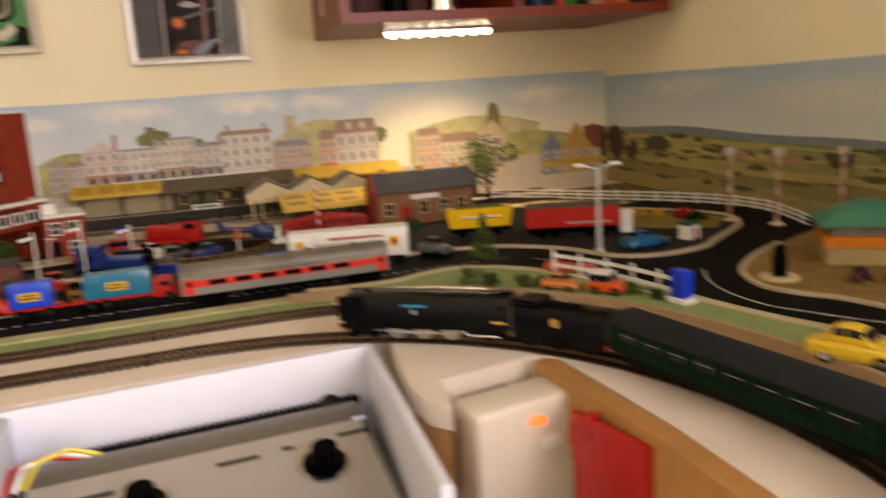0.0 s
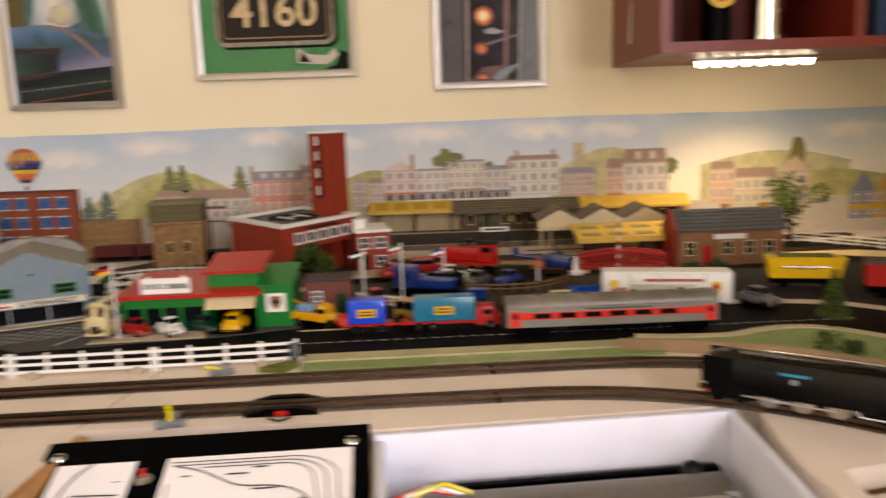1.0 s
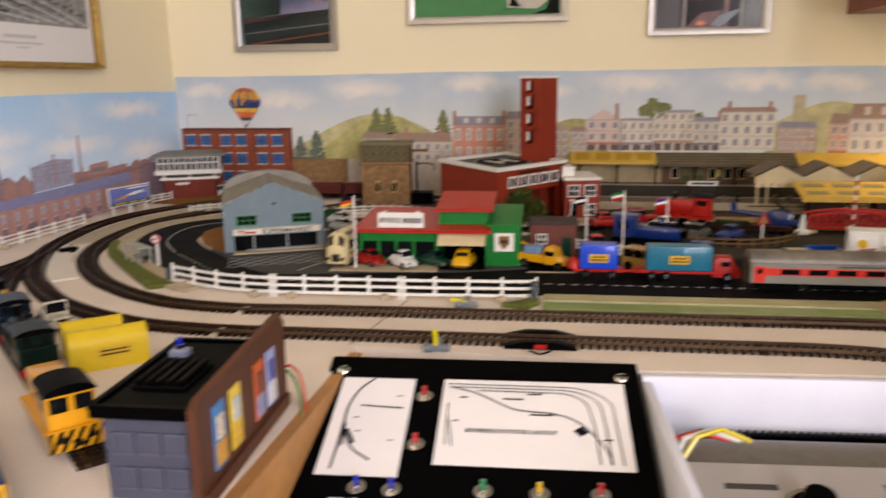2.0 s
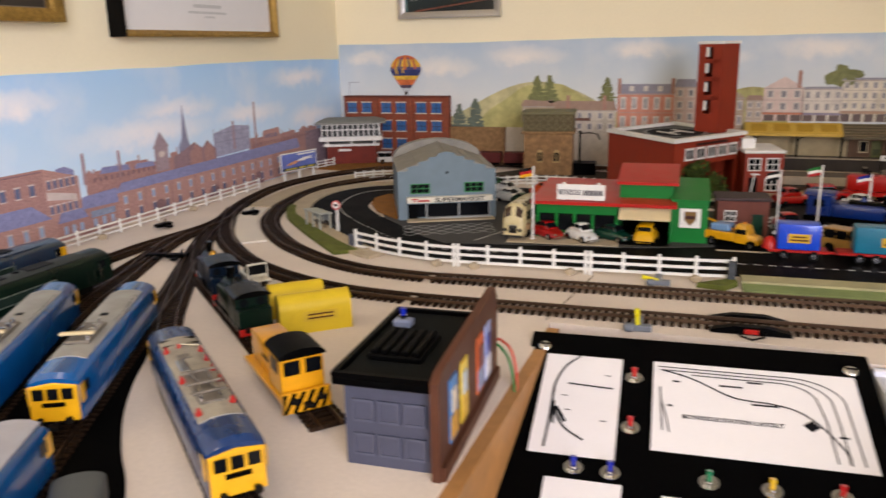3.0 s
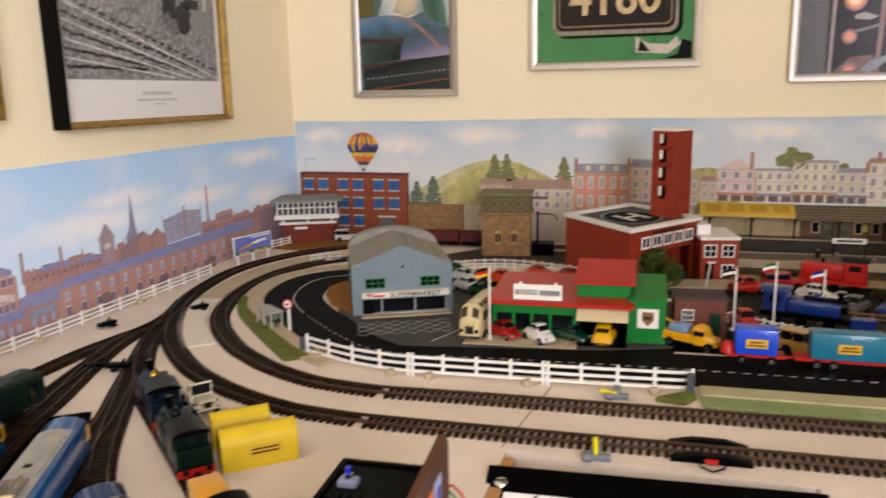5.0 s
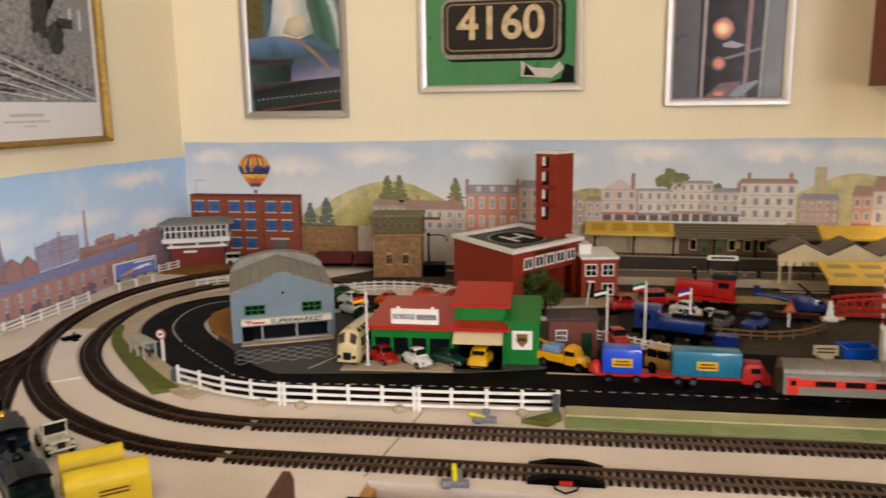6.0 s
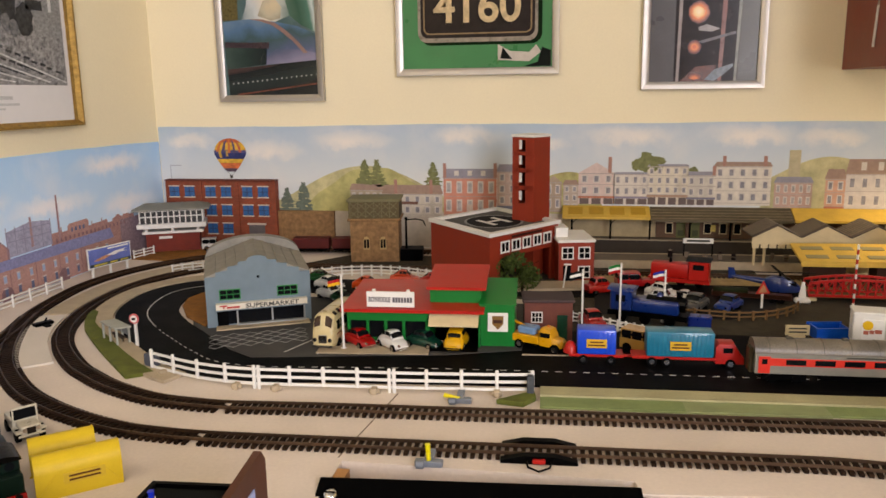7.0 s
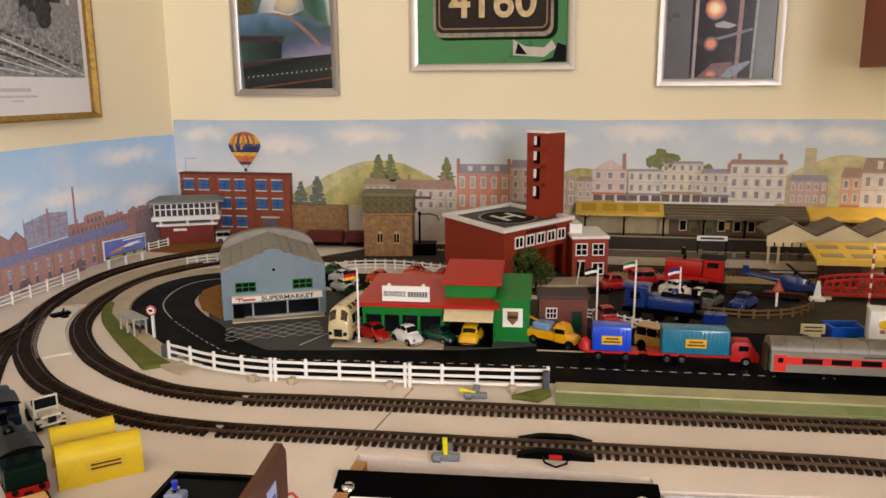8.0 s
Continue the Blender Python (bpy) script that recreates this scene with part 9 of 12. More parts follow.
        for s in (1, -1):
            for z in (0.0275, 0.0372):
                part("lining", box(fresh(), -h * 0.5, h * 0.4, min(s * w, s * (w + 0.0007)), max(s * w, s * (w + 0.0007)), z - 0.0003, z + 0.0003), LINING, t)
            for xx in (-h * 0.5, h * 0.4):
                part("lining", box(fresh(), xx - 0.0003, xx + 0.0003, min(s * w, s * (w + 0.0007)), max(s * w, s * (w + 0.0007)), 0.0278, 0.0369), LINING, t)
            for xx in (h * 0.72, h * 0.80, h * 0.88):
                part("hand_rail", cyl(fresh(), (xx, s * (w + 0.0008), 0.020), (xx, s * (w + 0.0008), 0.033), 0.0005, None, 6), STEEL, t)
        for s in (1, -1):
            part("side_panel", box(fresh(), -h * 0.5, h * 0.4, min(s * w, s * (w + 0.0004)), max(s * w, s * (w + 0.0004)), 0.028, 0.037), paint("side_grey_green", (0.05, 0.075, 0.06), 0.5), t)
            part("handrail", tube(fresh(), [(h * 0.86, s * (w + 0.001), 0.022), (h * 0.86, s * (w + 0.0014), 0.03), (h * 0.86, s * (w + 0.001), 0.038)], 0.0006), CHROME, t)
    return t


box_loco("electric_locomotive", -0.845, 0.515, -60.5, "blue electric locomotive with yellow ends and grey roof")
box_loco("electric_locomotive", -0.774, 0.536, -63, "blue electric locomotive with yellow ends and raised pantograph")
box_loco("electric_locomotive", -0.628, 0.470, -41.5, "blue electric locomotive with red roof insulators", kit="insulators", L=0.215, body=flat("deepblue", (0.016, 0.07, 0.19), 0.28), roof=mat("dirty_roof", (0.42, 0.39, 0.33), 0.55, var=0.3, scale=70))
box_loco("electric_locomotive", -0.645, 0.288, -64, "blue locomotive with a plain pale grey roof", kit="plain", L=0.20, roof=mat("pale_lilac_roof", (0.50, 0.49, 0.51), 0.5, var=0.1, scale=40))
box_loco("diesel_locomotive", -0.962, 0.60, 90, "dark green diesel locomotive with grey roof on a siding", kit="diesel", body=DKGREEN, roof=mat("green_grey_roof", (0.085, 0.095, 0.09), 0.6, var=0.2, scale=40), end=DKGREEN, L=0.26)
box_loco("diesel_locomotive", -1.052, 0.63, 90, "dark blue diesel locomotive with a yellow cab end", kit="diesel", body=flat("darkrailblue", (0.012, 0.05, 0.10)), roof=flat("darkrailblue", (0.012, 0.05, 0.10)), end=YEND, L=0.25)
grey = thing("flat_wagon", -0.612, 0.338, T, -50, "grey wagon roof end in the yard corner", "wagon")
part("body", loft(fresh(), [carriage_ring(xx, 0.015, 0.010, 0.022, 0.005) for xx in (-0.045, 0.045)]), paint("dull_grey", (0.16, 0.17, 0.17), 0.6), grey)
part("underframe", box(fresh(), -0.043, 0.043, -0.010, 0.010, 0.0065, 0.010), SIDEGREY, grey)

# yellow shunter
ys = thing("shunting_locomotive", -0.607, 0.550, T, -41, "yellow diesel shunter with black cab roof and wasp stripes", "locomotive", "locomotives in the yard")
YS = flat("shunteryellow", (0.78, 0.44, 0.012), 0.35)
part("bonnet", rbox(fresh(), -0.052, 0.008, -0.0125, 0.0125, 0.018, 0.044, 0.002, 2), YS, ys)
part("running_plate", box(fresh(), -0.056, 0.046, -0.0185, 0.0185, 0.0155, 0.0185), YS, ys)
part("cab", rbox(fresh(), 0.010, 0.042, -0.0165, 0.0165, 0.0185, 0.049, 0.0012, 1), YS, ys)
part("cab_roof", loft(fresh(), [carriage_ring(xx, 0.0178, 0.0492, 0.0498, 0.0062) for xx in (0.006, 0.045)]), BLACK, ys)
for yy in (-0.0083, 0.0083):
    part("cab_window", rbox(fresh(), 0.0415, 0.0430, yy - 0.0062, yy + 0.0062, 0.0355, 0.0465, 0.0004, 1), GLASSDARK, ys)
for s in (1, -1):
    part("cab_side_window", box(fresh(), 0.018, 0.034, min(s * 0.0163, s * 0.0170), max(s * 0.0163, s * 0.0170), 0.035, 0.046), GLASSDARK, ys)
skirt = part("buffer_beam", box(fresh(), 0.044, 0.0475, -0.0185, 0.0185, 0.008, 0.024), YS, ys)
for i in range(6):
    a = -0.0185 + i * 0.0072
    part("wasp_stripe", prism(fresh(), [(max(-0.0185, min(0.0185, a + d)), z) for d, z in ((-0.0075, 0.0085), (-0.0040, 0.0085), (0.0040, 0.0235), (0.0005, 0.0235))], "x", 0.0474, 0.0482), BLACK, skirt)
part("bonnet_stripe", box(fresh(), -0.02, 0.0, -0.0131, -0.0124, 0.030, 0.033), BLACK, ys)
buffers(ys, 0.0478, 1)
part("frame", box(fresh(), -0.05, 0.042, -0.012, 0.012, 0.010, 0.0155), BLACK, ys)
for x in (-0.035, -0.006, 0.024):
    part("wheelset", cyl(fresh(), (x, -0.0105, 0.0145), (x, 0.0105, 0.0145), 0.008, None, 16), BLACK, ys)


def tank_engine(x, y, rz, label, tone):
    t = thing("tank_engine", x, y, T, rz, label, "locomotive", "locomotives in the yard")
    part("running_plate", box(fresh(), -0.050, 0.050, -0.0165, 0.0165, 0.0165, 0.0190), LOCOBLACK, t)
    part("boiler", cyl(fresh(), (-0.012, 0, 0.033), (0.046, 0, 0.033), 0.0105, None, 20), tone, t)
    part("smokebox_door", dome(fresh(), (0, 0, 0), 0.0095, 0.003, 16, 3), LOCOBLACK, t, m=pose(0.046, 0, 0.033, 0, 90, 0))
    part("pannier_tank", rbox(fresh(), -0.012, 0.032, -0.0160, -0.0065, 0.022, 0.042, 0.002, 2), tone, t)
    part("pannier_tank", rbox(fresh(), -0.012, 0.032, 0.0065, 0.0160, 0.022, 0.042, 0.002, 2), tone, t)
    part("cab", rbox(fresh(), -0.040, -0.013, -0.0160, 0.0160, 0.019, 0.046, 0.001, 1), tone, t)
    part("cab_roof", loft(fresh(), [carriage_ring(xx, 0.0172, 0.0462, 0.0466, 0.005) for xx in (-0.046, -0.010)]), LOCOBLACK, t)
    part("bunker", rbox(fresh(), -0.052, -0.041, -0.0158, 0.0158, 0.019, 0.036, 0.001, 1), tone, t)
    for yy in (-0.008, 0.008):
        part("cab_window", cyl(fresh(), (-0.0405, yy, 0.040), (-0.0412, yy, 0.040), 0.0038, None, 14), GLASSDARK, t)
    part("chimney", cyl(fresh(), (0.038, 0, 0.042), (0.038, 0, 0.055), 0.0034, 0.0040, 14), LOCOBLACK, t)
    part("dome", dome(fresh(), (0.016, 0, 0.042), 0.005, 0.008, 14, 5), paint("brass", (0.55, 0.36, 0.10), 0.25, metal=1.0) if tone is not DKGREEN else LOCOBLACK, t)
    part("buffer_beam", box(fresh(), -0.0535, -0.0520, -0.0165, 0.0165, 0.0125, 0.0190), RED, t)
    part("buffer_beam", box(fresh(), 0.0500, 0.0515, -0.0165, 0.0165, 0.0125, 0.0190), RED, t)
    buffers(t, -0.053, -1), buffers(t, 0.051, 1)
    for xx in (-0.028, 0.0, 0.028):
        part("wheelset", cyl(fresh(), (xx, -0.0105, 0.0150), (xx, 0.0105, 0.0150), 0.0085, None, 18), LOCOBLACK, t)
    return t


tank_engine(-0.728, 0.668, 139, "dark green tank engine with red buffer beam in the yard", DKGREEN)
tank_engine(-0.815, 0.750, 137, "black and blue tank engine behind the green one", mat("loco_dark_blue", (0.012, 0.03, 0.055), 0.3, var=0.2, scale=50))


# air-smoothed express engine, tender and two green coaches on the outer loop
def express():
    Lf = 0.178
    x, y, rz = at_track(TRAIN_LINE, TRAIN_AT, Lf)
    t = thing("steam_locomotive", x, y, T, rz, "black air smoothed express steam locomotive on the outer track", "locomotive", "running train")
    h = Lf / 2

    def sec(xx, w, z0, z1, r):
        return [(xx, -w, z0), (xx, -w, z1 - r), (xx, -w + r * 0.35, z1 - r * 0.3), (xx, -w + r, z1), (xx, w - r, z1), (xx, w - r * 0.35, z1 - r * 0.3), (xx, w, z1 - r), (xx, w, z0)]
    part("casing", loft(fresh(), [sec(-h + 0.020, 0.0165, 0.021, 0.0535, 0.006), sec(h - 0.014, 0.0165, 0.021, 0.0535, 0.006), sec(h - 0.003, 0.0155, 0.021, 0.0505, 0.006)]), LOCOBLACK, t)
    part("cab", loft(fresh(), [sec(-h + 0.001, 0.0168, 0.019, 0.0535, 0.006), sec(-h + 0.0195, 0.0168, 0.019, 0.0540, 0.006)]), LOCOBLACK, t)
    part("cab_window", box(fresh(), -h + 0.006, -h + 0.015, -0.0174, 0.0174, 0.037, 0.045), GLASSDARK, t)
    part("smokebox_face", cyl(fresh(), (h - 0.006, 0, 0.037), (h - 0.0015, 0, 0.037), 0.0105, 0.0095, 20), SIDEGREY, t)
    for s in (1, -1):
        part("smoke_deflector", box(fresh(), h - 0.026, h + 0.001, s * 0.0172 - 0.0004, s * 0.0172 + 0.0004, 0.026, 0.0515), LOCOBLACK, t)
        pl = part("name_plate", box(fresh(), h * 0.10 - 0.0125, h * 0.10 + 0.0125, min(s * 0.0164, s * 0.0173), max(s * 0.0164, s * 0.0173), 0.0415, 0.0440), flat("plateblue", (0.06, 0.32, 0.45)), t, "pale blue name plate")
        part("crest", cyl(fresh(), (h * 0.10, s * 0.0165, 0.0365), (h * 0.10, s * 0.0173, 0.0365), 0.0027, None, 12), paint("crest_grey", (0.35, 0.38, 0.36), 0.4), t)
        part("number_bar", box(fresh(), -h + 0.006, -h + 0.019, min(s * 0.0164, s * 0.0174), max(s * 0.0164, s * 0.0174), 0.0265, 0.0290), paint("number_yellow", (0.50, 0.38, 0.10), 0.5), t)
        part("running_plate", box(fresh(), -h + 0.004, h - 0.002, min(s * 0.0095, s * 0.0165), max(s * 0.0095, s * 0.0165), 0.0190, 0.0208), LOCOBLACK, t)
        part("coupling_rod", box(fresh(), -h * 0.30, h * 0.34, min(s * 0.0112, s * 0.0122), max(s * 0.0112, s * 0.0122), 0.0132, 0.0150), CHROME, t)
        part("piston_rod", box(fresh(), h * 0.15, h * 0.70, min(s * 0.0124, s * 0.0132), max(s * 0.0124, s * 0.0132), 0.0150, 0.0164), CHROME, t)
        part("cylinder", rbox(fresh(), h * 0.60, h * 0.78, min(s * 0.0085, s * 0.0160), max(s * 0.0085, s * 0.0160), 0.0115, 0.0195, 0.001, 1), LOCOBLACK, t)
        part("injector_pipe", tube(fresh(), [(-h * 0.85, s * 0.013, 0.0125), (-h * 0.5, s * 0.013, 0.0130), (-h * 0.45, s * 0.013, 0.018)], 0.0010), CHROME, t)
        for i, xx in enumerate((-h * 0.30, 0.02 * h, h * 0.34)):
            w = part("driving_wheel", cyl(fresh(), (xx, min(s * 0.0085, s * 0.0108), 0.0173), (xx, max(s * 0.0085, s * 0.0108), 0.0173), 0.0108, None, 22), LOCOBLACK, t)
            part("tyre_rim", cyl(fresh(), (xx, s * 0.0108, 0.0173), (xx, s * 0.0110, 0.0173), 0.0104, 0.0098, 22), paint("rim_grey", (0.50, 0.47, 0.42), 0.3, metal=0.8), w)
        for xx, r in ((h * 0.62, 0.0062), (h * 0.86, 0.0062), (-h * 0.72, 0.0065)):
            part("carrying_wheel", cyl(fresh(), (xx, min(s * 0.0085, s * 0.0105), 0.0065 + r), (xx, max(s * 0.0085, s * 0.0105), 0.0065 + r), r, None, 16), LOCOBLACK, t)
    part("frame", box(fresh(), -h + 0.006, h - 0.004, -0.0078, 0.0078, 0.010, 0.0195), LOCOBLACK, t)
    part("buffer_beam", box(fresh(), h - 0.004, h - 0.0015, -0.0160, 0.0160, 0.0150, 0.0205), RED, t)
    part("chimney", cyl(fresh(), (h - 0.025, 0, 0.0535), (h - 0.025, 0, 0.0560), 0.004, None, 14), LOCOBLACK, t)
    part("roof_vent", rbox(fresh(), -h + 0.004, -h + 0.014, -0.005, 0.005, 0.0540, 0.0560, 0.0006, 1), LOCOBLACK, t)
    part("whistle_rail", tube(fresh(), [(h - 0.05, -0.013, 0.0535), (0, -0.0135, 0.0540), (-h + 0.03, -0.013, 0.0535)], 0.0006), CHROME, t)
    buffers(t, h - 0.001, 1)

    x, y, rz = at_track(TRAIN_LINE, TRAIN_AT - Lf - 0.003, 0.100)
    d = thing("tender", x, y, T, rz, "black locomotive tender with a small gilt emblem", "tender", "running train")
    part("tank", loft(fresh(), [sec(-0.049, 0.0160, 0.0195, 0.046, 0.004), sec(0.046, 0.0160, 0.0195, 0.046, 0.004)]), LOCOBLACK, d)
    part("front_plate", rbox(fresh(), 0.018, 0.047, -0.0158, 0.0158, 0.045, 0.0515, 0.002, 1), LOCOBLACK, d)
    part("coal", loft(fresh(), [[(xx, -0.011, 0.0455), (xx, 0.011, 0.0455), (xx, 0.005, 0.0455 + zz), (xx, -0.005, 0.0455 + zz * 0.9)] for xx, zz in ((-0.02, 0.001), (-0.01, 0.004), (0.0, 0.003), (0.01, 0.0045), (0.0175, 0.002))]), mat("coal", (0.012, 0.012, 0.012), 0.8, var=0.5, scale=200, fine=900, bump=0.8), d)
    part("frame", box(fresh(), -0.047, 0.046, -0.0150, 0.0150, 0.0115, 0.0195), LOCOBLACK, d)
    for s in (1, -1):
        part("emblem", prism(fresh(), [(-0.003, 0.030), (0.003, 0.030), (0.0042, 0.036), (0.0, 0.0385), (-0.0035, 0.0365)], "y", min(s * 0.0159, s * 0.0166), max(s * 0.0159, s * 0.0166)), paint("gilt", (0.55, 0.36, 0.12), 0.4), d)
    for xx in (-0.032, 0.0, 0.032):
        part("wheelset", cyl(fresh(), (xx, -0.0105, 0.0130), (xx, 0.0105, 0.0130), 0.0065, None, 16), LOCOBLACK, d)
    part("buffer_beam", box(fresh(), -0.0505, -0.0490, -0.0155, 0.0155, 0.014, 0.0195), RED, d)
    s0 = TRAIN_AT - Lf - 0.003 - 0.100 - 0.012
    for i in range(2):
        coach(TRAIN_LINE, s0 - i * 0.262, 0.250, "dark green corridor coach with grey roof behind the engine")


def coach(line, s, L, label):
    x, y, rz = at_track(line, s, L)
    t = thing("railway_coach", x, y, T, rz, label, "coach", "running train")
    h = L / 2
    part("body", loft(fresh(), [carriage_ring(xx, 0.0165, 0.0175, 0.0405, 0.002) for xx in (-h, h)]), COACHGREEN, t)
    part("roof", loft(fresh(), [carriage_ring(-h - 0.001, 0.0160, 0.0407, 0.0412, 0.0095), carriage_ring(-h + 0.006, 0.0170, 0.0407, 0.0412, 0.0125), carriage_ring(h - 0.006, 0.0170, 0.0407, 0.0412, 0.0125), carriage_ring(h + 0.001, 0.0160, 0.0407, 0.0412, 0.0095)]), COACHROOF, t)
    for s2 in (1, -1):
        for i in range(8):
            xx = -h + 0.026 + i * (L - 0.052) / 7
            w = part("window", box(fresh(), xx - 0.009, xx + 0.009, min(s2 * 0.0162, s2 * 0.0169), max(s2 * 0.0162, s2 * 0.0169), 0.0295, 0.0375), GLASSDARK, t)
            part("ventilator", box(fresh(), xx - 0.008, xx + 0.008, min(s2 * 0.0168, s2 * 0.0172), max(s2 * 0.0168, s2 * 0.0172), 0.0345, 0.0352), paint("ventilator", (0.3, 0.33, 0.3), 0.4), w)
        part("waist_line", box(fresh(), -h + 0.004, h - 0.004, min(s2 * 0.0164, s2 * 0.0168), max(s2 * 0.0164, s2 * 0.0168), 0.0268, 0.0275), paint("line_dark", (0.01, 0.02, 0.012), 0.5), t)
    part("underframe", box(fresh(), -h * 0.5, h * 0.5, -0.012, 0.012, 0.011, 0.0175), SIDEGREY, t)
    part("truss_rod", box(fresh(), -h * 0.45, h * 0.45, -0.0150, -0.0143, 0.0100, 0.0112), CHROME, t)
    for s2 in (1, -1):
        bogie(t, s2 * h * 0.68, 0.0142, 2, 0.028)
        buffers(t, s2 * h, s2)
        part("gangway", rbox(fresh(), min(s2 * h, s2 * (h + 0.004)), max(s2 * h, s2 * (h + 0.004)), -0.008, 0.008, 0.018, 0.044, 0.0008, 1), BLACK, t)
    return t


TRAIN_LINE = list(reversed([(a, b, c + math.pi) for a, b, c in OUTER_E]))
TRAIN_LEN = sum(math.dist(a[:2], b[:2]) for a, b in zip(TRAIN_LINE, TRAIN_LINE[1:]))
TRAIN_AT = TRAIN_LEN - 0.205
express()


def blue_unit(line, s, L, label, nose=0):
    x, y, rz = at_track(line, s, L)
    t = thing("railcar", x, y, T, rz, label, "railcar", "blue train")
    h = L / 2
    SILVER = paint("railcar_roof", (0.45, 0.43, 0.40), 0.45, var=0.1)
    secs = [carriage_ring(-h, 0.0165, 0.0135, 0.039, 0.002)]
    secs += [carriage_ring(h - 0.03, 0.0165, 0.0135, 0.039, 0.002), carriage_ring(h - 0.008, 0.0140, 0.0135, 0.031, 0.002), carriage_ring(h, 0.0100, 0.0140, 0.023, 0.002)] if nose else [carriage_ring(h, 0.0165, 0.0135, 0.039, 0.002)]
    part("body", loft(fresh(), secs), flat("unitblue", (0.015, 0.10, 0.36)), t)
    part("roof", loft(fresh(), [carriage_ring(xx, 0.0168, 0.0392, 0.0396, 0.011) for xx in (-h, h - (0.032 if nose else 0))]), SILVER, t)
    for s2 in (1, -1):
        part("pale_band", box(fresh(), -h + 0.012, h - 0.04, min(s2 * 0.0162, s2 * 0.0168), max(s2 * 0.0162, s2 * 0.0168), 0.0255, 0.0345), paint("unit_white", (0.60, 0.60, 0.58), 0.4), t)
        for i in range(8):
            xx = -h + 0.028 + i * (L - 0.085) / 7
            part("window", box(fresh(), xx - 0.008, xx + 0.008, min(s2 * 0.0166, s2 * 0.0172), max(s2 * 0.0166, s2 * 0.0172), 0.0275, 0.0330), GLASSDARK, t)
        bogie(t, s2 * h * 0.68, 0.0142, 2, 0.028)
    return t


BLUE_LINE = INNER_E
blue_unit(BLUE_LINE, 1.36, 0.24, "blue and silver streamlined railcar with a sloping nose", nose=1)
blue_unit(BLUE_LINE, 1.11, 0.24, "blue and silver railcar centre coach")

# ---------------------------------------------------------------- wagons on the eastern sidings
yw = thing("hopper_wagon", 0.450, 1.245, T + 0.0034, -12, "yellow toy hopper wagon with a silver rod", "wagon")
part("hopper", loft(fresh(), [[(-0.056, -0.017, 0.050), (0.056, -0.017, 0.050), (0.056, 0.017, 0.050), (-0.056, 0.017, 0.050)], [(-0.050, -0.013, 0.018), (0.050, -0.013, 0.018), (0.050, 0.013, 0.018), (-0.050, 0.013, 0.018)]]), YELLOW, yw)
part("rod", cyl(fresh(), (-0.032, -0.0178, 0.036), (0.032, -0.0178, 0.036), 0.0014, None, 8), CHROME, yw)
for x in (-0.008, 0.008):
    part("boss", cyl(fresh(), (x, -0.019, 0.036), (x, -0.0155, 0.036), 0.003, None, 10), CHROME, yw)
part("load", rbox(fresh(), -0.04, 0.04, -0.012, 0.012, 0.0495, 0.053, 0.001, 1), GRASS, yw)
part("frame", box(fresh(), -0.05, 0.05, -0.012, 0.012, 0.010, 0.018), BLACK, yw)
for x in (-0.03, 0.03):
    part("wheelset", cyl(fresh(), (x, -0.012, 0.0105), (x, 0.012, 0.0105), 0.008, None, 14), BLACK, yw)
rw = thing("box_wagon", 0.578, 1.155, T + 0.0034, -22, "red toy box wagon with a grey stripe", "wagon")
part("body", rbox(fresh(), -0.074, 0.074, -0.017, 0.017, 0.018, 0.050, 0.001, 1), RED, rw)
part("stripe", box(fresh(), -0.01, 0.06, -0.0178, -0.0168, 0.024, 0.027), ALU, rw)
part("roof", loft(fresh(), [carriage_ring(xx, 0.0175, 0.0502, 0.0506, 0.006) for xx in (-0.075, 0.075)]), mat("wagon_roof", (0.16, 0.13, 0.10), 0.6, var=0.2), rw)
part("frame", box(fresh(), -0.07, 0.07, -0.012, 0.012, 0.008, 0.018), BLACK, rw)
for x in (-0.05, -0.028, 0.028, 0.05):
    part("wheelset", cyl(fresh(), (x, -0.012, 0.008), (x, 0.012, 0.008), 0.008, None, 14), BLACK, rw)
rs = thing("shunting_locomotive", -0.048, 1.494, T + 0.002, -15, "red toy diesel shunter on the station siding", "locomotive")
part("bonnet", rbox(fresh(), -0.052, 0.012, -0.013, 0.013, 0.016, 0.042, 0.003, 2), RED, rs)
part("cab", rbox(fresh(), 0.012, 0.046, -0.016, 0.016, 0.014, 0.048, 0.002, 1), RED, rs)
part("cab_roof", loft(fresh(), [carriage_ring(xx, 0.0165, 0.0482, 0.0486, 0.005) for xx in (0.008, 0.049)]), COACHROOF, rs)
part("cab_window", box(fresh(), 0.020, 0.038, -0.0168, 0.0168, 0.034, 0.043), GLASSDARK, rs)
part("exhaust", cyl(fresh(), (-0.02, 0, 0.042), (-0.02, 0, 0.050), 0.0024, None, 10), BLACK, rs)
part("frame", box(fresh(), -0.056, 0.048, -0.014, 0.014, 0.009, 0.016), RED, rs)
for x in (-0.035, 0.0, 0.03):
    part("wheelset", cyl(fresh(), (x, -0.0112, 0.0105), (x, 0.0112, 0.0105), 0.008, None, 14), BLACK, rs)
bt = thing("tank_engine", -0.126, 1.264, T + 0.002, -17, "blue toy tank engine among the parked cars", "locomotive")
BT = flat("engineblue", (0.014, 0.06, 0.24))
part("side_tank", rbox(fresh(), -0.020, 0.048, -0.016, 0.016, 0.018, 0.038, 0.004, 2), BT, bt)
part("cab", rbox(fresh(), -0.052, -0.020, -0.016, 0.016, 0.018, 0.048, 0.002, 1), BT, bt)
part("cab_roof", loft(fresh(), [carriage_ring(xx, 0.017, 0.0482, 0.0486, 0.005) for xx in (-0.056, -0.017)]), BT, bt)
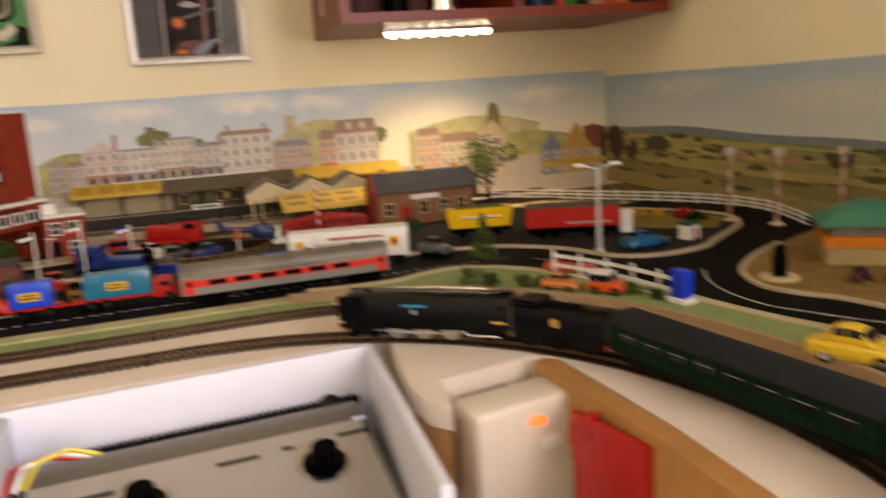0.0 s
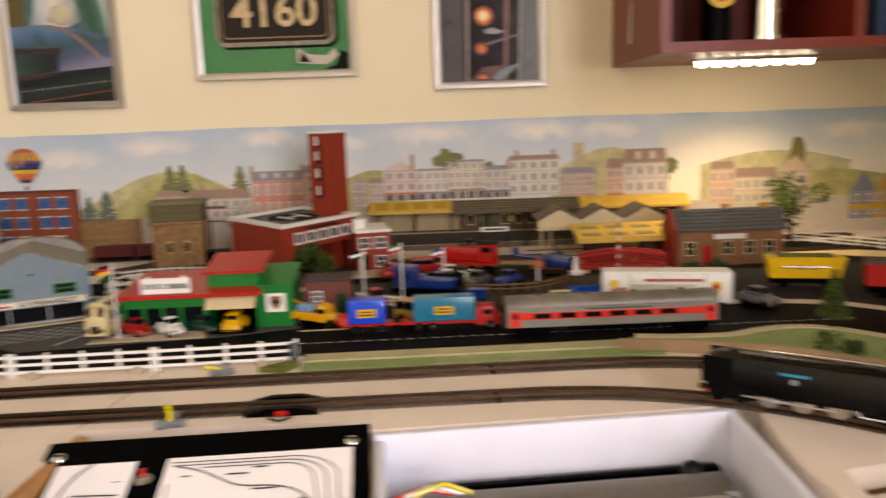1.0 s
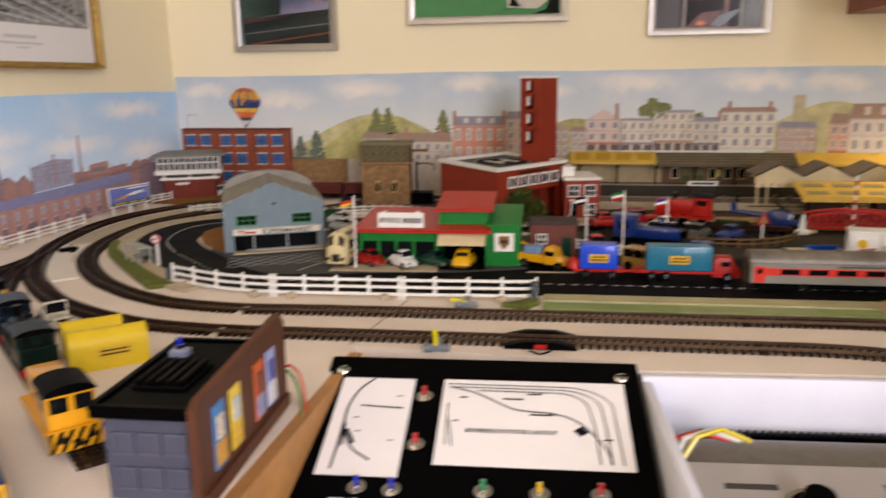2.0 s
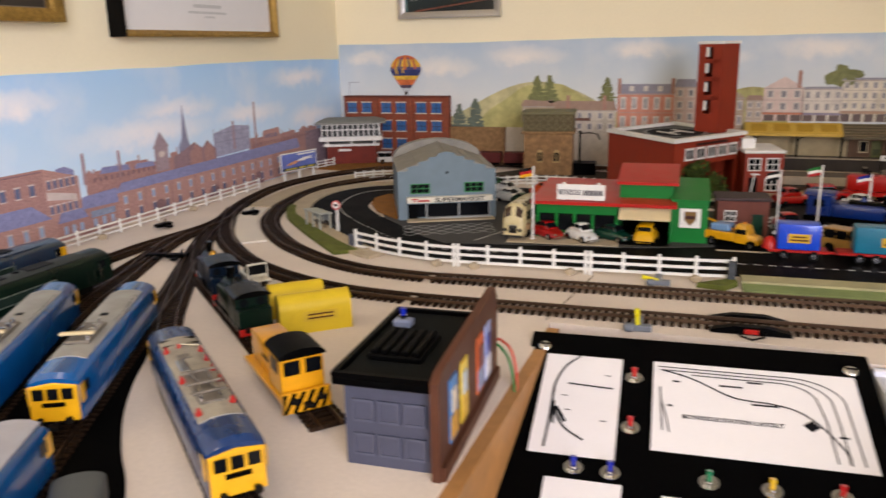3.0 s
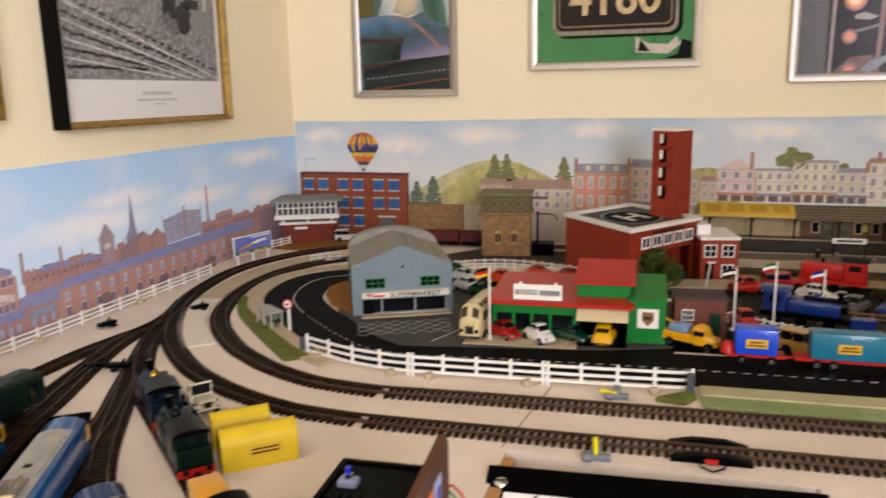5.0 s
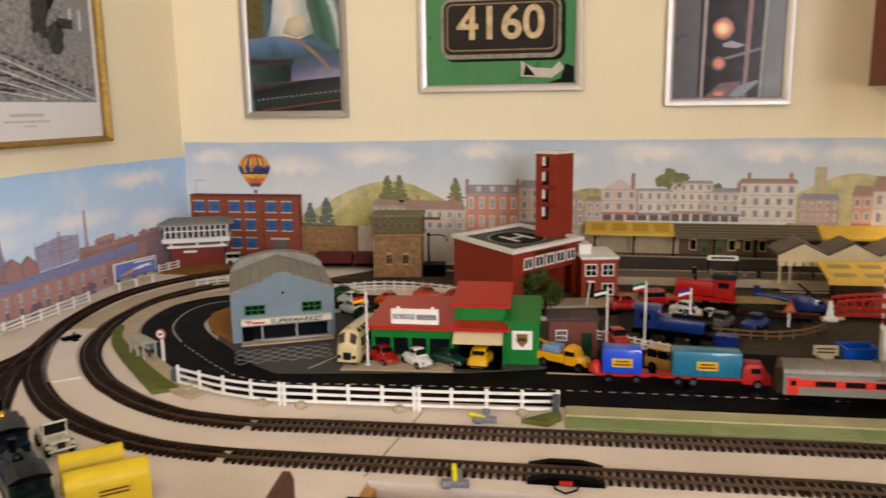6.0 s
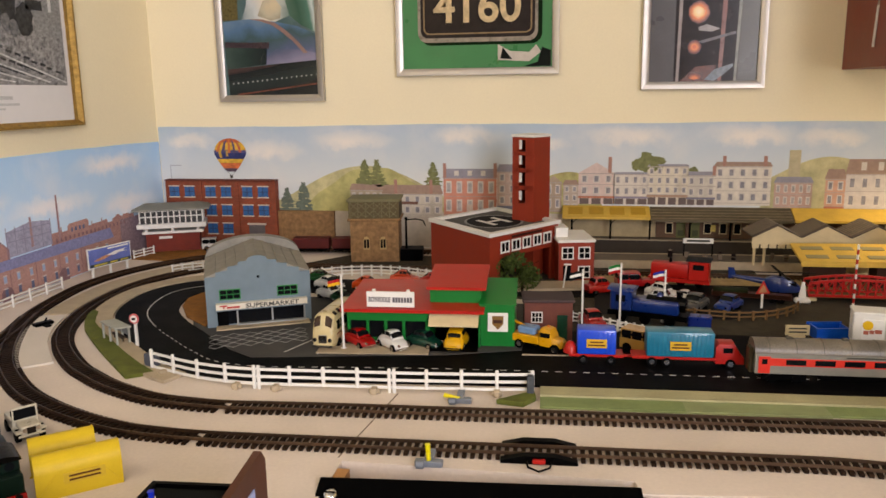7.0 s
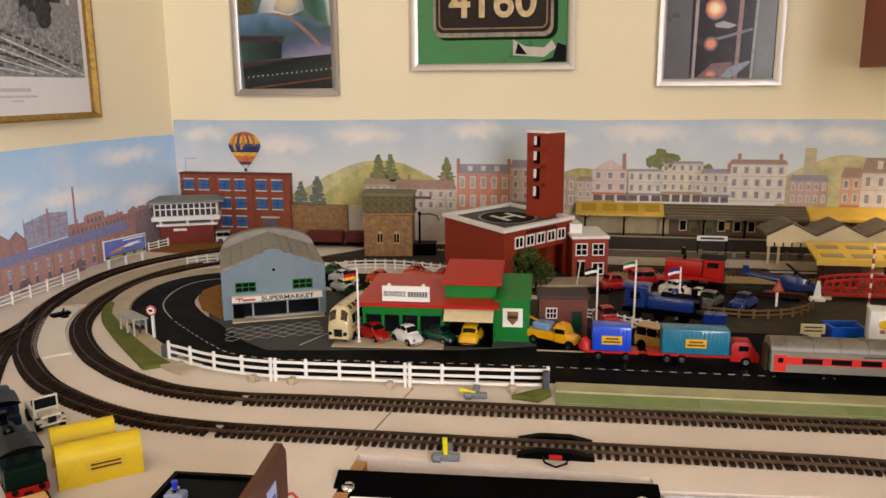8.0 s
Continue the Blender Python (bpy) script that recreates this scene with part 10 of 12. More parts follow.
part("boiler", cyl(fresh(), (0.0, 0, 0.032), (0.056, 0, 0.032), 0.011, None, 18), LOCOBLACK, bt)
part("dome", dome(fresh(), (0.018, 0, 0.042), 0.005, 0.006), BT, bt)
part("cab_window", box(fresh(), -0.043, -0.029, -0.0168, 0.0168, 0.032, 0.042), GLASSDARK, bt)
part("frame", box(fresh(), -0.055, 0.058, -0.0155, 0.0155, 0.011, 0.018), BLACK, bt)
part("buffer_beam", box(fresh(), 0.058, 0.060, -0.015, 0.015, 0.010, 0.018), BLACK, bt)
part("chimney", cyl(fresh(), (0.046, 0, 0.040), (0.046, 0, 0.052), 0.004, 0.005, 14), LOCOBLACK, bt)
for x in (-0.035, 0.0, 0.035):
    part("wheelset", cyl(fresh(), (x, -0.0135, 0.0082), (x, 0.0135, 0.0082), 0.008, None, 14), BLACK, bt)
wg = thing("open_wagon", -0.800, 1.705, T, 6, "dark red open wagons behind the water tower", "wagon")
part("body", rbox(fresh(), -0.04, 0.04, -0.015, 0.015, 0.014, 0.036, 0.001, 1), mat("bauxite", (0.16, 0.03, 0.025), 0.6, var=0.2), wg)
part("frame", box(fresh(), -0.038, 0.038, -0.011, 0.011, 0.009, 0.014), BLACK, wg)
for x in (-0.022, 0.022):
    part("wheelset", cyl(fresh(), (x, -0.0105, 0.0125), (x, 0.0105, 0.0125), 0.006, None, 12), BLACK, wg)
copy_thing(wg, pose(-0.714, 1.714, T, 0, 0, 6))

# ---------------------------------------------------------------- control panel
PW, PD, PT = 0.281, 0.300, 0.012
cp = thing("control_panel", 0, 0, 0, 0, "black sloping control panel with paper track diagrams and toggle switches", "control panel")
cp.matrix_basis = pose(-0.4515, 0.7305, 0.907, 0, 0, 4.6) @ pose(0, 0, 0, 17, 0, 0) @ pose(0, 0, -PT)


def on_panel(u, v, z=0.0):
    return (u, -v, PT + z)


def on_left(u, v):
    """From the junction diagram's drawing to the panel."""
    return 0.0175 + (u - 0.020) * 1.040, 0.0320 + (v - 0.072) * 0.7195


def on_right(u, v):
    """From the station diagram's drawing to the panel."""
    return 0.1090 + (u - 0.105) * 0.987, 0.0310 + (v - 0.074) * 0.722


part("panel_plate", rbox(fresh(), 0, PW, -PD, 0, 0, PT, 0.0010, 1), BLACKCARD, cp)
part("panel_case", box(fresh(), 0.010, PW - 0.012, -PD + 0.006, -0.030, -0.05, 0), PINE, cp)
SHEET = mat("diagram_paper", (0.86, 0.84, 0.84), 0.7, var=0.03, scale=20)
INKBLACK = paint("diagram_ink", (0.03, 0.03, 0.035), 0.6)
for (u0, u1, v0, v1) in ((0.0175, 0.083, 0.032, 0.150), (0.109, 0.266, 0.031, 0.135), (0.034, 0.090, 0.173, 0.250), (0.118, 0.262, 0.178, 0.250)):
    part("diagram_sheet", box(fresh(), u0, u1, -v1, -v0, PT, PT + 0.0005), SHEET, cp)


def ink_line(pts, w=0.0014, lift=0.0009):
    """One continuous inked line on the panel's paper."""
    rows = []
    pts = [(on_left if q[0] < 0.095 else on_right)(*q) for q in pts]
    for i, p in enumerate(pts):
        a, b = pts[max(i - 1, 0)], pts[min(i + 1, len(pts) - 1)]
        n = Vector((a[1] - b[1], b[0] - a[0])).normalized() * w / 2
        rows.append([on_panel(p[0] + n.x, p[1] + n.y, lift), on_panel(p[0] - n.x, p[1] - n.y, lift)])
    part("diagram_line", loft(fresh(), rows, cap=False, closed=False), INKBLACK, cp)


def bend(c, r, a0, a1, n=14, squash=1.0):
    return [(c[0] + r * math.cos(radians(a0 + (a1 - a0) * i / n)), c[1] + squash * r * math.sin(radians(a0 + (a1 - a0) * i / n))) for i in range(n + 1)]


def inked(pts, w=0.0016):
    ink_line([p[:2] for p in smooth(pts, 5)], w)


# the small junction diagram
inked([(0.048, 0.073), (0.037, 0.095), (0.031, 0.130), (0.033, 0.165), (0.043, 0.195), (0.059, 0.213)], 0.0019)
inked([(0.031, 0.130), (0.0315, 0.18), (0.031, 0.228)], 0.0019)
ink_line([(0.0325, 0.155), (0.0345, 0.192)], 0.0022)
ink_line([(0.035, 0.165), (0.0435, 0.188)], 0.0034)
ink_line([(0.0415, 0.124), (0.077, 0.127)], 0.0018)
for u, v in ((0.038, 0.145), (0.042, 0.168), (0.070, 0.105), (0.070, 0.181)):
    ink_line([(u, v), (u + 0.0045, v + 0.0005)], 0.0011)
# the station diagram
for k, (u, r) in enumerate(((0.109, 0.041), (0.111, 0.035), (0.136, 0.028))):
    o = 0.0055 * k
    ink_line([(u, 0.083 + o), (0.160, 0.0835 + o), (0.212 - 0.004 * k, 0.084 + o)] + bend((0.212 - 0.004 * k, 0.084 + o + r), r, 275, 350, 9) + [(0.2535 - 0.009 * k, 0.150), (0.2555 - 0.009 * k, 0.21)], 0.0012)
inked([(0.112, 0.0885), (0.136, 0.100), (0.165, 0.124), (0.180, 0.129), (0.198, 0.131), (0.216, 0.139), (0.230, 0.157), (0.244, 0.190), (0.246, 0.21)], 0.0016)
inked([(0.111, 0.118), (0.1115, 0.14), (0.113, 0.188)], 0.0011)
inked([(0.1115, 0.14), (0.115, 0.160), (0.1185, 0.190)], 0.0011)
part("diagram_block", box(fresh(), -0.0042, 0.0042, -0.0042, 0.0042, PT + 0.0006, PT + 0.0012, pose(0.2265, -0.0930, 0, 0, 0, 40)), INKBLACK, cp)
text_part("diagram_title", "BO'NIDDLE STATION LAYOUT", 0.0062, INKBLACK, cp, pose(0.1695, -0.0960, PT + 0.0009, 0, 0, 0), thick=0.0001, wide=0.88, bold=0.00012)
for u0, u1, v in ((0.158, 0.176, 0.108), (0.180, 0.192, 0.0985), (0.182, 0.202, 0.1345), (0.121, 0.127, 0.107), (0.117, 0.121, 0.148), (0.242, 0.249, 0.172)):
    (u0, v), u1 = on_right(u0, v), on_right(u1, v)[0]
    part("caption_bar", box(fresh(), u0, u1, -v - 0.0008, -v + 0.0008, PT + 0.0006, PT + 0.001), INKBLACK, cp)
for u, v in ((0.0135, 0.021), (0.265, 0.022), (0.0145, 0.285), (0.266, 0.285)):
    sc = part("screw_head", dome(fresh(), on_panel(u, v), 0.0062, 0.003, 16, 4), CHROME, cp)
    part("screw_slot", box(fresh(), u - 0.0045, u + 0.0045, -v - 0.0006, -v + 0.0006, PT + 0.0026, PT + 0.0034), SIDEGREY, sc)
for u, v, key, rgb in ((0.0935, 0.0555, "red", (0.55, 0.02, 0.02)), (0.0930, 0.1145, "red", (0.55, 0.02, 0.02)), (0.0540, 0.1620, "blue", (0.03, 0.06, 0.45)), (0.0810, 0.1630, "blue", (0.03, 0.06, 0.45)), (0.1500, 0.1610, "green", (0.03, 0.3, 0.15)), (0.1920, 0.1615, "yellow", (0.7, 0.5, 0.02)), (0.2370, 0.1600, "red", (0.55, 0.02, 0.02))):
    nut = part("toggle_switch", cyl(fresh(), on_panel(u, v), on_panel(u, v, 0.0014), 0.0072, None, 18), CHROME, cp)
    part("nut", cyl(fresh(), on_panel(u, v, 0.0014), on_panel(u, v, 0.0034), 0.0052, None, 6), STEEL, nut)
    part("collar", cyl(fresh(), on_panel(u, v, 0.002), on_panel(u, v, 0.0045), 0.0038, 0.003, 12), CHROME, nut)
    part("lever", cyl(fresh(), on_panel(u, v, 0.004), on_panel(u, v - 0.003, 0.0100), 0.0018, 0.0025, 10), flat("toggle_" + key, rgb), nut)

# ---------------------------------------------------------------- white tray with the controller
tr = thing("white_tray", -0.168, 0.748, 0.80, 5.5, "open white plastic tray holding the train controller", "tray")
TW, TD, RIM = 0.340, 0.31, 0.100
# white plastic with the cool daylight tinted into its colour
CARDW = mat("daylight_tinted_tray", (0.76, 0.775, 0.85), 0.45, var=0.04, scale=25)
part("back_wall", rbox(fresh(), 0, TW, -0.009, 0, 0, RIM, 0.002, 2), CARDW, tr)
part("side_wall", rbox(fresh(), 0, 0.009, -TD, -0.0092, 0, RIM - 0.004, 0.002, 2), CARDW, tr)
part("side_wall", loft(fresh(), [[(x - 0.009, y, 0), (x, y, 0), (x, y, RIM - 0.003), (x - 0.0025, y, RIM - 0.0005), (x - 0.0065, y, RIM - 0.0005), (x - 0.009, y, RIM - 0.003)] for x, y in ((TW, -0.0092), (TW - 0.037, -TD))]), CARDW, tr)
part("front_wall", rbox(fresh(), 0.0092, TW - 0.047, -TD, -TD + 0.009, 0, RIM - 0.03, 0.002, 2), CARDW, tr)
part("floor_panel", prism(fresh(), [(0.0092, -TD + 0.0092), (TW - 0.046, -TD + 0.0092), (TW - 0.0094, -0.0094), (0.0092, -0.0094)], "z", 0, 0.006), BLACK, tr)
part("prop", box(fresh(), 0.01, TW - 0.01, -0.2, -0.19, -0.05, 0), PINE, tr)
ct = thing("train_controller", -0.145, 0.712, 0.806, 5.5, "grey metal train controller with a black knob", "controller")
CW = 0.286
HAMMER = mat("hammered_grey", (0.27, 0.25, 0.225), 0.38, metal=0.4, var=0.2, scale=120, fine=900, bump=0.3)
PLATE = mat("brushed_panel", (0.56, 0.535, 0.52), 0.36, metal=0.4, var=0.06, scale=30)
prof = [(-0.20, 0.0), (0.0, 0.0), (0.0, 0.040)] + [(-0.016 + 0.016 * math.cos(a), 0.040 + 0.016 * math.sin(a)) for a in (math.pi / 2 * i / 6 for i in range(1, 7))] + [(-0.030, 0.0555), (-0.042, 0.051), (-0.20, 0.012)]
part("case", prism(fresh(), prof, "x", 0, CW), HAMMER, ct)


def on_face(u, v, lift=0.0):
    """Place on the sloping front: u across, v down from the top edge."""
    k = v / 0.163
    return Vector((u, -0.042 - 0.158 * k, 0.051 - 0.039 * k)) + Vector((0, -0.24, 0.97)) * lift


def face_slab(u0, u1, v0, v1, t0, t1):
    return loft(fresh(), [[on_face(u0, v0, t), on_face(u1, v0, t), on_face(u1, v1, t), on_face(u0, v1, t)] for t in (t0, t1)])


part("face_plate", face_slab(0.006, CW - 0.006, 0.004, 0.155, 0.0002, 0.0016), PLATE, ct)
for u0, u1, v in ((0.255, 0.285, 0.022), (0.150, 0.185, 0.026), (0.205, 0.215, 0.024), (0.03, 0.07, 0.03)):
    part("lettering_bar", face_slab(u0, u1, v - 0.003, v + 0.003, 0.0017, 0.0020), paint("dark_print", (0.12, 0.11, 0.1), 0.5), ct)
for u in (0.235, 0.09):
    dial = part("dial", cyl(fresh(), on_face(u, 0.055, 0.0015), on_face(u, 0.055, 0.004), 0.024, 0.023, 32), CHROME, ct)
    part("dial_face", cyl(fresh(), on_face(u, 0.055, 0.004), on_face(u, 0.055, 0.0046), 0.019, None, 32), BLACK, dial)
    part("knob", cyl(fresh(), on_face(u, 0.055, 0.0045), on_face(u, 0.055, 0.020), 0.013, 0.011, 24), BLACK, dial)
part("edge_clip", box(fresh(), CW - 0.012, CW + 0.001, -0.05, -0.042, 0.045, 0.052), CHROME, ct)
part("end_plate", rbox(fresh(), -0.004, -0.0002, -0.15, -0.008, 0.004, 0.050, 0.002, 1), BLACK, ct)
kb = thing("rubber_foot", 0.118, 0.738, 0.856, 0, "dark round terminal knob in the tray corner", "knob")
part("stem", cyl(fresh(), (0, 0, -0.02), (0, 0, 0.0), 0.005, None, 12), SIDEGREY, kb)
part("ball", dome(fresh(), (0, 0, 0), 0.011, 0.0115, 18, 7, 0.6), mat("dark_knob", (0.03, 0.028, 0.025), 0.25, var=0.2), kb)
rk = thing("toothed_rack", -0.12, 0.729, 0.846, 5.5, "black ribbed strip along the tray back", "strip")
part("strip", box(fresh(), 0, 0.27, -0.004, 0.004, 0, 0.008), BLACK, rk)
for i in range(40):
    part("tooth", box(fresh(), 0.004 + i * 0.0066, 0.0072 + i * 0.0066, -0.0052, 0.004, 0.008, 0.0105), BLACK, rk)
for i, rgb in enumerate(((0.6, 0.02, 0.02), (0.75, 0.72, 0.65), (0.7, 0.6, 0.05))):
    pts = [(-0.150 + 0.006 * i, 0.66 + 0.004 * i, 0.858), (-0.146 + 0.01 * i, 0.675, 0.872 + 0.002 * i), (-0.125 + 0.01 * i, 0.688, 0.874 + 0.002 * i), (-0.098 + 0.008 * i, 0.69, 0.868)]
    single("wire", tube(fresh(), pts, 0.0022), flat("wire%d" % i, rgb), "%s insulated wire at the controller end" % ("red", "white", "yellow")[i], "wire", "controller wires")

# ---------------------------------------------------------------- white power unit, red folder
ps = thing("power_unit", 0.262, 0.612, 0.70, 12, "white plastic power unit with a glowing orange lamp", "power supply")
part("case", rbox(fresh(), -0.052, 0.052, -0.024, 0.024, 0, 0.190, 0.005, 3), mat("ivory_case", (0.74, 0.68, 0.60), 0.4, var=0.04, scale=30), ps)
part("lamp", dome(fresh(), (0, 0, 0), 0.0085, 0.003, 18, 4), glow("orange_neon", (1.0, 0.13, 0.02), 2.5), ps, "glowing orange neon lamp", m=pose(0.006, -0.024, 0.172, 90, 0, 0) @ Matrix.Diagonal((1, 0.55, 1, 1)))
part("switch_rocker", rbox(fresh(), 0.010, 0.028, -0.029, -0.0235, 0.146, 0.156, 0.001, 1), WHITE, ps)
part("shelf", box(fresh(), -0.06, 0.06, -0.03, 0.03, -0.01, 0), PINE, ps)
rf = thing("red_folder", 0.302, 0.522, 0.70, -77, "red plastic folder standing against the pine edge", "folder")
part("cover", rbox(fresh(), -0.040, 0.045, -0.004, 0.004, 0, 0.190, 0.002, 2), RED, rf)
part("spine_lip", loft(fresh(), [[(-0.041, -0.005, 0.180), (-0.016, -0.005, 0.196), (-0.016, 0.0048, 0.196), (-0.041, 0.0048, 0.180)], [(-0.044, -0.005, 0.160), (-0.018, -0.005, 0.172), (-0.018, 0.0048, 0.172), (-0.044, 0.0048, 0.160)]]), RED, rf)

# ---------------------------------------------------------------- kiosk building beside the panel
hk = thing("club_building", -0.516, 0.474, T, 4, "grey model building with black roof and poster wall", "building")
HG = mat("slate_grey_plastic", (0.135, 0.14, 0.185), 0.5, var=0.1, scale=60)
HBW, HBD, HBH = 0.060, 0.118, 0.058
part("walls_body", box(fresh(), 0, HBW, 0, HBD, 0, HBH), HG, hk)
for row in (0.016, 0.040):
    for i in range(3):
        x0 = 0.006 + i * 0.0175
        w = part("window", box(fresh(), x0, x0 + 0.0145, -0.0012, 0.0004, row - 0.0075, row + 0.0075), HG, hk)
        for a, b, c, d in ((0, 0.0145, 0.0062, 0.0078), (0, 0.0145, -0.0078, -0.0062), (0, 0.0014, -0.0062, 0.0062), (0.0131, 0.0145, -0.0062, 0.0062)):
            part("window_frame", box(fresh(), x0 + a, x0 + b, -0.0022, -0.0012, row + c, row + d), paint("slate_light", (0.165, 0.17, 0.22), 0.5), w)
part("roof_slab", rbox(fresh(), -0.006, HBW + 0.001, -0.006, HBD + 0.006, HBH, HBH + 0.006, 0.001, 1), BLACK, hk)
part("roof_deck", box(fresh(), 0.0, HBW - 0.002, 0.0, HBD, HBH + 0.006, HBH + 0.0066), mat("roof_mat", (0.03, 0.032, 0.03), 0.7, var=0.2), hk)
for a in ((-0.006, HBW, -0.006, -0.002), (-0.006, HBW, HBD + 0.002, HBD + 0.006), (-0.006, -0.002, -0.002, HBD + 0.002)):
    part("roof_rim", box(fresh(), *a, HBH + 0.006, HBH + 0.009), BLACK, hk)
gr = part("roof_grille", rbox(fresh(), 0.008, 0.046, 0.022, 0.068, HBH + 0.0066, HBH + 0.011, 0.001, 1), BLACK, hk)
for i in range(5):
    part("grille_rib", rbox(fresh(), 0.010 + i * 0.0072, 0.0145 + i * 0.0072, 0.023, 0.067, HBH + 0.011, HBH + 0.0145, 0.0008, 1), BLACK, gr)
sw = part("switch_plate", rbox(fresh(), 0.004, 0.018, 0.084, 0.094, HBH + 0.0066, HBH + 0.0125, 0.001, 1), mat("switch_bluegrey", (0.28, 0.31, 0.40), 0.4, var=0.15), hk)
part("switch_collar", cyl(fresh(), (0.011, 0.089, HBH + 0.0125), (0.011, 0.089, HBH + 0.0155), 0.003, None, 12), CHROME, sw)
part("switch_lever", cyl(fresh(), (0.011, 0.089, HBH + 0.013), (0.011, 0.0885, HBH + 0.021), 0.0017, 0.0024, 10), flat("toggle_blue", (0.03, 0.06, 0.45)), sw)
BROWN = mat("brown_plastic", (0.16, 0.075, 0.045), 0.5, var=0.15, scale=60)
fw = part("front_wall", prism(fresh(), [(-0.010, 0.0), (HBD + 0.040, 0.0), (HBD + 0.040, 0.070), (HBD + 0.032, 0.080), (-0.002, 0.072), (-0.010, 0.067)], "x", HBW + 0.0012, HBW + 0.007), BROWN, hk, "brown plastic front wall")
part("plinth", box(fresh(), HBW + 0.007, HBW + 0.010, -0.008, HBD + 0.038, 0.0, 0.010), BROWN, fw)
POSTERS = ((0.012, ((0.10, 0.30, 0.55), (0.70, 0.62, 0.50), (0.65, 0.40, 0.06))), (0.040, ((0.75, 0.60, 0.10), (0.55, 0.60, 0.62), (0.70, 0.50, 0.08))), (0.086, ((0.65, 0.20, 0.06), (0.25, 0.08, 0.06), (0.35, 0.40, 0.55))), (0.112, ((0.45, 0.50, 0.70), (0.10, 0.12, 0.35), (0.70, 0.70, 0.72))))
for n, (y0, tones) in enumerate(POSTERS):
    po = part("poster", box(fresh(), HBW + 0.0068, HBW + 0.0080, y0, y0 + 0.018, 0.016, 0.060), paint("poster_ground%d" % n, tones[0], 0.35, var=0.3, scale=200), fw)
    part("poster_band", box(fresh(), HBW + 0.0078, HBW + 0.0086, y0 + 0.001, y0 + 0.017, 0.018, 0.034), paint("poster_low%d" % n, tones[2], 0.35, var=0.4, scale=250), po)
    part("poster_motif", box(fresh(), HBW + 0.0078, HBW + 0.0088, y0 + 0.004, y0 + 0.014, 0.036, 0.052), paint("poster_mid%d" % n, tones[1], 0.35, var=0.5, scale=300), po)
def bowed(pts):
    """A slack wire through a few points."""
    v = [Vector(p) for p in pts]
    v = [2 * v[0] - v[1]] + v + [2 * v[-1] - v[-2]]
    return [0.5 * (2 * v[i] + (v[i + 1] - v[i - 1]) * s + (2 * v[i - 1] - 5 * v[i] + 4 * v[i + 1] - v[i + 2]) * s * s + (3 * v[i] - v[i - 1] - 3 * v[i + 1] + v[i + 2]) * s**3) for i in range(1, len(v) - 2) for s in (0, 0.2, 0.4, 0.6, 0.8)]


for i, rgb in enumerate(((0.62, 0.08, 0.04), (0.03, 0.30, 0.10))):
    pts = [(-0.470, 0.646 - 0.004 * i, T + 0.026), (-0.460, 0.644 - 0.004 * i, T + 0.030 - 0.004 * i), (-0.448 - 0.002 * i, 0.634 - 0.003 * i, T + 0.026 - 0.005 * i), (-0.441 - 0.002 * i, 0.626 - 0.003 * i, T + 0.008), (-0.438, 0.610, T - 0.008), (-0.440, 0.60, T - 0.05)]
    single("wire", tube(fresh(), [Vector(pts[0]).lerp(Vector(pts[1]), q / 4) if k == 0 else None for k in (0,) for q in range(4)] + bowed(pts[1:]), 0.0012), flat("hutwire%d" % i, rgb), "thin %s wire running over the board edge" % ("red", "green")[i], "wire", "wires by the panel")

# ---------------------------------------------------------------- yellow arched sheds
YCOVER = mat("yellow_cover", (0.72, 0.56, 0.05), 0.5, var=0.08, scale=40)


def shed(x, y, rz, L, Wd, Hh, lettered):
    t = thing("yellow_shed", x, y, T, rz, "yellow arched plastic shed standing loose in the yard", "shed", "yellow sheds")
    n = 10
    arch = [(-Wd / 2, 0), (-Wd / 2, Hh * 0.62)] + [(-Wd / 2 * math.cos(a), Hh * 0.62 + Hh * 0.38 * math.sin(a)) for a in (math.pi * i / n for i in range(1, n))] + [(Wd / 2, Hh * 0.62), (Wd / 2, 0)]
    part("shell", prism(fresh(), arch, "x", -L / 2, L / 2), YCOVER, t)
    for xx in (-L / 2, -L * 0.06, L / 2 - 0.0016):
        part("rib", prism(fresh(), [(u * 1.025, v * 1.012) for u, v in arch], "x", xx, xx + 0.0016), YCOVER, t)
    for s in (1, -1):
        part("brace", box(fresh(), -0.014, 0.014, -Wd / 2 - 0.0006, -Wd / 2 + 0.0004, -0.0008, 0.0008, pose(s * L * 0.36, 0, Hh * 0.34, 0, s * 50, 0)), YCOVER, t)
    if lettered:
        lab = part("label_patch", box(fresh(), -L * 0.18, L * 0.3, -Wd / 2 - 0.0009, -Wd / 2 + 0.0003, Hh * 0.32, Hh * 0.58), paint("label_patch", (0.68, 0.52, 0.08), 0.5), t)
        for z in (0.40, 0.50):
            part("lettering_bar", box(fresh(), -L * 0.12, L * 0.24, -Wd / 2 - 0.0014, -Wd / 2 - 0.0008, Hh * z - 0.0008, Hh * z + 0.0008), paint("label_ink", (0.2, 0.1, 0.02)), lab)


shed(-0.664, 0.694, 41, 0.070, 0.027, 0.037, True)
shed(-0.704, 0.728, 41, 0.056, 0.026, 0.033, False)

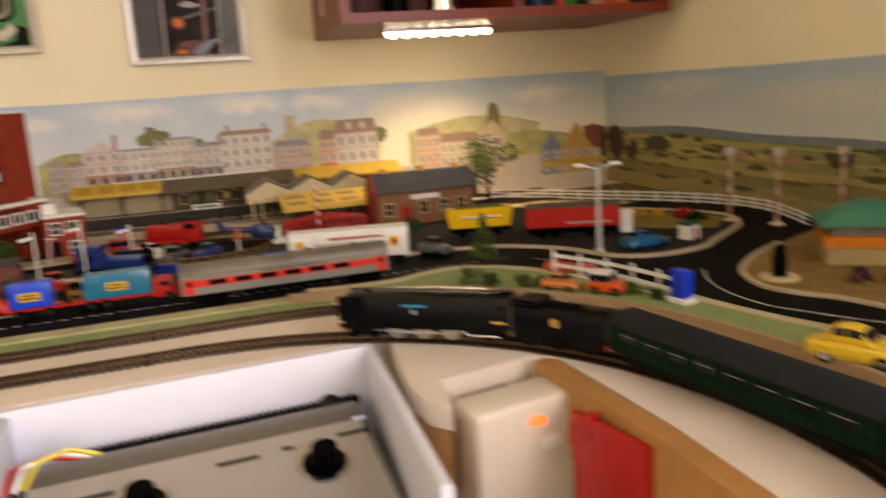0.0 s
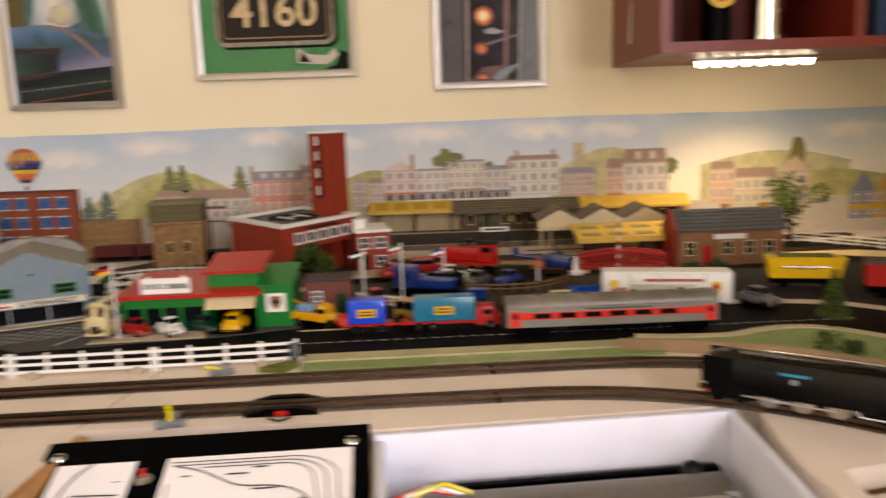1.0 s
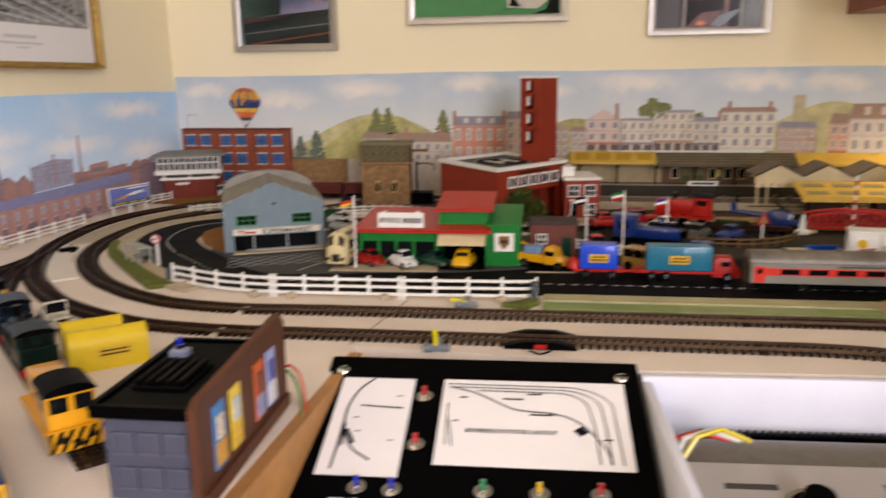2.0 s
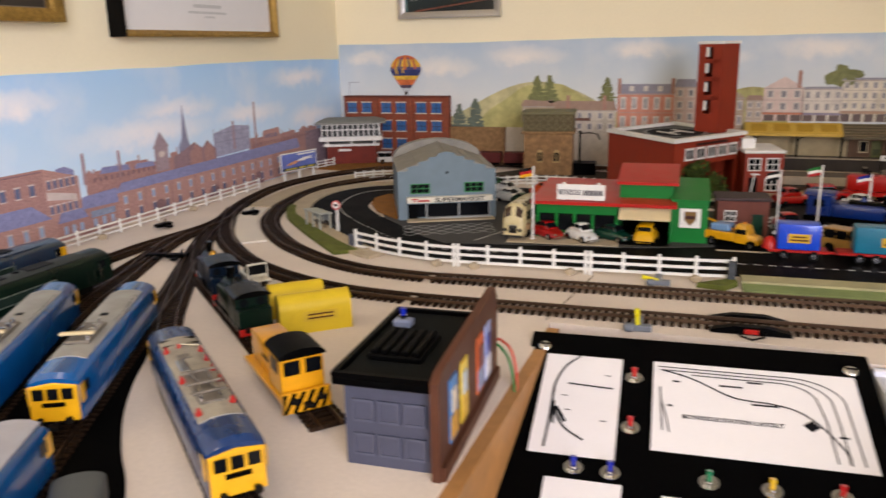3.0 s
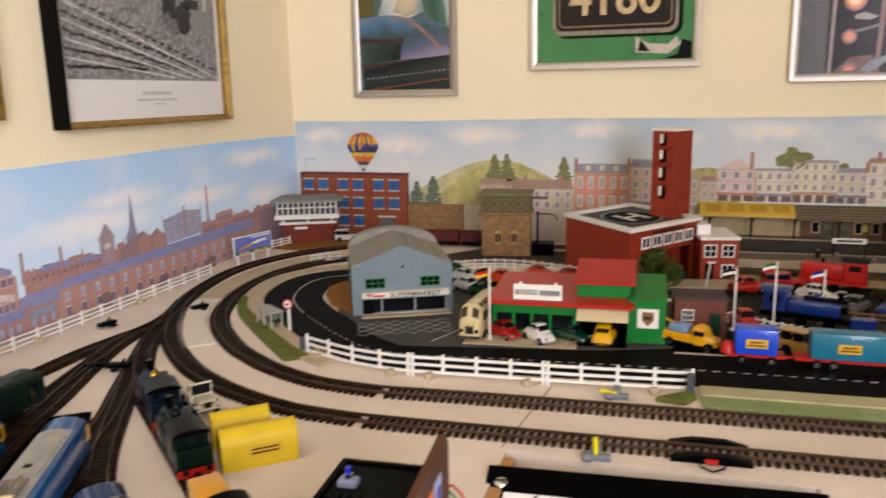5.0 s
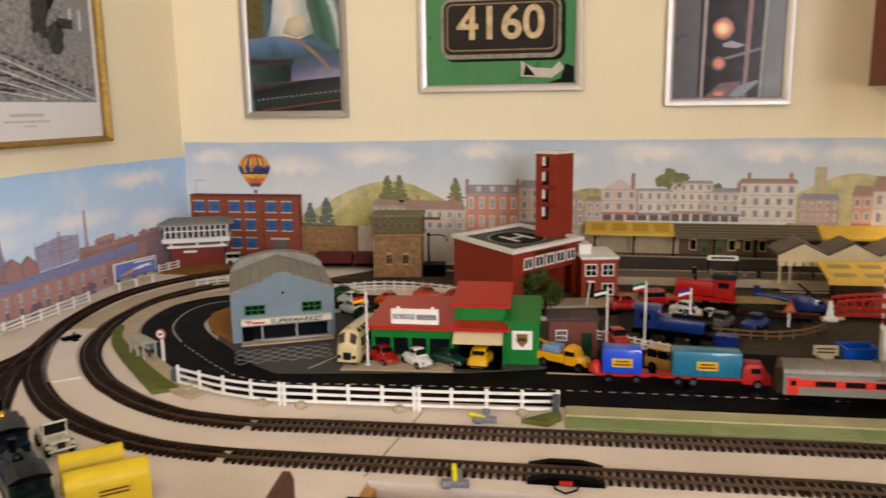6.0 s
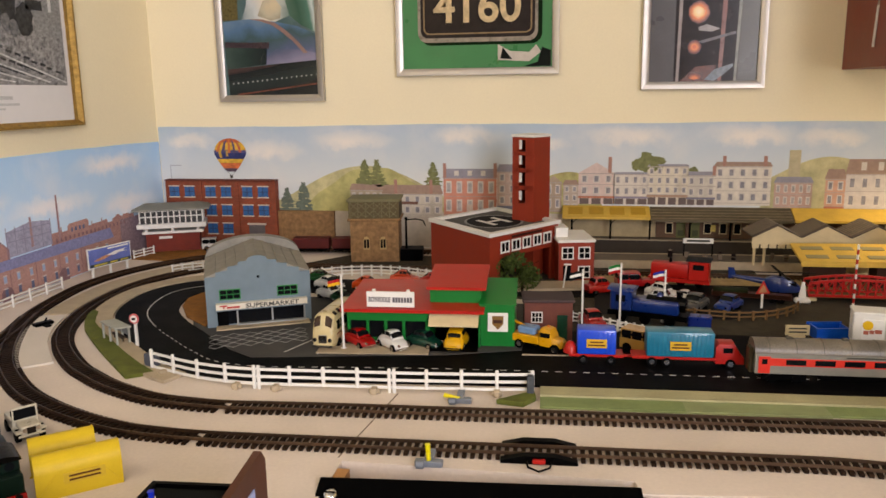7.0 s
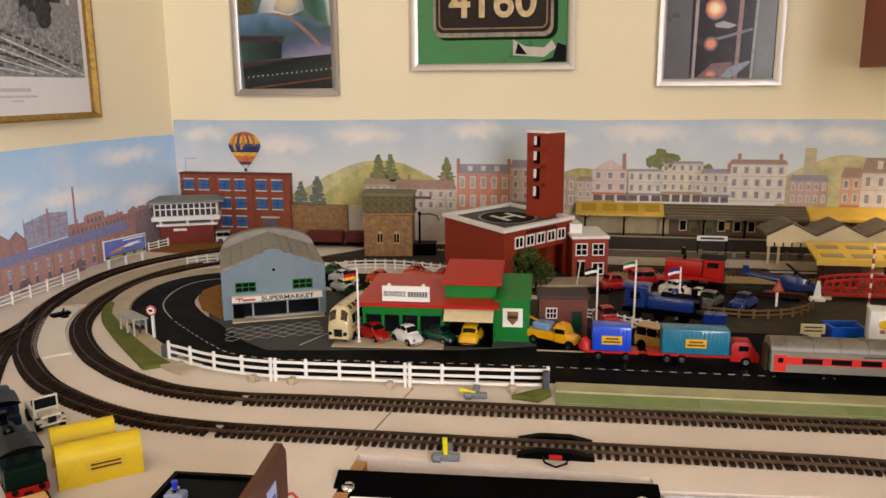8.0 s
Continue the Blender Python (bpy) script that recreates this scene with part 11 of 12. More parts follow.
# ---------------------------------------------------------------- poles, flags, lamps, signs
def pole(x, y, h, label, flagc=None, r=0.0016, cat="flagpole"):
    t = thing("flagpole", x, y, T + 0.002, 0, label, cat, "white flagpoles")
    part("mast", cyl(fresh(), (0, 0, 0.0), (0, 0, h), r, r * 0.8, 10), WHITE, t)
    part("base", cyl(fresh(), (0, 0, 0), (0, 0, 0.003), 0.005, 0.004, 12), WHITE, t)
    if flagc:
        for i, c in enumerate(flagc):
            bm = fresh()
            n = 5
            for k in range(n):
                a, b = k / n, (k + 1) / n
                z = lambda u: h - 0.002 - 0.004 * i - 0.003 * u
                wv = lambda u: 0.003 * math.sin(u * 5)
                bm.faces.new([bm.verts.new(p) for p in ((-0.018 * a, wv(a), z(a)), (-0.018 * b, wv(b), z(b)), (-0.018 * b, wv(b), z(b) - 0.004), (-0.018 * a, wv(a), z(a) - 0.004))])
            part("flag_stripe", bm, c, t)
    return t


FB, FRD, FY, FG = flat("flagblack", (0.02, 0.02, 0.02)), flat("flagred", (0.5, 0.02, 0.02)), flat("flagyellow", (0.75, 0.5, 0.02)), flat("flaggreen", (0.02, 0.25, 0.06))
pole(-0.538, 1.083, 0.104, "white flagpole with black red yellow flag", (FB, FRD, FY))
pole(-0.221, 1.212, 0.090, "white flagpole with a chequered flag", (FB, WHITE, FB))
pole(-0.166, 1.250, 0.092, "white flagpole with green white red flag", (FG, WHITE, FRD))
pole(-0.101, 1.268, 0.080, "white flagpole with a blue and red flag", (flat("flagblue", (0.03, 0.05, 0.35)), WHITE, FRD))
sp2 = thing("barber_pole", 0.197, 1.382, T + 0.002, 0, "red and white striped signal pole", "pole")
for i in range(13):
    part("stripe", cyl(fresh(), (0, 0, i * 0.0078), (0, 0, (i + 1) * 0.0078), 0.0018, None, 10), (WHITE, RED)[i % 2], sp2)


def street_lamp(x, y, h, rz, label):
    t = thing("street_lamp", x, y, T + 0.002, rz, label, "street lamp", "street lamps")
    part("post", cyl(fresh(), (0, 0, 0), (0, 0, h), 0.0038, 0.0026, 12), paint("lamp_grey", (0.55, 0.55, 0.53), 0.45), t)
    part("foot", cyl(fresh(), (0, 0, 0), (0, 0, 0.006), 0.008, 0.006, 14), paint("lamp_grey", (0.55, 0.55, 0.53)), t)
    for s in (1, -1):
        arm = part("lamp_arm", tube(fresh(), [(0, 0, h - 0.002), (s * 0.012, 0, h + 0.001), (s * 0.024, 0, h + 0.004)], 0.0018), paint("lamp_grey", (0.55, 0.55, 0.53)), t)
        part("lantern", rbox(fresh(), s * 0.026 - 0.008, s * 0.026 + 0.008, -0.004, 0.004, h + 0.002, h + 0.007, 0.0015, 1), WHITE, arm)


street_lamp(0.560, 1.028, 0.124, -8, "grey twin armed street lamp beside the bend")
sl = thing("street_lamp", -0.253, 1.437, T + 0.002, 0, "small white lamp post with a flat head by the annex", "lamp")
part("pole", cyl(fresh(), (0, 0, 0), (0.006, 0, 0.046), 0.0015, 0.0012, 8), WHITE, sl)
part("head", rbox(fresh(), 0.001, 0.014, -0.003, 0.003, 0.0455, 0.0475, 0.0006, 1), WHITE, sl)
for x, y in ((0.884, 1.048), (0.852, 1.125), (0.955, 0.99)):
    t = thing("signal_post", x, y, T + 0.002, 0, "tall pale striped post by the far road", "post", "striped posts")
    for i in range(9):
        part("stripe", cyl(fresh(), (0, 0, i * 0.0125), (0, 0, (i + 1) * 0.0125), 0.0036, None, 10), (paint("post_cream", (0.55, 0.48, 0.38), 0.5), paint("post_pink", (0.45, 0.25, 0.2), 0.5))[i % 2], t)
    part("foot", rbox(fresh(), -0.008, 0.008, -0.008, 0.008, 0, 0.006, 0.001, 1), CREAM, t)
    part("head", rbox(fresh(), -0.010, 0.010, -0.003, 0.003, 0.1125, 0.124, 0.001, 1), paint("post_pale", (0.55, 0.5, 0.45), 0.5), t)
rsn = thing("road_sign", -0.826, 1.056, T + 0.003, 0, "round red and white speed sign on a white post", "sign")
part("post", box(fresh(), -0.0016, 0.0016, -0.0016, 0.0016, 0, 0.040), WHITE, rsn)
part("disc", cyl(fresh(), (0, -0.0016, 0.040), (0, -0.0032, 0.040), 0.0072, None, 22), paint("sign_pink", (0.60, 0.20, 0.20), 0.5), rsn)
part("disc_centre", cyl(fresh(), (0, -0.0033, 0.040), (0, -0.0038, 0.040), 0.0050, None, 22), WHITE, rsn)
part("number_bar", box(fresh(), -0.0028, 0.0028, -0.0042, -0.0036, 0.0385, 0.0418), BLACK, rsn)
tri_t = thing("warning_sign", 0.057, 1.362, T + 0.002, 12, "red bordered triangular warning sign on a white post", "sign")
part("post", box(fresh(), -0.0016, 0.0016, -0.001, 0.001, 0, 0.026), WHITE, tri_t)
tb = part("triangle", prism(fresh(), [(-0.0115, 0.024), (0.0115, 0.024), (0.0, 0.045)], "y", -0.0022, -0.001), flat("signred", (0.5, 0.05, 0.03)), tri_t)
part("triangle_centre", prism(fresh(), [(-0.0072, 0.0265), (0.0072, 0.0265), (0.0, 0.0395)], "y", -0.0028, -0.0021), paint("sign_tan", (0.45, 0.28, 0.16), 0.5), tb)
bs = thing("bus_shelter", -0.868, 1.072, T + 0.0045, -35, "grey open fronted bus shelter on slim posts", "shelter")
SHELTER = paint("shelter_grey", (0.46, 0.47, 0.42), 0.5, var=0.15)
part("roof", loft(fresh(), [[(-0.026, -0.011, z), (0.026, -0.011, z), (0.026, 0.012, z - 0.002), (-0.026, 0.012, z - 0.002)] for z in (0.0235, 0.0255)]), SHELTER, bs)
part("back_wall", box(fresh(), -0.022, 0.022, 0.0085, 0.0095, 0.010, 0.0212), paint("shelter_pane", (0.36, 0.38, 0.38), 0.25), bs)
for x in (-0.023, 0.0, 0.023):
    for y in (-0.008, 0.009):
        part("post", box(fresh(), x - 0.0012, x + 0.0012, y - 0.0012, y + 0.0012, 0, 0.0225), SHELTER, bs)
part("bench", box(fresh(), -0.018, 0.018, 0.001, 0.007, 0.0055, 0.0075), paint("bench", (0.12, 0.09, 0.06), 0.6), bs)
for x in (-0.014, 0.014):
    part("bench_leg", box(fresh(), x - 0.001, x + 0.001, 0.003, 0.005, 0, 0.0055), paint("bench", (0.12, 0.09, 0.06), 0.6), bs)
sbk = thing("stone_block", -0.762, 0.985, T, -20, "small grey stone block at the fence end", "block")
part("block", rbox(fresh(), -0.009, 0.009, -0.006, 0.006, 0, 0.020, 0.001, 1), mat("bluegrey_stone", (0.17, 0.18, 0.21), 0.7, var=0.35, scale=120), sbk)
sbk2 = thing("stone_block", -0.279, 0.956, T, 5, "dark grey stone post at the fence end", "block")
part("block", rbox(fresh(), -0.004, 0.004, -0.004, 0.004, 0, 0.026, 0.001, 1), mat("bluegrey_stone2", (0.13, 0.14, 0.15), 0.7, var=0.35, scale=120), sbk2)
bb = thing("billboard", -1.133, 1.405, T + 0.001, 76, "blue advertising billboard with pale running streaks on white legs", "billboard")
part("panel", box(fresh(), 0.0, 0.100, -0.001, 0.001, 0.024, 0.058), paint("ad_blue", (0.22, 0.27, 0.56), 0.4, var=0.25, scale=40), bb)
part("panel_frame", box(fresh(), -0.002, 0.102, -0.0005, 0.002, 0.022, 0.060), WHITE, bb)
part("streak", prism(fresh(), [(0.010, 0.036), (0.030, 0.0415), (0.055, 0.0450), (0.070, 0.0445), (0.050, 0.0405), (0.035, 0.0365), (0.020, 0.0345)], "y", -0.0018, -0.0009), paint("ad_orange", (0.62, 0.36, 0.22), 0.4, var=0.4, scale=150), bb)
part("streak", prism(fresh(), [(0.040, 0.0425), (0.062, 0.0475), (0.090, 0.0485), (0.080, 0.0460), (0.092, 0.0430), (0.072, 0.0435), (0.060, 0.0405)], "y", -0.0024, -0.0015), WHITE, bb, "white running shape")
part("lettering_bar", box(fresh(), 0.045, 0.096, -0.0018, -0.0009, 0.0535, 0.0562), WHITE, bb)
part("foot_band", box(fresh(), 0.001, 0.099, -0.0018, -0.0009, 0.0245, 0.0300), paint("ad_dark", (0.10, 0.13, 0.14), 0.4), bb)
for x0, x1 in ((0.010, 0.040), (0.048, 0.066), (0.074, 0.092)):
    part("lettering_bar", box(fresh(), x0, x1, -0.0024, -0.0015, 0.0258, 0.0288), paint("ad_yellow", (0.60, 0.52, 0.12), 0.4), bb)
for x in (0.008, 0.050, 0.092):
    part("leg", box(fresh(), x - 0.002, x + 0.002, 0.0, 0.003, 0, 0.024), WHITE, bb)

# ---------------------------------------------------------------- lineside fittings
def uncoupler(x, y, rz, lying):
    t = thing("uncoupling_lever", x, y, T, rz, "grey uncoupler with a yellow lever beside the track", "lever", "uncouplers")
    part("base", rbox(fresh(), -0.013, 0.013, -0.004, 0.004, 0, 0.006, 0.0008, 1), paint("uncoupler_grey", (0.27, 0.29, 0.32), 0.45), t)
    part("spring_drum", cyl(fresh(), (-0.011, -0.006, 0.004), (-0.004, -0.006, 0.004), 0.004, None, 12), paint("uncoupler_grey", (0.27, 0.29, 0.32)), t)
    part("slide", rbox(fresh(), -0.004, 0.004, 0.004, 0.022, 0.004, 0.0072, 0.0006, 1), paint("uncoupler_grey", (0.27, 0.29, 0.32)), t)
    a, b = ((0, 0, 0.005), (-0.018, 0.002, 0.008)) if lying else ((0, 0, 0.005), (-0.001, 0, 0.022))
    part("lever", cyl(fresh(), a, b, 0.0022, 0.0026, 10), flat("leveryellow", (0.75, 0.68, 0.03)), t)


uncoupler(-0.362, 0.777, 3, False)
uncoupler(-0.356, 0.9285, 3, True)
rp = thing("rerailing_ramp", -0.262, 0.8145, T, 2.9, "black plastic rerailing ramp clipped over the track", "ramp")
for s in (1, -1):
    part("ramp_side", prism(fresh(), [(-0.036, 0.0), (0.036, 0.0), (0.036, 0.003), (0.015, 0.0078), (-0.015, 0.0078), (-0.036, 0.003)], "y", min(s * 0.0125, s * 0.0205), max(s * 0.0125, s * 0.0205)), BLACK, rp)
part("wire_loop", tube(fresh(), [(-0.012, -0.021, 0.004), (-0.010, -0.032, 0.003), (0.0, -0.038, 0.002), (0.010, -0.032, 0.003), (0.012, -0.021, 0.004)], 0.0010), BLACK, rp)
part("terminal", rbox(fresh(), -0.006, 0.006, -0.0245, -0.0205, 0.002, 0.006, 0.0006, 1), RED, rp)
for x, y, rz in ((-1.027, 1.130, 62), (-0.993, 0.861, 25), (-0.965, 0.867, 20), (-1.109, 1.015, 80)):
    t = thing("point_motor", x, y, T + 0.003, rz, "small black point lever frame beside the track", "point lever", "point levers")
    part("body", rbox(fresh(), -0.014, 0.014, -0.006, 0.006, 0, 0.005, 0.001, 1), BLACK, t)
    part("arm", box(fresh(), -0.004, 0.004, -0.018, -0.006, 0, 0.0025), BLACK, t)
    part("lever", cyl(fresh(), (0.004, 0.002, 0.004), (0.007, 0.002, 0.010), 0.0014, None, 8), BLACK, t)

# ---------------------------------------------------------------- turntable fence, helicopter, footbridge
WOODF = mat("brown_fence_wood", (0.26, 0.17, 0.08), 0.7, var=0.2, scale=60)
tf = thing("wooden_fence", 0, 0, T + 0.002, 0, "brown post and rail fence curving round the hardstanding", "fence")
ring = route(-0.075, 1.298, -8, [("s", 0.06), ("a", 0.12, 75)])
for x, y, h in spaced(ring, 0.021, 0.001):
    part("post", box(fresh(), -0.0016, 0.0016, -0.0014, 0.0014, 0, 0.015), WOODF, tf, m=pose(x, y, 0, 0, 0, math.degrees(h)))
for z in (0.006, 0.0125):
    part("rail", strip(fresh(), ring, 0.0010, 0.0006, z - 0.0012, z + 0.0012), WOODF, tf)
hs = thing("hardstanding", 0, 0, T, 0, "grey printed hardstanding for parked cars", "pavement", kind="structure")
part("surface", prism(fresh(), [(-0.20, 1.30), (-0.07, 1.30), (0.0, 1.295), (0.075, 1.345), (0.09, 1.41), (-0.05, 1.43), (-0.2, 1.46)], "z", 0.0017, 0.0026), TARMAC, hs)
he = thing("toy_helicopter", 0.105, 1.448, T + 0.002, -14, "blue toy helicopter with grey rotor on the grass", "helicopter")
HB = flat("heliblue", (0.02, 0.06, 0.22))
part("cabin", hull([(-0.024, 0.006, 0.012, 0.028, 0.005), (-0.012, 0.012, 0.008, 0.032, 0.009), (0.008, 0.0125, 0.008, 0.031, 0.009), (0.024, 0.009, 0.009, 0.022, 0.006), (0.032, 0.004, 0.011, 0.016, 0.003)]), HB, he)
part("canopy_glass", hull([(0.008, 0.0105, 0.020, 0.030, 0.008), (0.022, 0.0085, 0.018, 0.024, 0.006), (0.029, 0.005, 0.014, 0.018, 0.003)]), GLASSDARK, he)
part("tail_boom", cyl(fresh(), (-0.022, 0, 0.022), (-0.078, 0, 0.028), 0.0055, 0.0025, 10), HB, he)
part("tail_fin", prism(fresh(), [(-0.082, 0.022), (-0.070, 0.026), (-0.074, 0.042), (-0.084, 0.042)], "y", -0.001, 0.001), HB, he)
part("rotor_mast", cyl(fresh(), (-0.002, 0, 0.030), (-0.002, 0, 0.040), 0.002, None, 8), BLACK, he)
for a in (15, 105, 195, 285):
    part("rotor_blade", box(fresh(), 0.002, 0.055, -0.0022, 0.0022, 0.0385, 0.0395, pose(-0.002, 0, 0, 0, 0, a)), SIDEGREY, he)
for s in (1, -1):
    part("skid", tube(fresh(), [(-0.018, s * 0.011, 0.001), (0.0, s * 0.011, 0.001), (0.022, s * 0.011, 0.002)], 0.0012), BLACK, he)
    part("skid_strut", box(fresh(), -0.004, -0.002, min(s * 0.006, s * 0.012), max(s * 0.006, s * 0.012), 0.001, 0.010), BLACK, he)
fb = thing("lattice_bridge", 0.215, 1.432, T + 0.002, 0, "red lattice girder footbridge over the siding", "bridge")
for y in (-0.016, 0.016):
    part("lower_girder", box(fresh(), -0.075, 0.075, y - 0.0015, y + 0.0015, 0.008, 0.012), RED, fb)
    top = [(-0.075 + i * 0.0125, 0.028 + 0.007 * math.sin(math.pi * i / 12)) for i in range(13)]
    part("upper_girder", loft(fresh(), [[(u, y - 0.0015, v), (u, y + 0.0015, v), (u, y + 0.0015, v + 0.004), (u, y - 0.0015, v + 0.004)] for u, v in top]), RED, fb)
    for i in range(13):
        u, v = top[i]
        part("upright", box(fresh(), u - 0.0011, u + 0.0011, y - 0.0012, y + 0.0012, 0.012, v), RED, fb)
        if i < 12:
            a = math.degrees(math.atan2(v - 0.012, 0.0125))
            part("diagonal", box(fresh(), -0.0105, 0.0105, -0.0008, 0.0008, -0.0008, 0.0008, pose(u + 0.00625, y, (v + 0.012) / 2, 0, -a if i % 2 else a, 0)), RED, fb)
part("deck", box(fresh(), -0.075, 0.075, -0.0145, 0.0145, 0.006, 0.009), WOODF, fb)
for x in (-0.07, 0.07):
    part("abutment", rbox(fresh(), x - 0.008, x + 0.008, -0.018, 0.018, 0, 0.006, 0.001, 1), CREAM, fb)
cn = thing("white_sail", 0.128, 1.405, T + 0.002, 0, "small white triangular sail shape on a stand", "sail")
part("sail", prism(fresh(), [(-0.006, 0.008), (0.006, 0.008), (0.002, 0.034), (-0.002, 0.034)], "y", -0.0015, 0.0015), WHITE, cn)
part("stand", rbox(fresh(), -0.012, 0.012, -0.006, 0.006, 0, 0.008, 0.002, 1), WHITE, cn)

lw = thing("low_wagon", 0.052, 1.410, T + 0.0026, -11, "dark brown low wagon carrying a dark green load", "wagon")
part("deck", rbox(fresh(), -0.062, 0.060, -0.011, 0.011, 0.006, 0.012, 0.0008, 1), mat("wagon_brown", (0.12, 0.05, 0.03), 0.5, var=0.25), lw)
part("side_rail", box(fresh(), -0.060, 0.058, -0.0118, -0.0108, 0.0075, 0.0135), mat("wagon_rail", (0.075, 0.035, 0.022), 0.5), lw)
part("load", rbox(fresh(), -0.060, -0.006, -0.009, 0.009, 0.0122, 0.0185, 0.0015, 2), mat("dark_green_load", (0.05, 0.06, 0.03), 0.5, var=0.3), lw)
wheels(lw, (-0.045, -0.030, 0.030, 0.045), 0.0105, 0.0045, 0.003, BLACK)

# little platform fittings, plain shapes
rnd = random.Random(5)
for i in range(14):
    x = -0.05 + i * 0.031 + rnd.uniform(-0.006, 0.006)
    t = thing("platform_crate", x, 1.650 + rnd.uniform(0, 0.03), T + 0.0165, rnd.uniform(-30, 30), "tiny dark luggage stack on the platform", "luggage", "platform luggage")
    part("box", rbox(fresh(), -0.004, 0.004, -0.003, 0.003, 0, rnd.uniform(0.007, 0.013), 0.0006, 1), paint("luggage%d" % (i % 4), ((0.04, 0.03, 0.03), (0.35, 0.04, 0.03), (0.05, 0.08, 0.05), (0.3, 0.25, 0.2))[i % 4], 0.6), t)
    part("lid", rbox(fresh(), -0.0028, 0.0028, -0.0024, 0.0024, 0.0128, 0.0155, 0.0006, 1) if i % 3 == 0 else rbox(fresh(), -0.0042, 0.0042, -0.0032, 0.0032, 0.0055, 0.0068, 0.0003, 1), paint("luggage%d" % ((i + 1) % 4), (0.3, 0.25, 0.2), 0.6), t)

# kiosk with a teal tent roof at the east end
ki = thing("fair_kiosk", 0.815, 0.80, T + 0.0045, -35, "fairground kiosk with teal tent roof and orange band", "kiosk")
part("counter", box(fresh(), -0.05, 0.05, -0.04, 0.04, 0, 0.034), paint("kiosk_cream", (0.45, 0.36, 0.2), 0.6, var=0.2), ki)
part("orange_band", box(fresh(), -0.053, 0.053, -0.043, 0.043, 0.022, 0.036), paint("kiosk_orange", (0.62, 0.26, 0.03), 0.5), ki)
part("upper_wall", box(fresh(), -0.045, 0.045, -0.035, 0.035, 0.036, 0.052), paint("kiosk_grey", (0.30, 0.28, 0.22), 0.6, var=0.3), ki)
part("tent_roof", loft(fresh(), [[(-0.062, -0.052, 0.050), (0.062, -0.052, 0.050), (0.062, 0.052, 0.050), (-0.062, 0.052, 0.050)], [(-0.012, -0.004, 0.076), (0.012, -0.004, 0.076), (0.012, 0.004, 0.076), (-0.012, 0.004, 0.076)]]), paint("teal_roof", (0.10, 0.30, 0.22), 0.5), ki)
pb = thing("petrol_pump", 0.662, 0.772, T + 0.0045, -30, "black round topped petrol pump on a pale island", "pump")
part("island", cyl(fresh(), (0, 0, 0), (0, 0, 0.003), 0.022, None, 20), CREAM, pb)
part("body", rbox(fresh(), -0.008, 0.008, -0.007, 0.007, 0.003, 0.030, 0.002, 2), BLACK, pb)
part("globe", dome(fresh(), (0, 0, 0.034), 0.007, 0.008, 14, 6, 0.7), BLACK, pb)
for i in range(3):
    car("toy_motorbike", 0.725 + i * 0.024, 0.715 - i * 0.02, 20 + 30 * i, 0.034, 0.012, 0.018, flat("bike%d" % i, ((0.10, 0.03, 0.05), (0.06, 0.05, 0.05), (0.14, 0.05, 0.02))[i]), "dark toy motor tricycle by the kiosk", "sports", z=T + 0.0045, group="toy tricycles")


# ---------------------------------------------------------------- trees and bushes
LEAF = mat("leaf_foam", (0.125, 0.165, 0.045), 0.9, var=0.45, scale=120, fine=900, bump=0.3)
LEAFD = mat("leaf_foam_dark", (0.06, 0.10, 0.03), 0.9, var=0.45, scale=120, fine=900, bump=0.3)
BARK = mat("bark", (0.07, 0.045, 0.028), 0.9, var=0.3, scale=90)


def foliage(rnd, spread, height, z0, n, leaf, cone):
    """Many small tilted leaf tufts filling an uneven crown."""
    bm = fresh()
    lumps = [(rnd.uniform(-0.5, 0.5) * spread, rnd.uniform(-0.5, 0.5) * spread, z0 + rnd.uniform(0.15, 0.9) * height, rnd.uniform(0.22, 0.42) * spread) for _ in range(9)]
    for _ in range(n):
        if cone:
            s = rnd.random() ** 1.4
            r = spread * (1 - s) * (0.35 + 0.65 * rnd.random()) * 0.9 + 0.001
            a = rnd.random() * 6.283
            c = Vector((r * math.cos(a), r * math.sin(a), z0 + s * height))
        else:
            lx, ly, lz, lr = rnd.choice(lumps)
            v = Vector((rnd.gauss(0, 1), rnd.gauss(0, 1), rnd.gauss(0, 1))).normalized() * lr * rnd.uniform(0.6, 1.0)
            c = Vector((lx, ly, lz)) + v
        u = Vector((rnd.gauss(0, 1), rnd.gauss(0, 1), rnd.gauss(0, 1))).normalized()
        w = u.orthogonal().normalized()
        q = u.cross(w)
        k = leaf * rnd.uniform(0.6, 1.3)
        bm.faces.new([bm.verts.new(c + w * k), bm.verts.new(c + q * k * 0.6), bm.verts.new(c - w * k), bm.verts.new(c - q * k * 0.6)])
    return bm


def tree(x, y, h, spread, seed, label, cone=False, mat_=LEAF, n=900, z=T + 0.002, leaf=0.0024):
    rnd = random.Random(seed)
    t = thing("tree", x, y, z, rnd.uniform(0, 360), label, "tree", "model trees")
    bm = fresh()
    cyl(bm, (0, 0, 0), (0.001, 0, h * 0.55), h * 0.035, h * 0.018, 8)
    for i in range(5):
        a = i * 1.3
        cyl(bm, (0, 0, h * (0.25 + 0.06 * i)), (spread * 0.5 * math.cos(a), spread * 0.5 * math.sin(a), h * (0.45 + 0.08 * i)), h * 0.012, h * 0.005, 5)
    part("trunk", bm, BARK, t)
    part("crown", foliage(rnd, spread, h * 0.8, h * 0.2, n, leaf, cone), mat_, t)


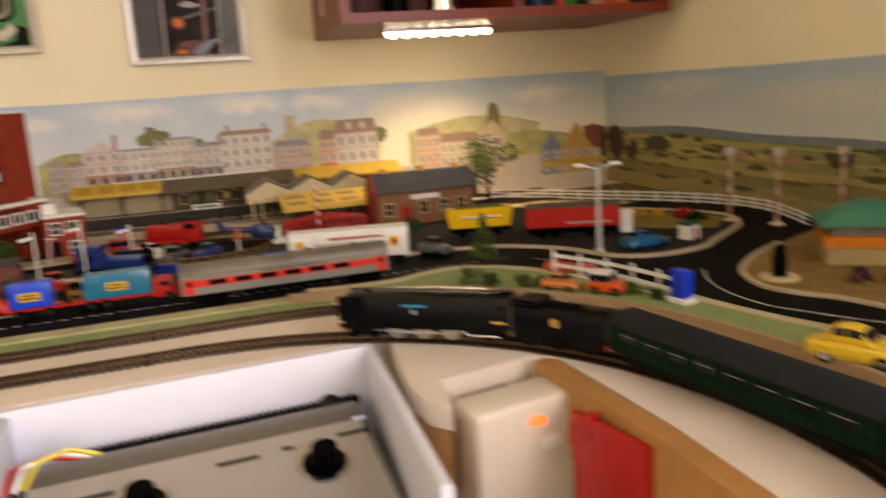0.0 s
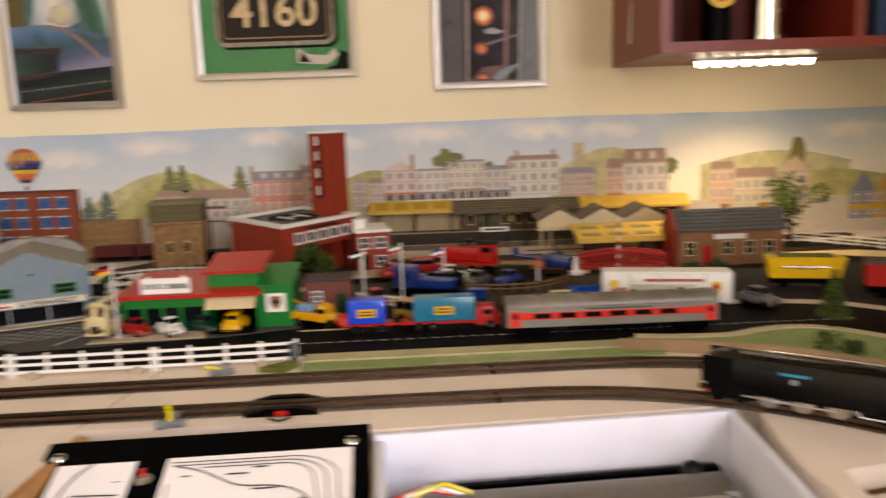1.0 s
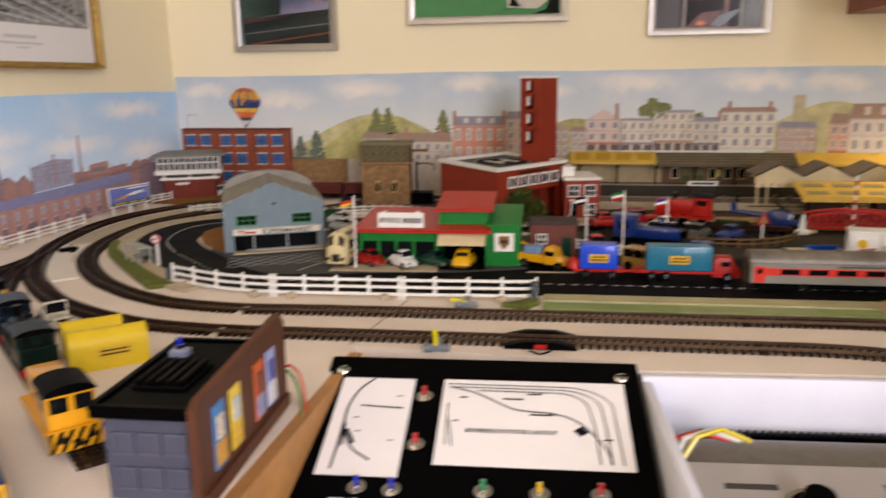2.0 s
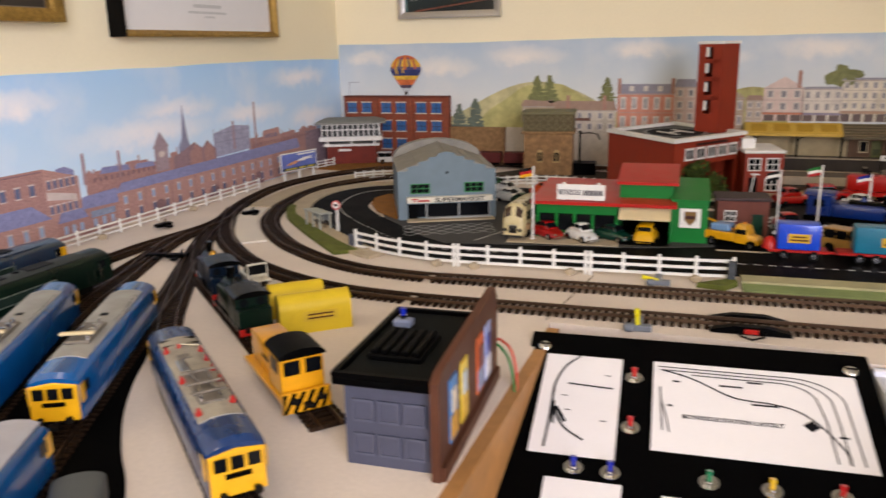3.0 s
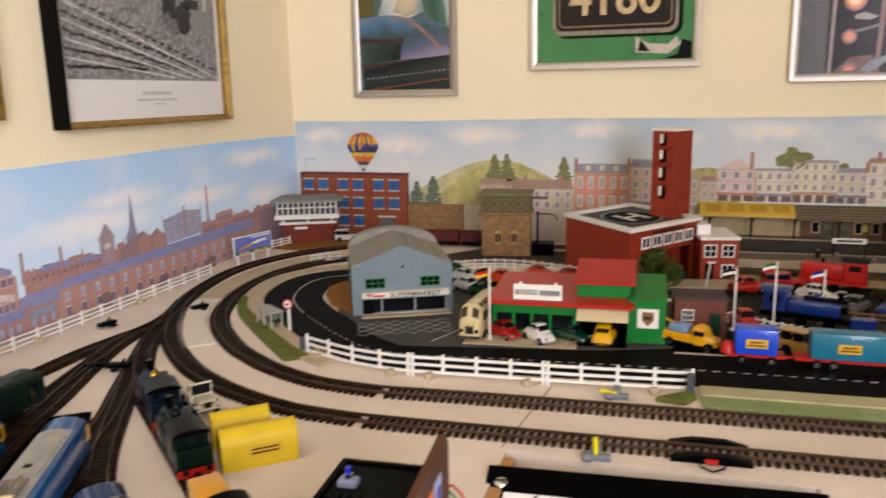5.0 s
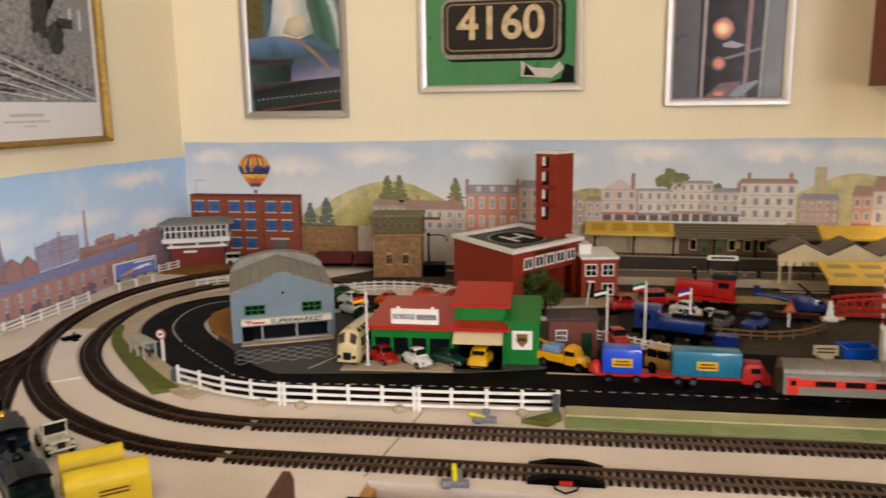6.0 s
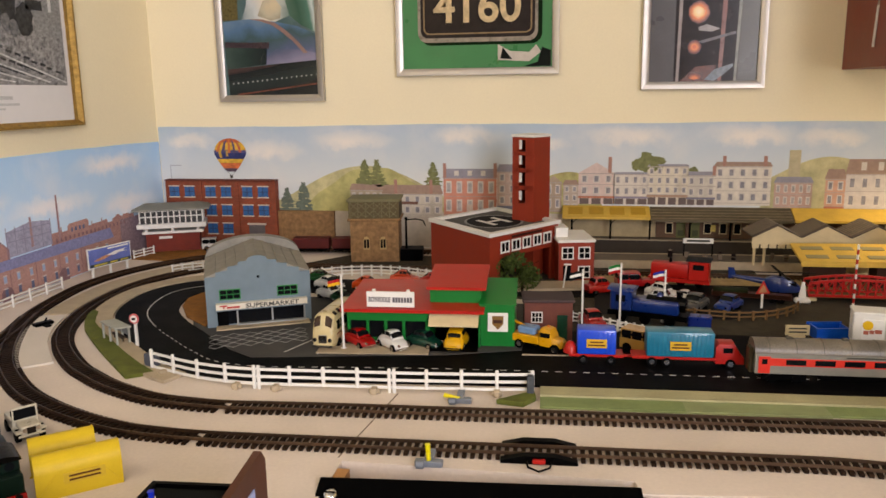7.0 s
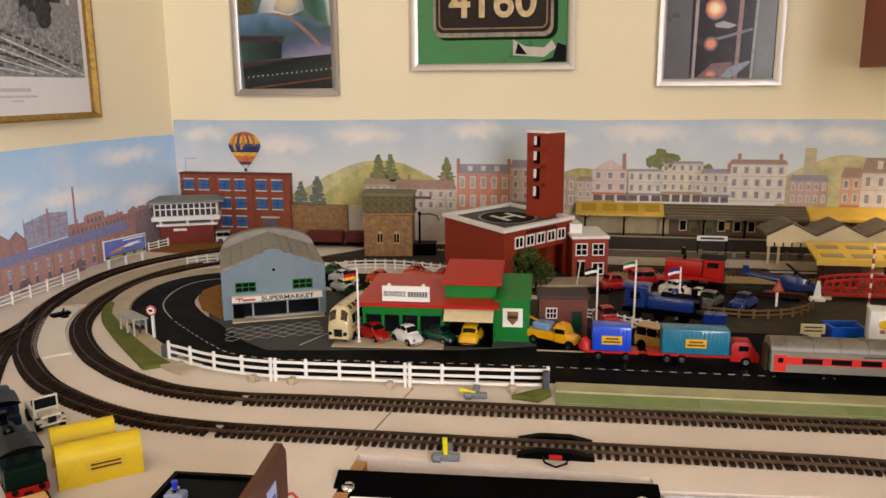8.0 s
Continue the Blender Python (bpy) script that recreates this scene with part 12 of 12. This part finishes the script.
tree(-0.322, 1.420, 0.074, 0.058, 1, "small dark green model tree by the fire station", n=1900, leaf=0.0028)
tree(0.372, 1.000, 0.072, 0.022, 2, "slim green model fir tree at the bend", cone=True, n=900, z=T + 0.0105)
tree(0.615, 1.66, 0.13, 0.085, 3, "broad green model tree before the backscene", n=1500, leaf=0.0036)
for i, (x, y, s) in enumerate(((0.325, 0.915, 0.022), (0.345, 0.895, 0.018), (0.375, 0.870, 0.014), (0.395, 0.865, 0.012), (0.47, 0.775, 0.014), (0.482, 0.745, 0.012))):
    t = thing("bush", x, y, T + 0.0105, 0, "low green model bush along the plank wall", "bush", "model bushes")
    part("foliage", foliage(random.Random(20 + i), s, s * 0.8, 0.0005, 260, 0.0022, False), LEAFD if i % 2 else LEAF, t)
gm = thing("scenic_mound", 0.335, 1.375, T + 0.002, 10, "green scenic foliage mound near the station", "bush")
part("foliage", foliage(random.Random(40), 0.05, 0.016, 0.0005, 700, 0.0028, False), mat("leaf_bright", (0.02, 0.13, 0.03), 0.9, var=0.4, scale=120), gm)

for i, (x, y, key, rgb) in enumerate(((0.790, 1.173, "red", (0.5, 0.03, 0.04)), (0.765, 1.205, "gold", (0.65, 0.38, 0.03)), (0.745, 1.235, "gold", (0.65, 0.38, 0.03)), (0.80, 1.135, "dark green", (0.02, 0.07, 0.02)), (0.775, 1.115, "dark green", (0.02, 0.07, 0.02)), (0.808, 1.185, "red", (0.5, 0.03, 0.04)))):
    t = thing("flower_clump", x, y, T + 0.0085, 0, "clump of %s model flowers in the bed" % key, "flowers", "bedding flowers")
    part("foliage", foliage(random.Random(60 + i), 0.018, 0.012, 0.0005, 260, 0.0022, False), paint("bloom_" + key, rgb, 0.8, var=0.35), t)
wb = thing("white_crate", 0.666, 1.140, T + 0.0034, -15, "small white box standing behind the blue car", "box")
part("case", rbox(fresh(), -0.010, 0.010, -0.008, 0.008, 0, 0.032, 0.001, 1), WHITE, wb)
part("lid", rbox(fresh(), -0.0108, 0.0108, -0.0088, 0.0088, 0.032, 0.036, 0.001, 1), WHITE, wb)
wb = thing("white_cabin", 0.715, 1.035, T + 0.0034, 20, "low cream cabin at the lorry park end", "cabin")
part("wall_body", rbox(fresh(), -0.013, 0.013, -0.010, 0.010, 0, 0.022, 0.0008, 1), WHITE, wb)
part("roof", rbox(fresh(), -0.015, 0.015, -0.012, 0.012, 0.022, 0.0255, 0.0008, 1), paint("cabin_roof", (0.03, 0.10, 0.06), 0.6), wb)
part("door", box(fresh(), -0.004, 0.004, -0.0108, -0.0098, 0, 0.016), BRICKRED, wb)
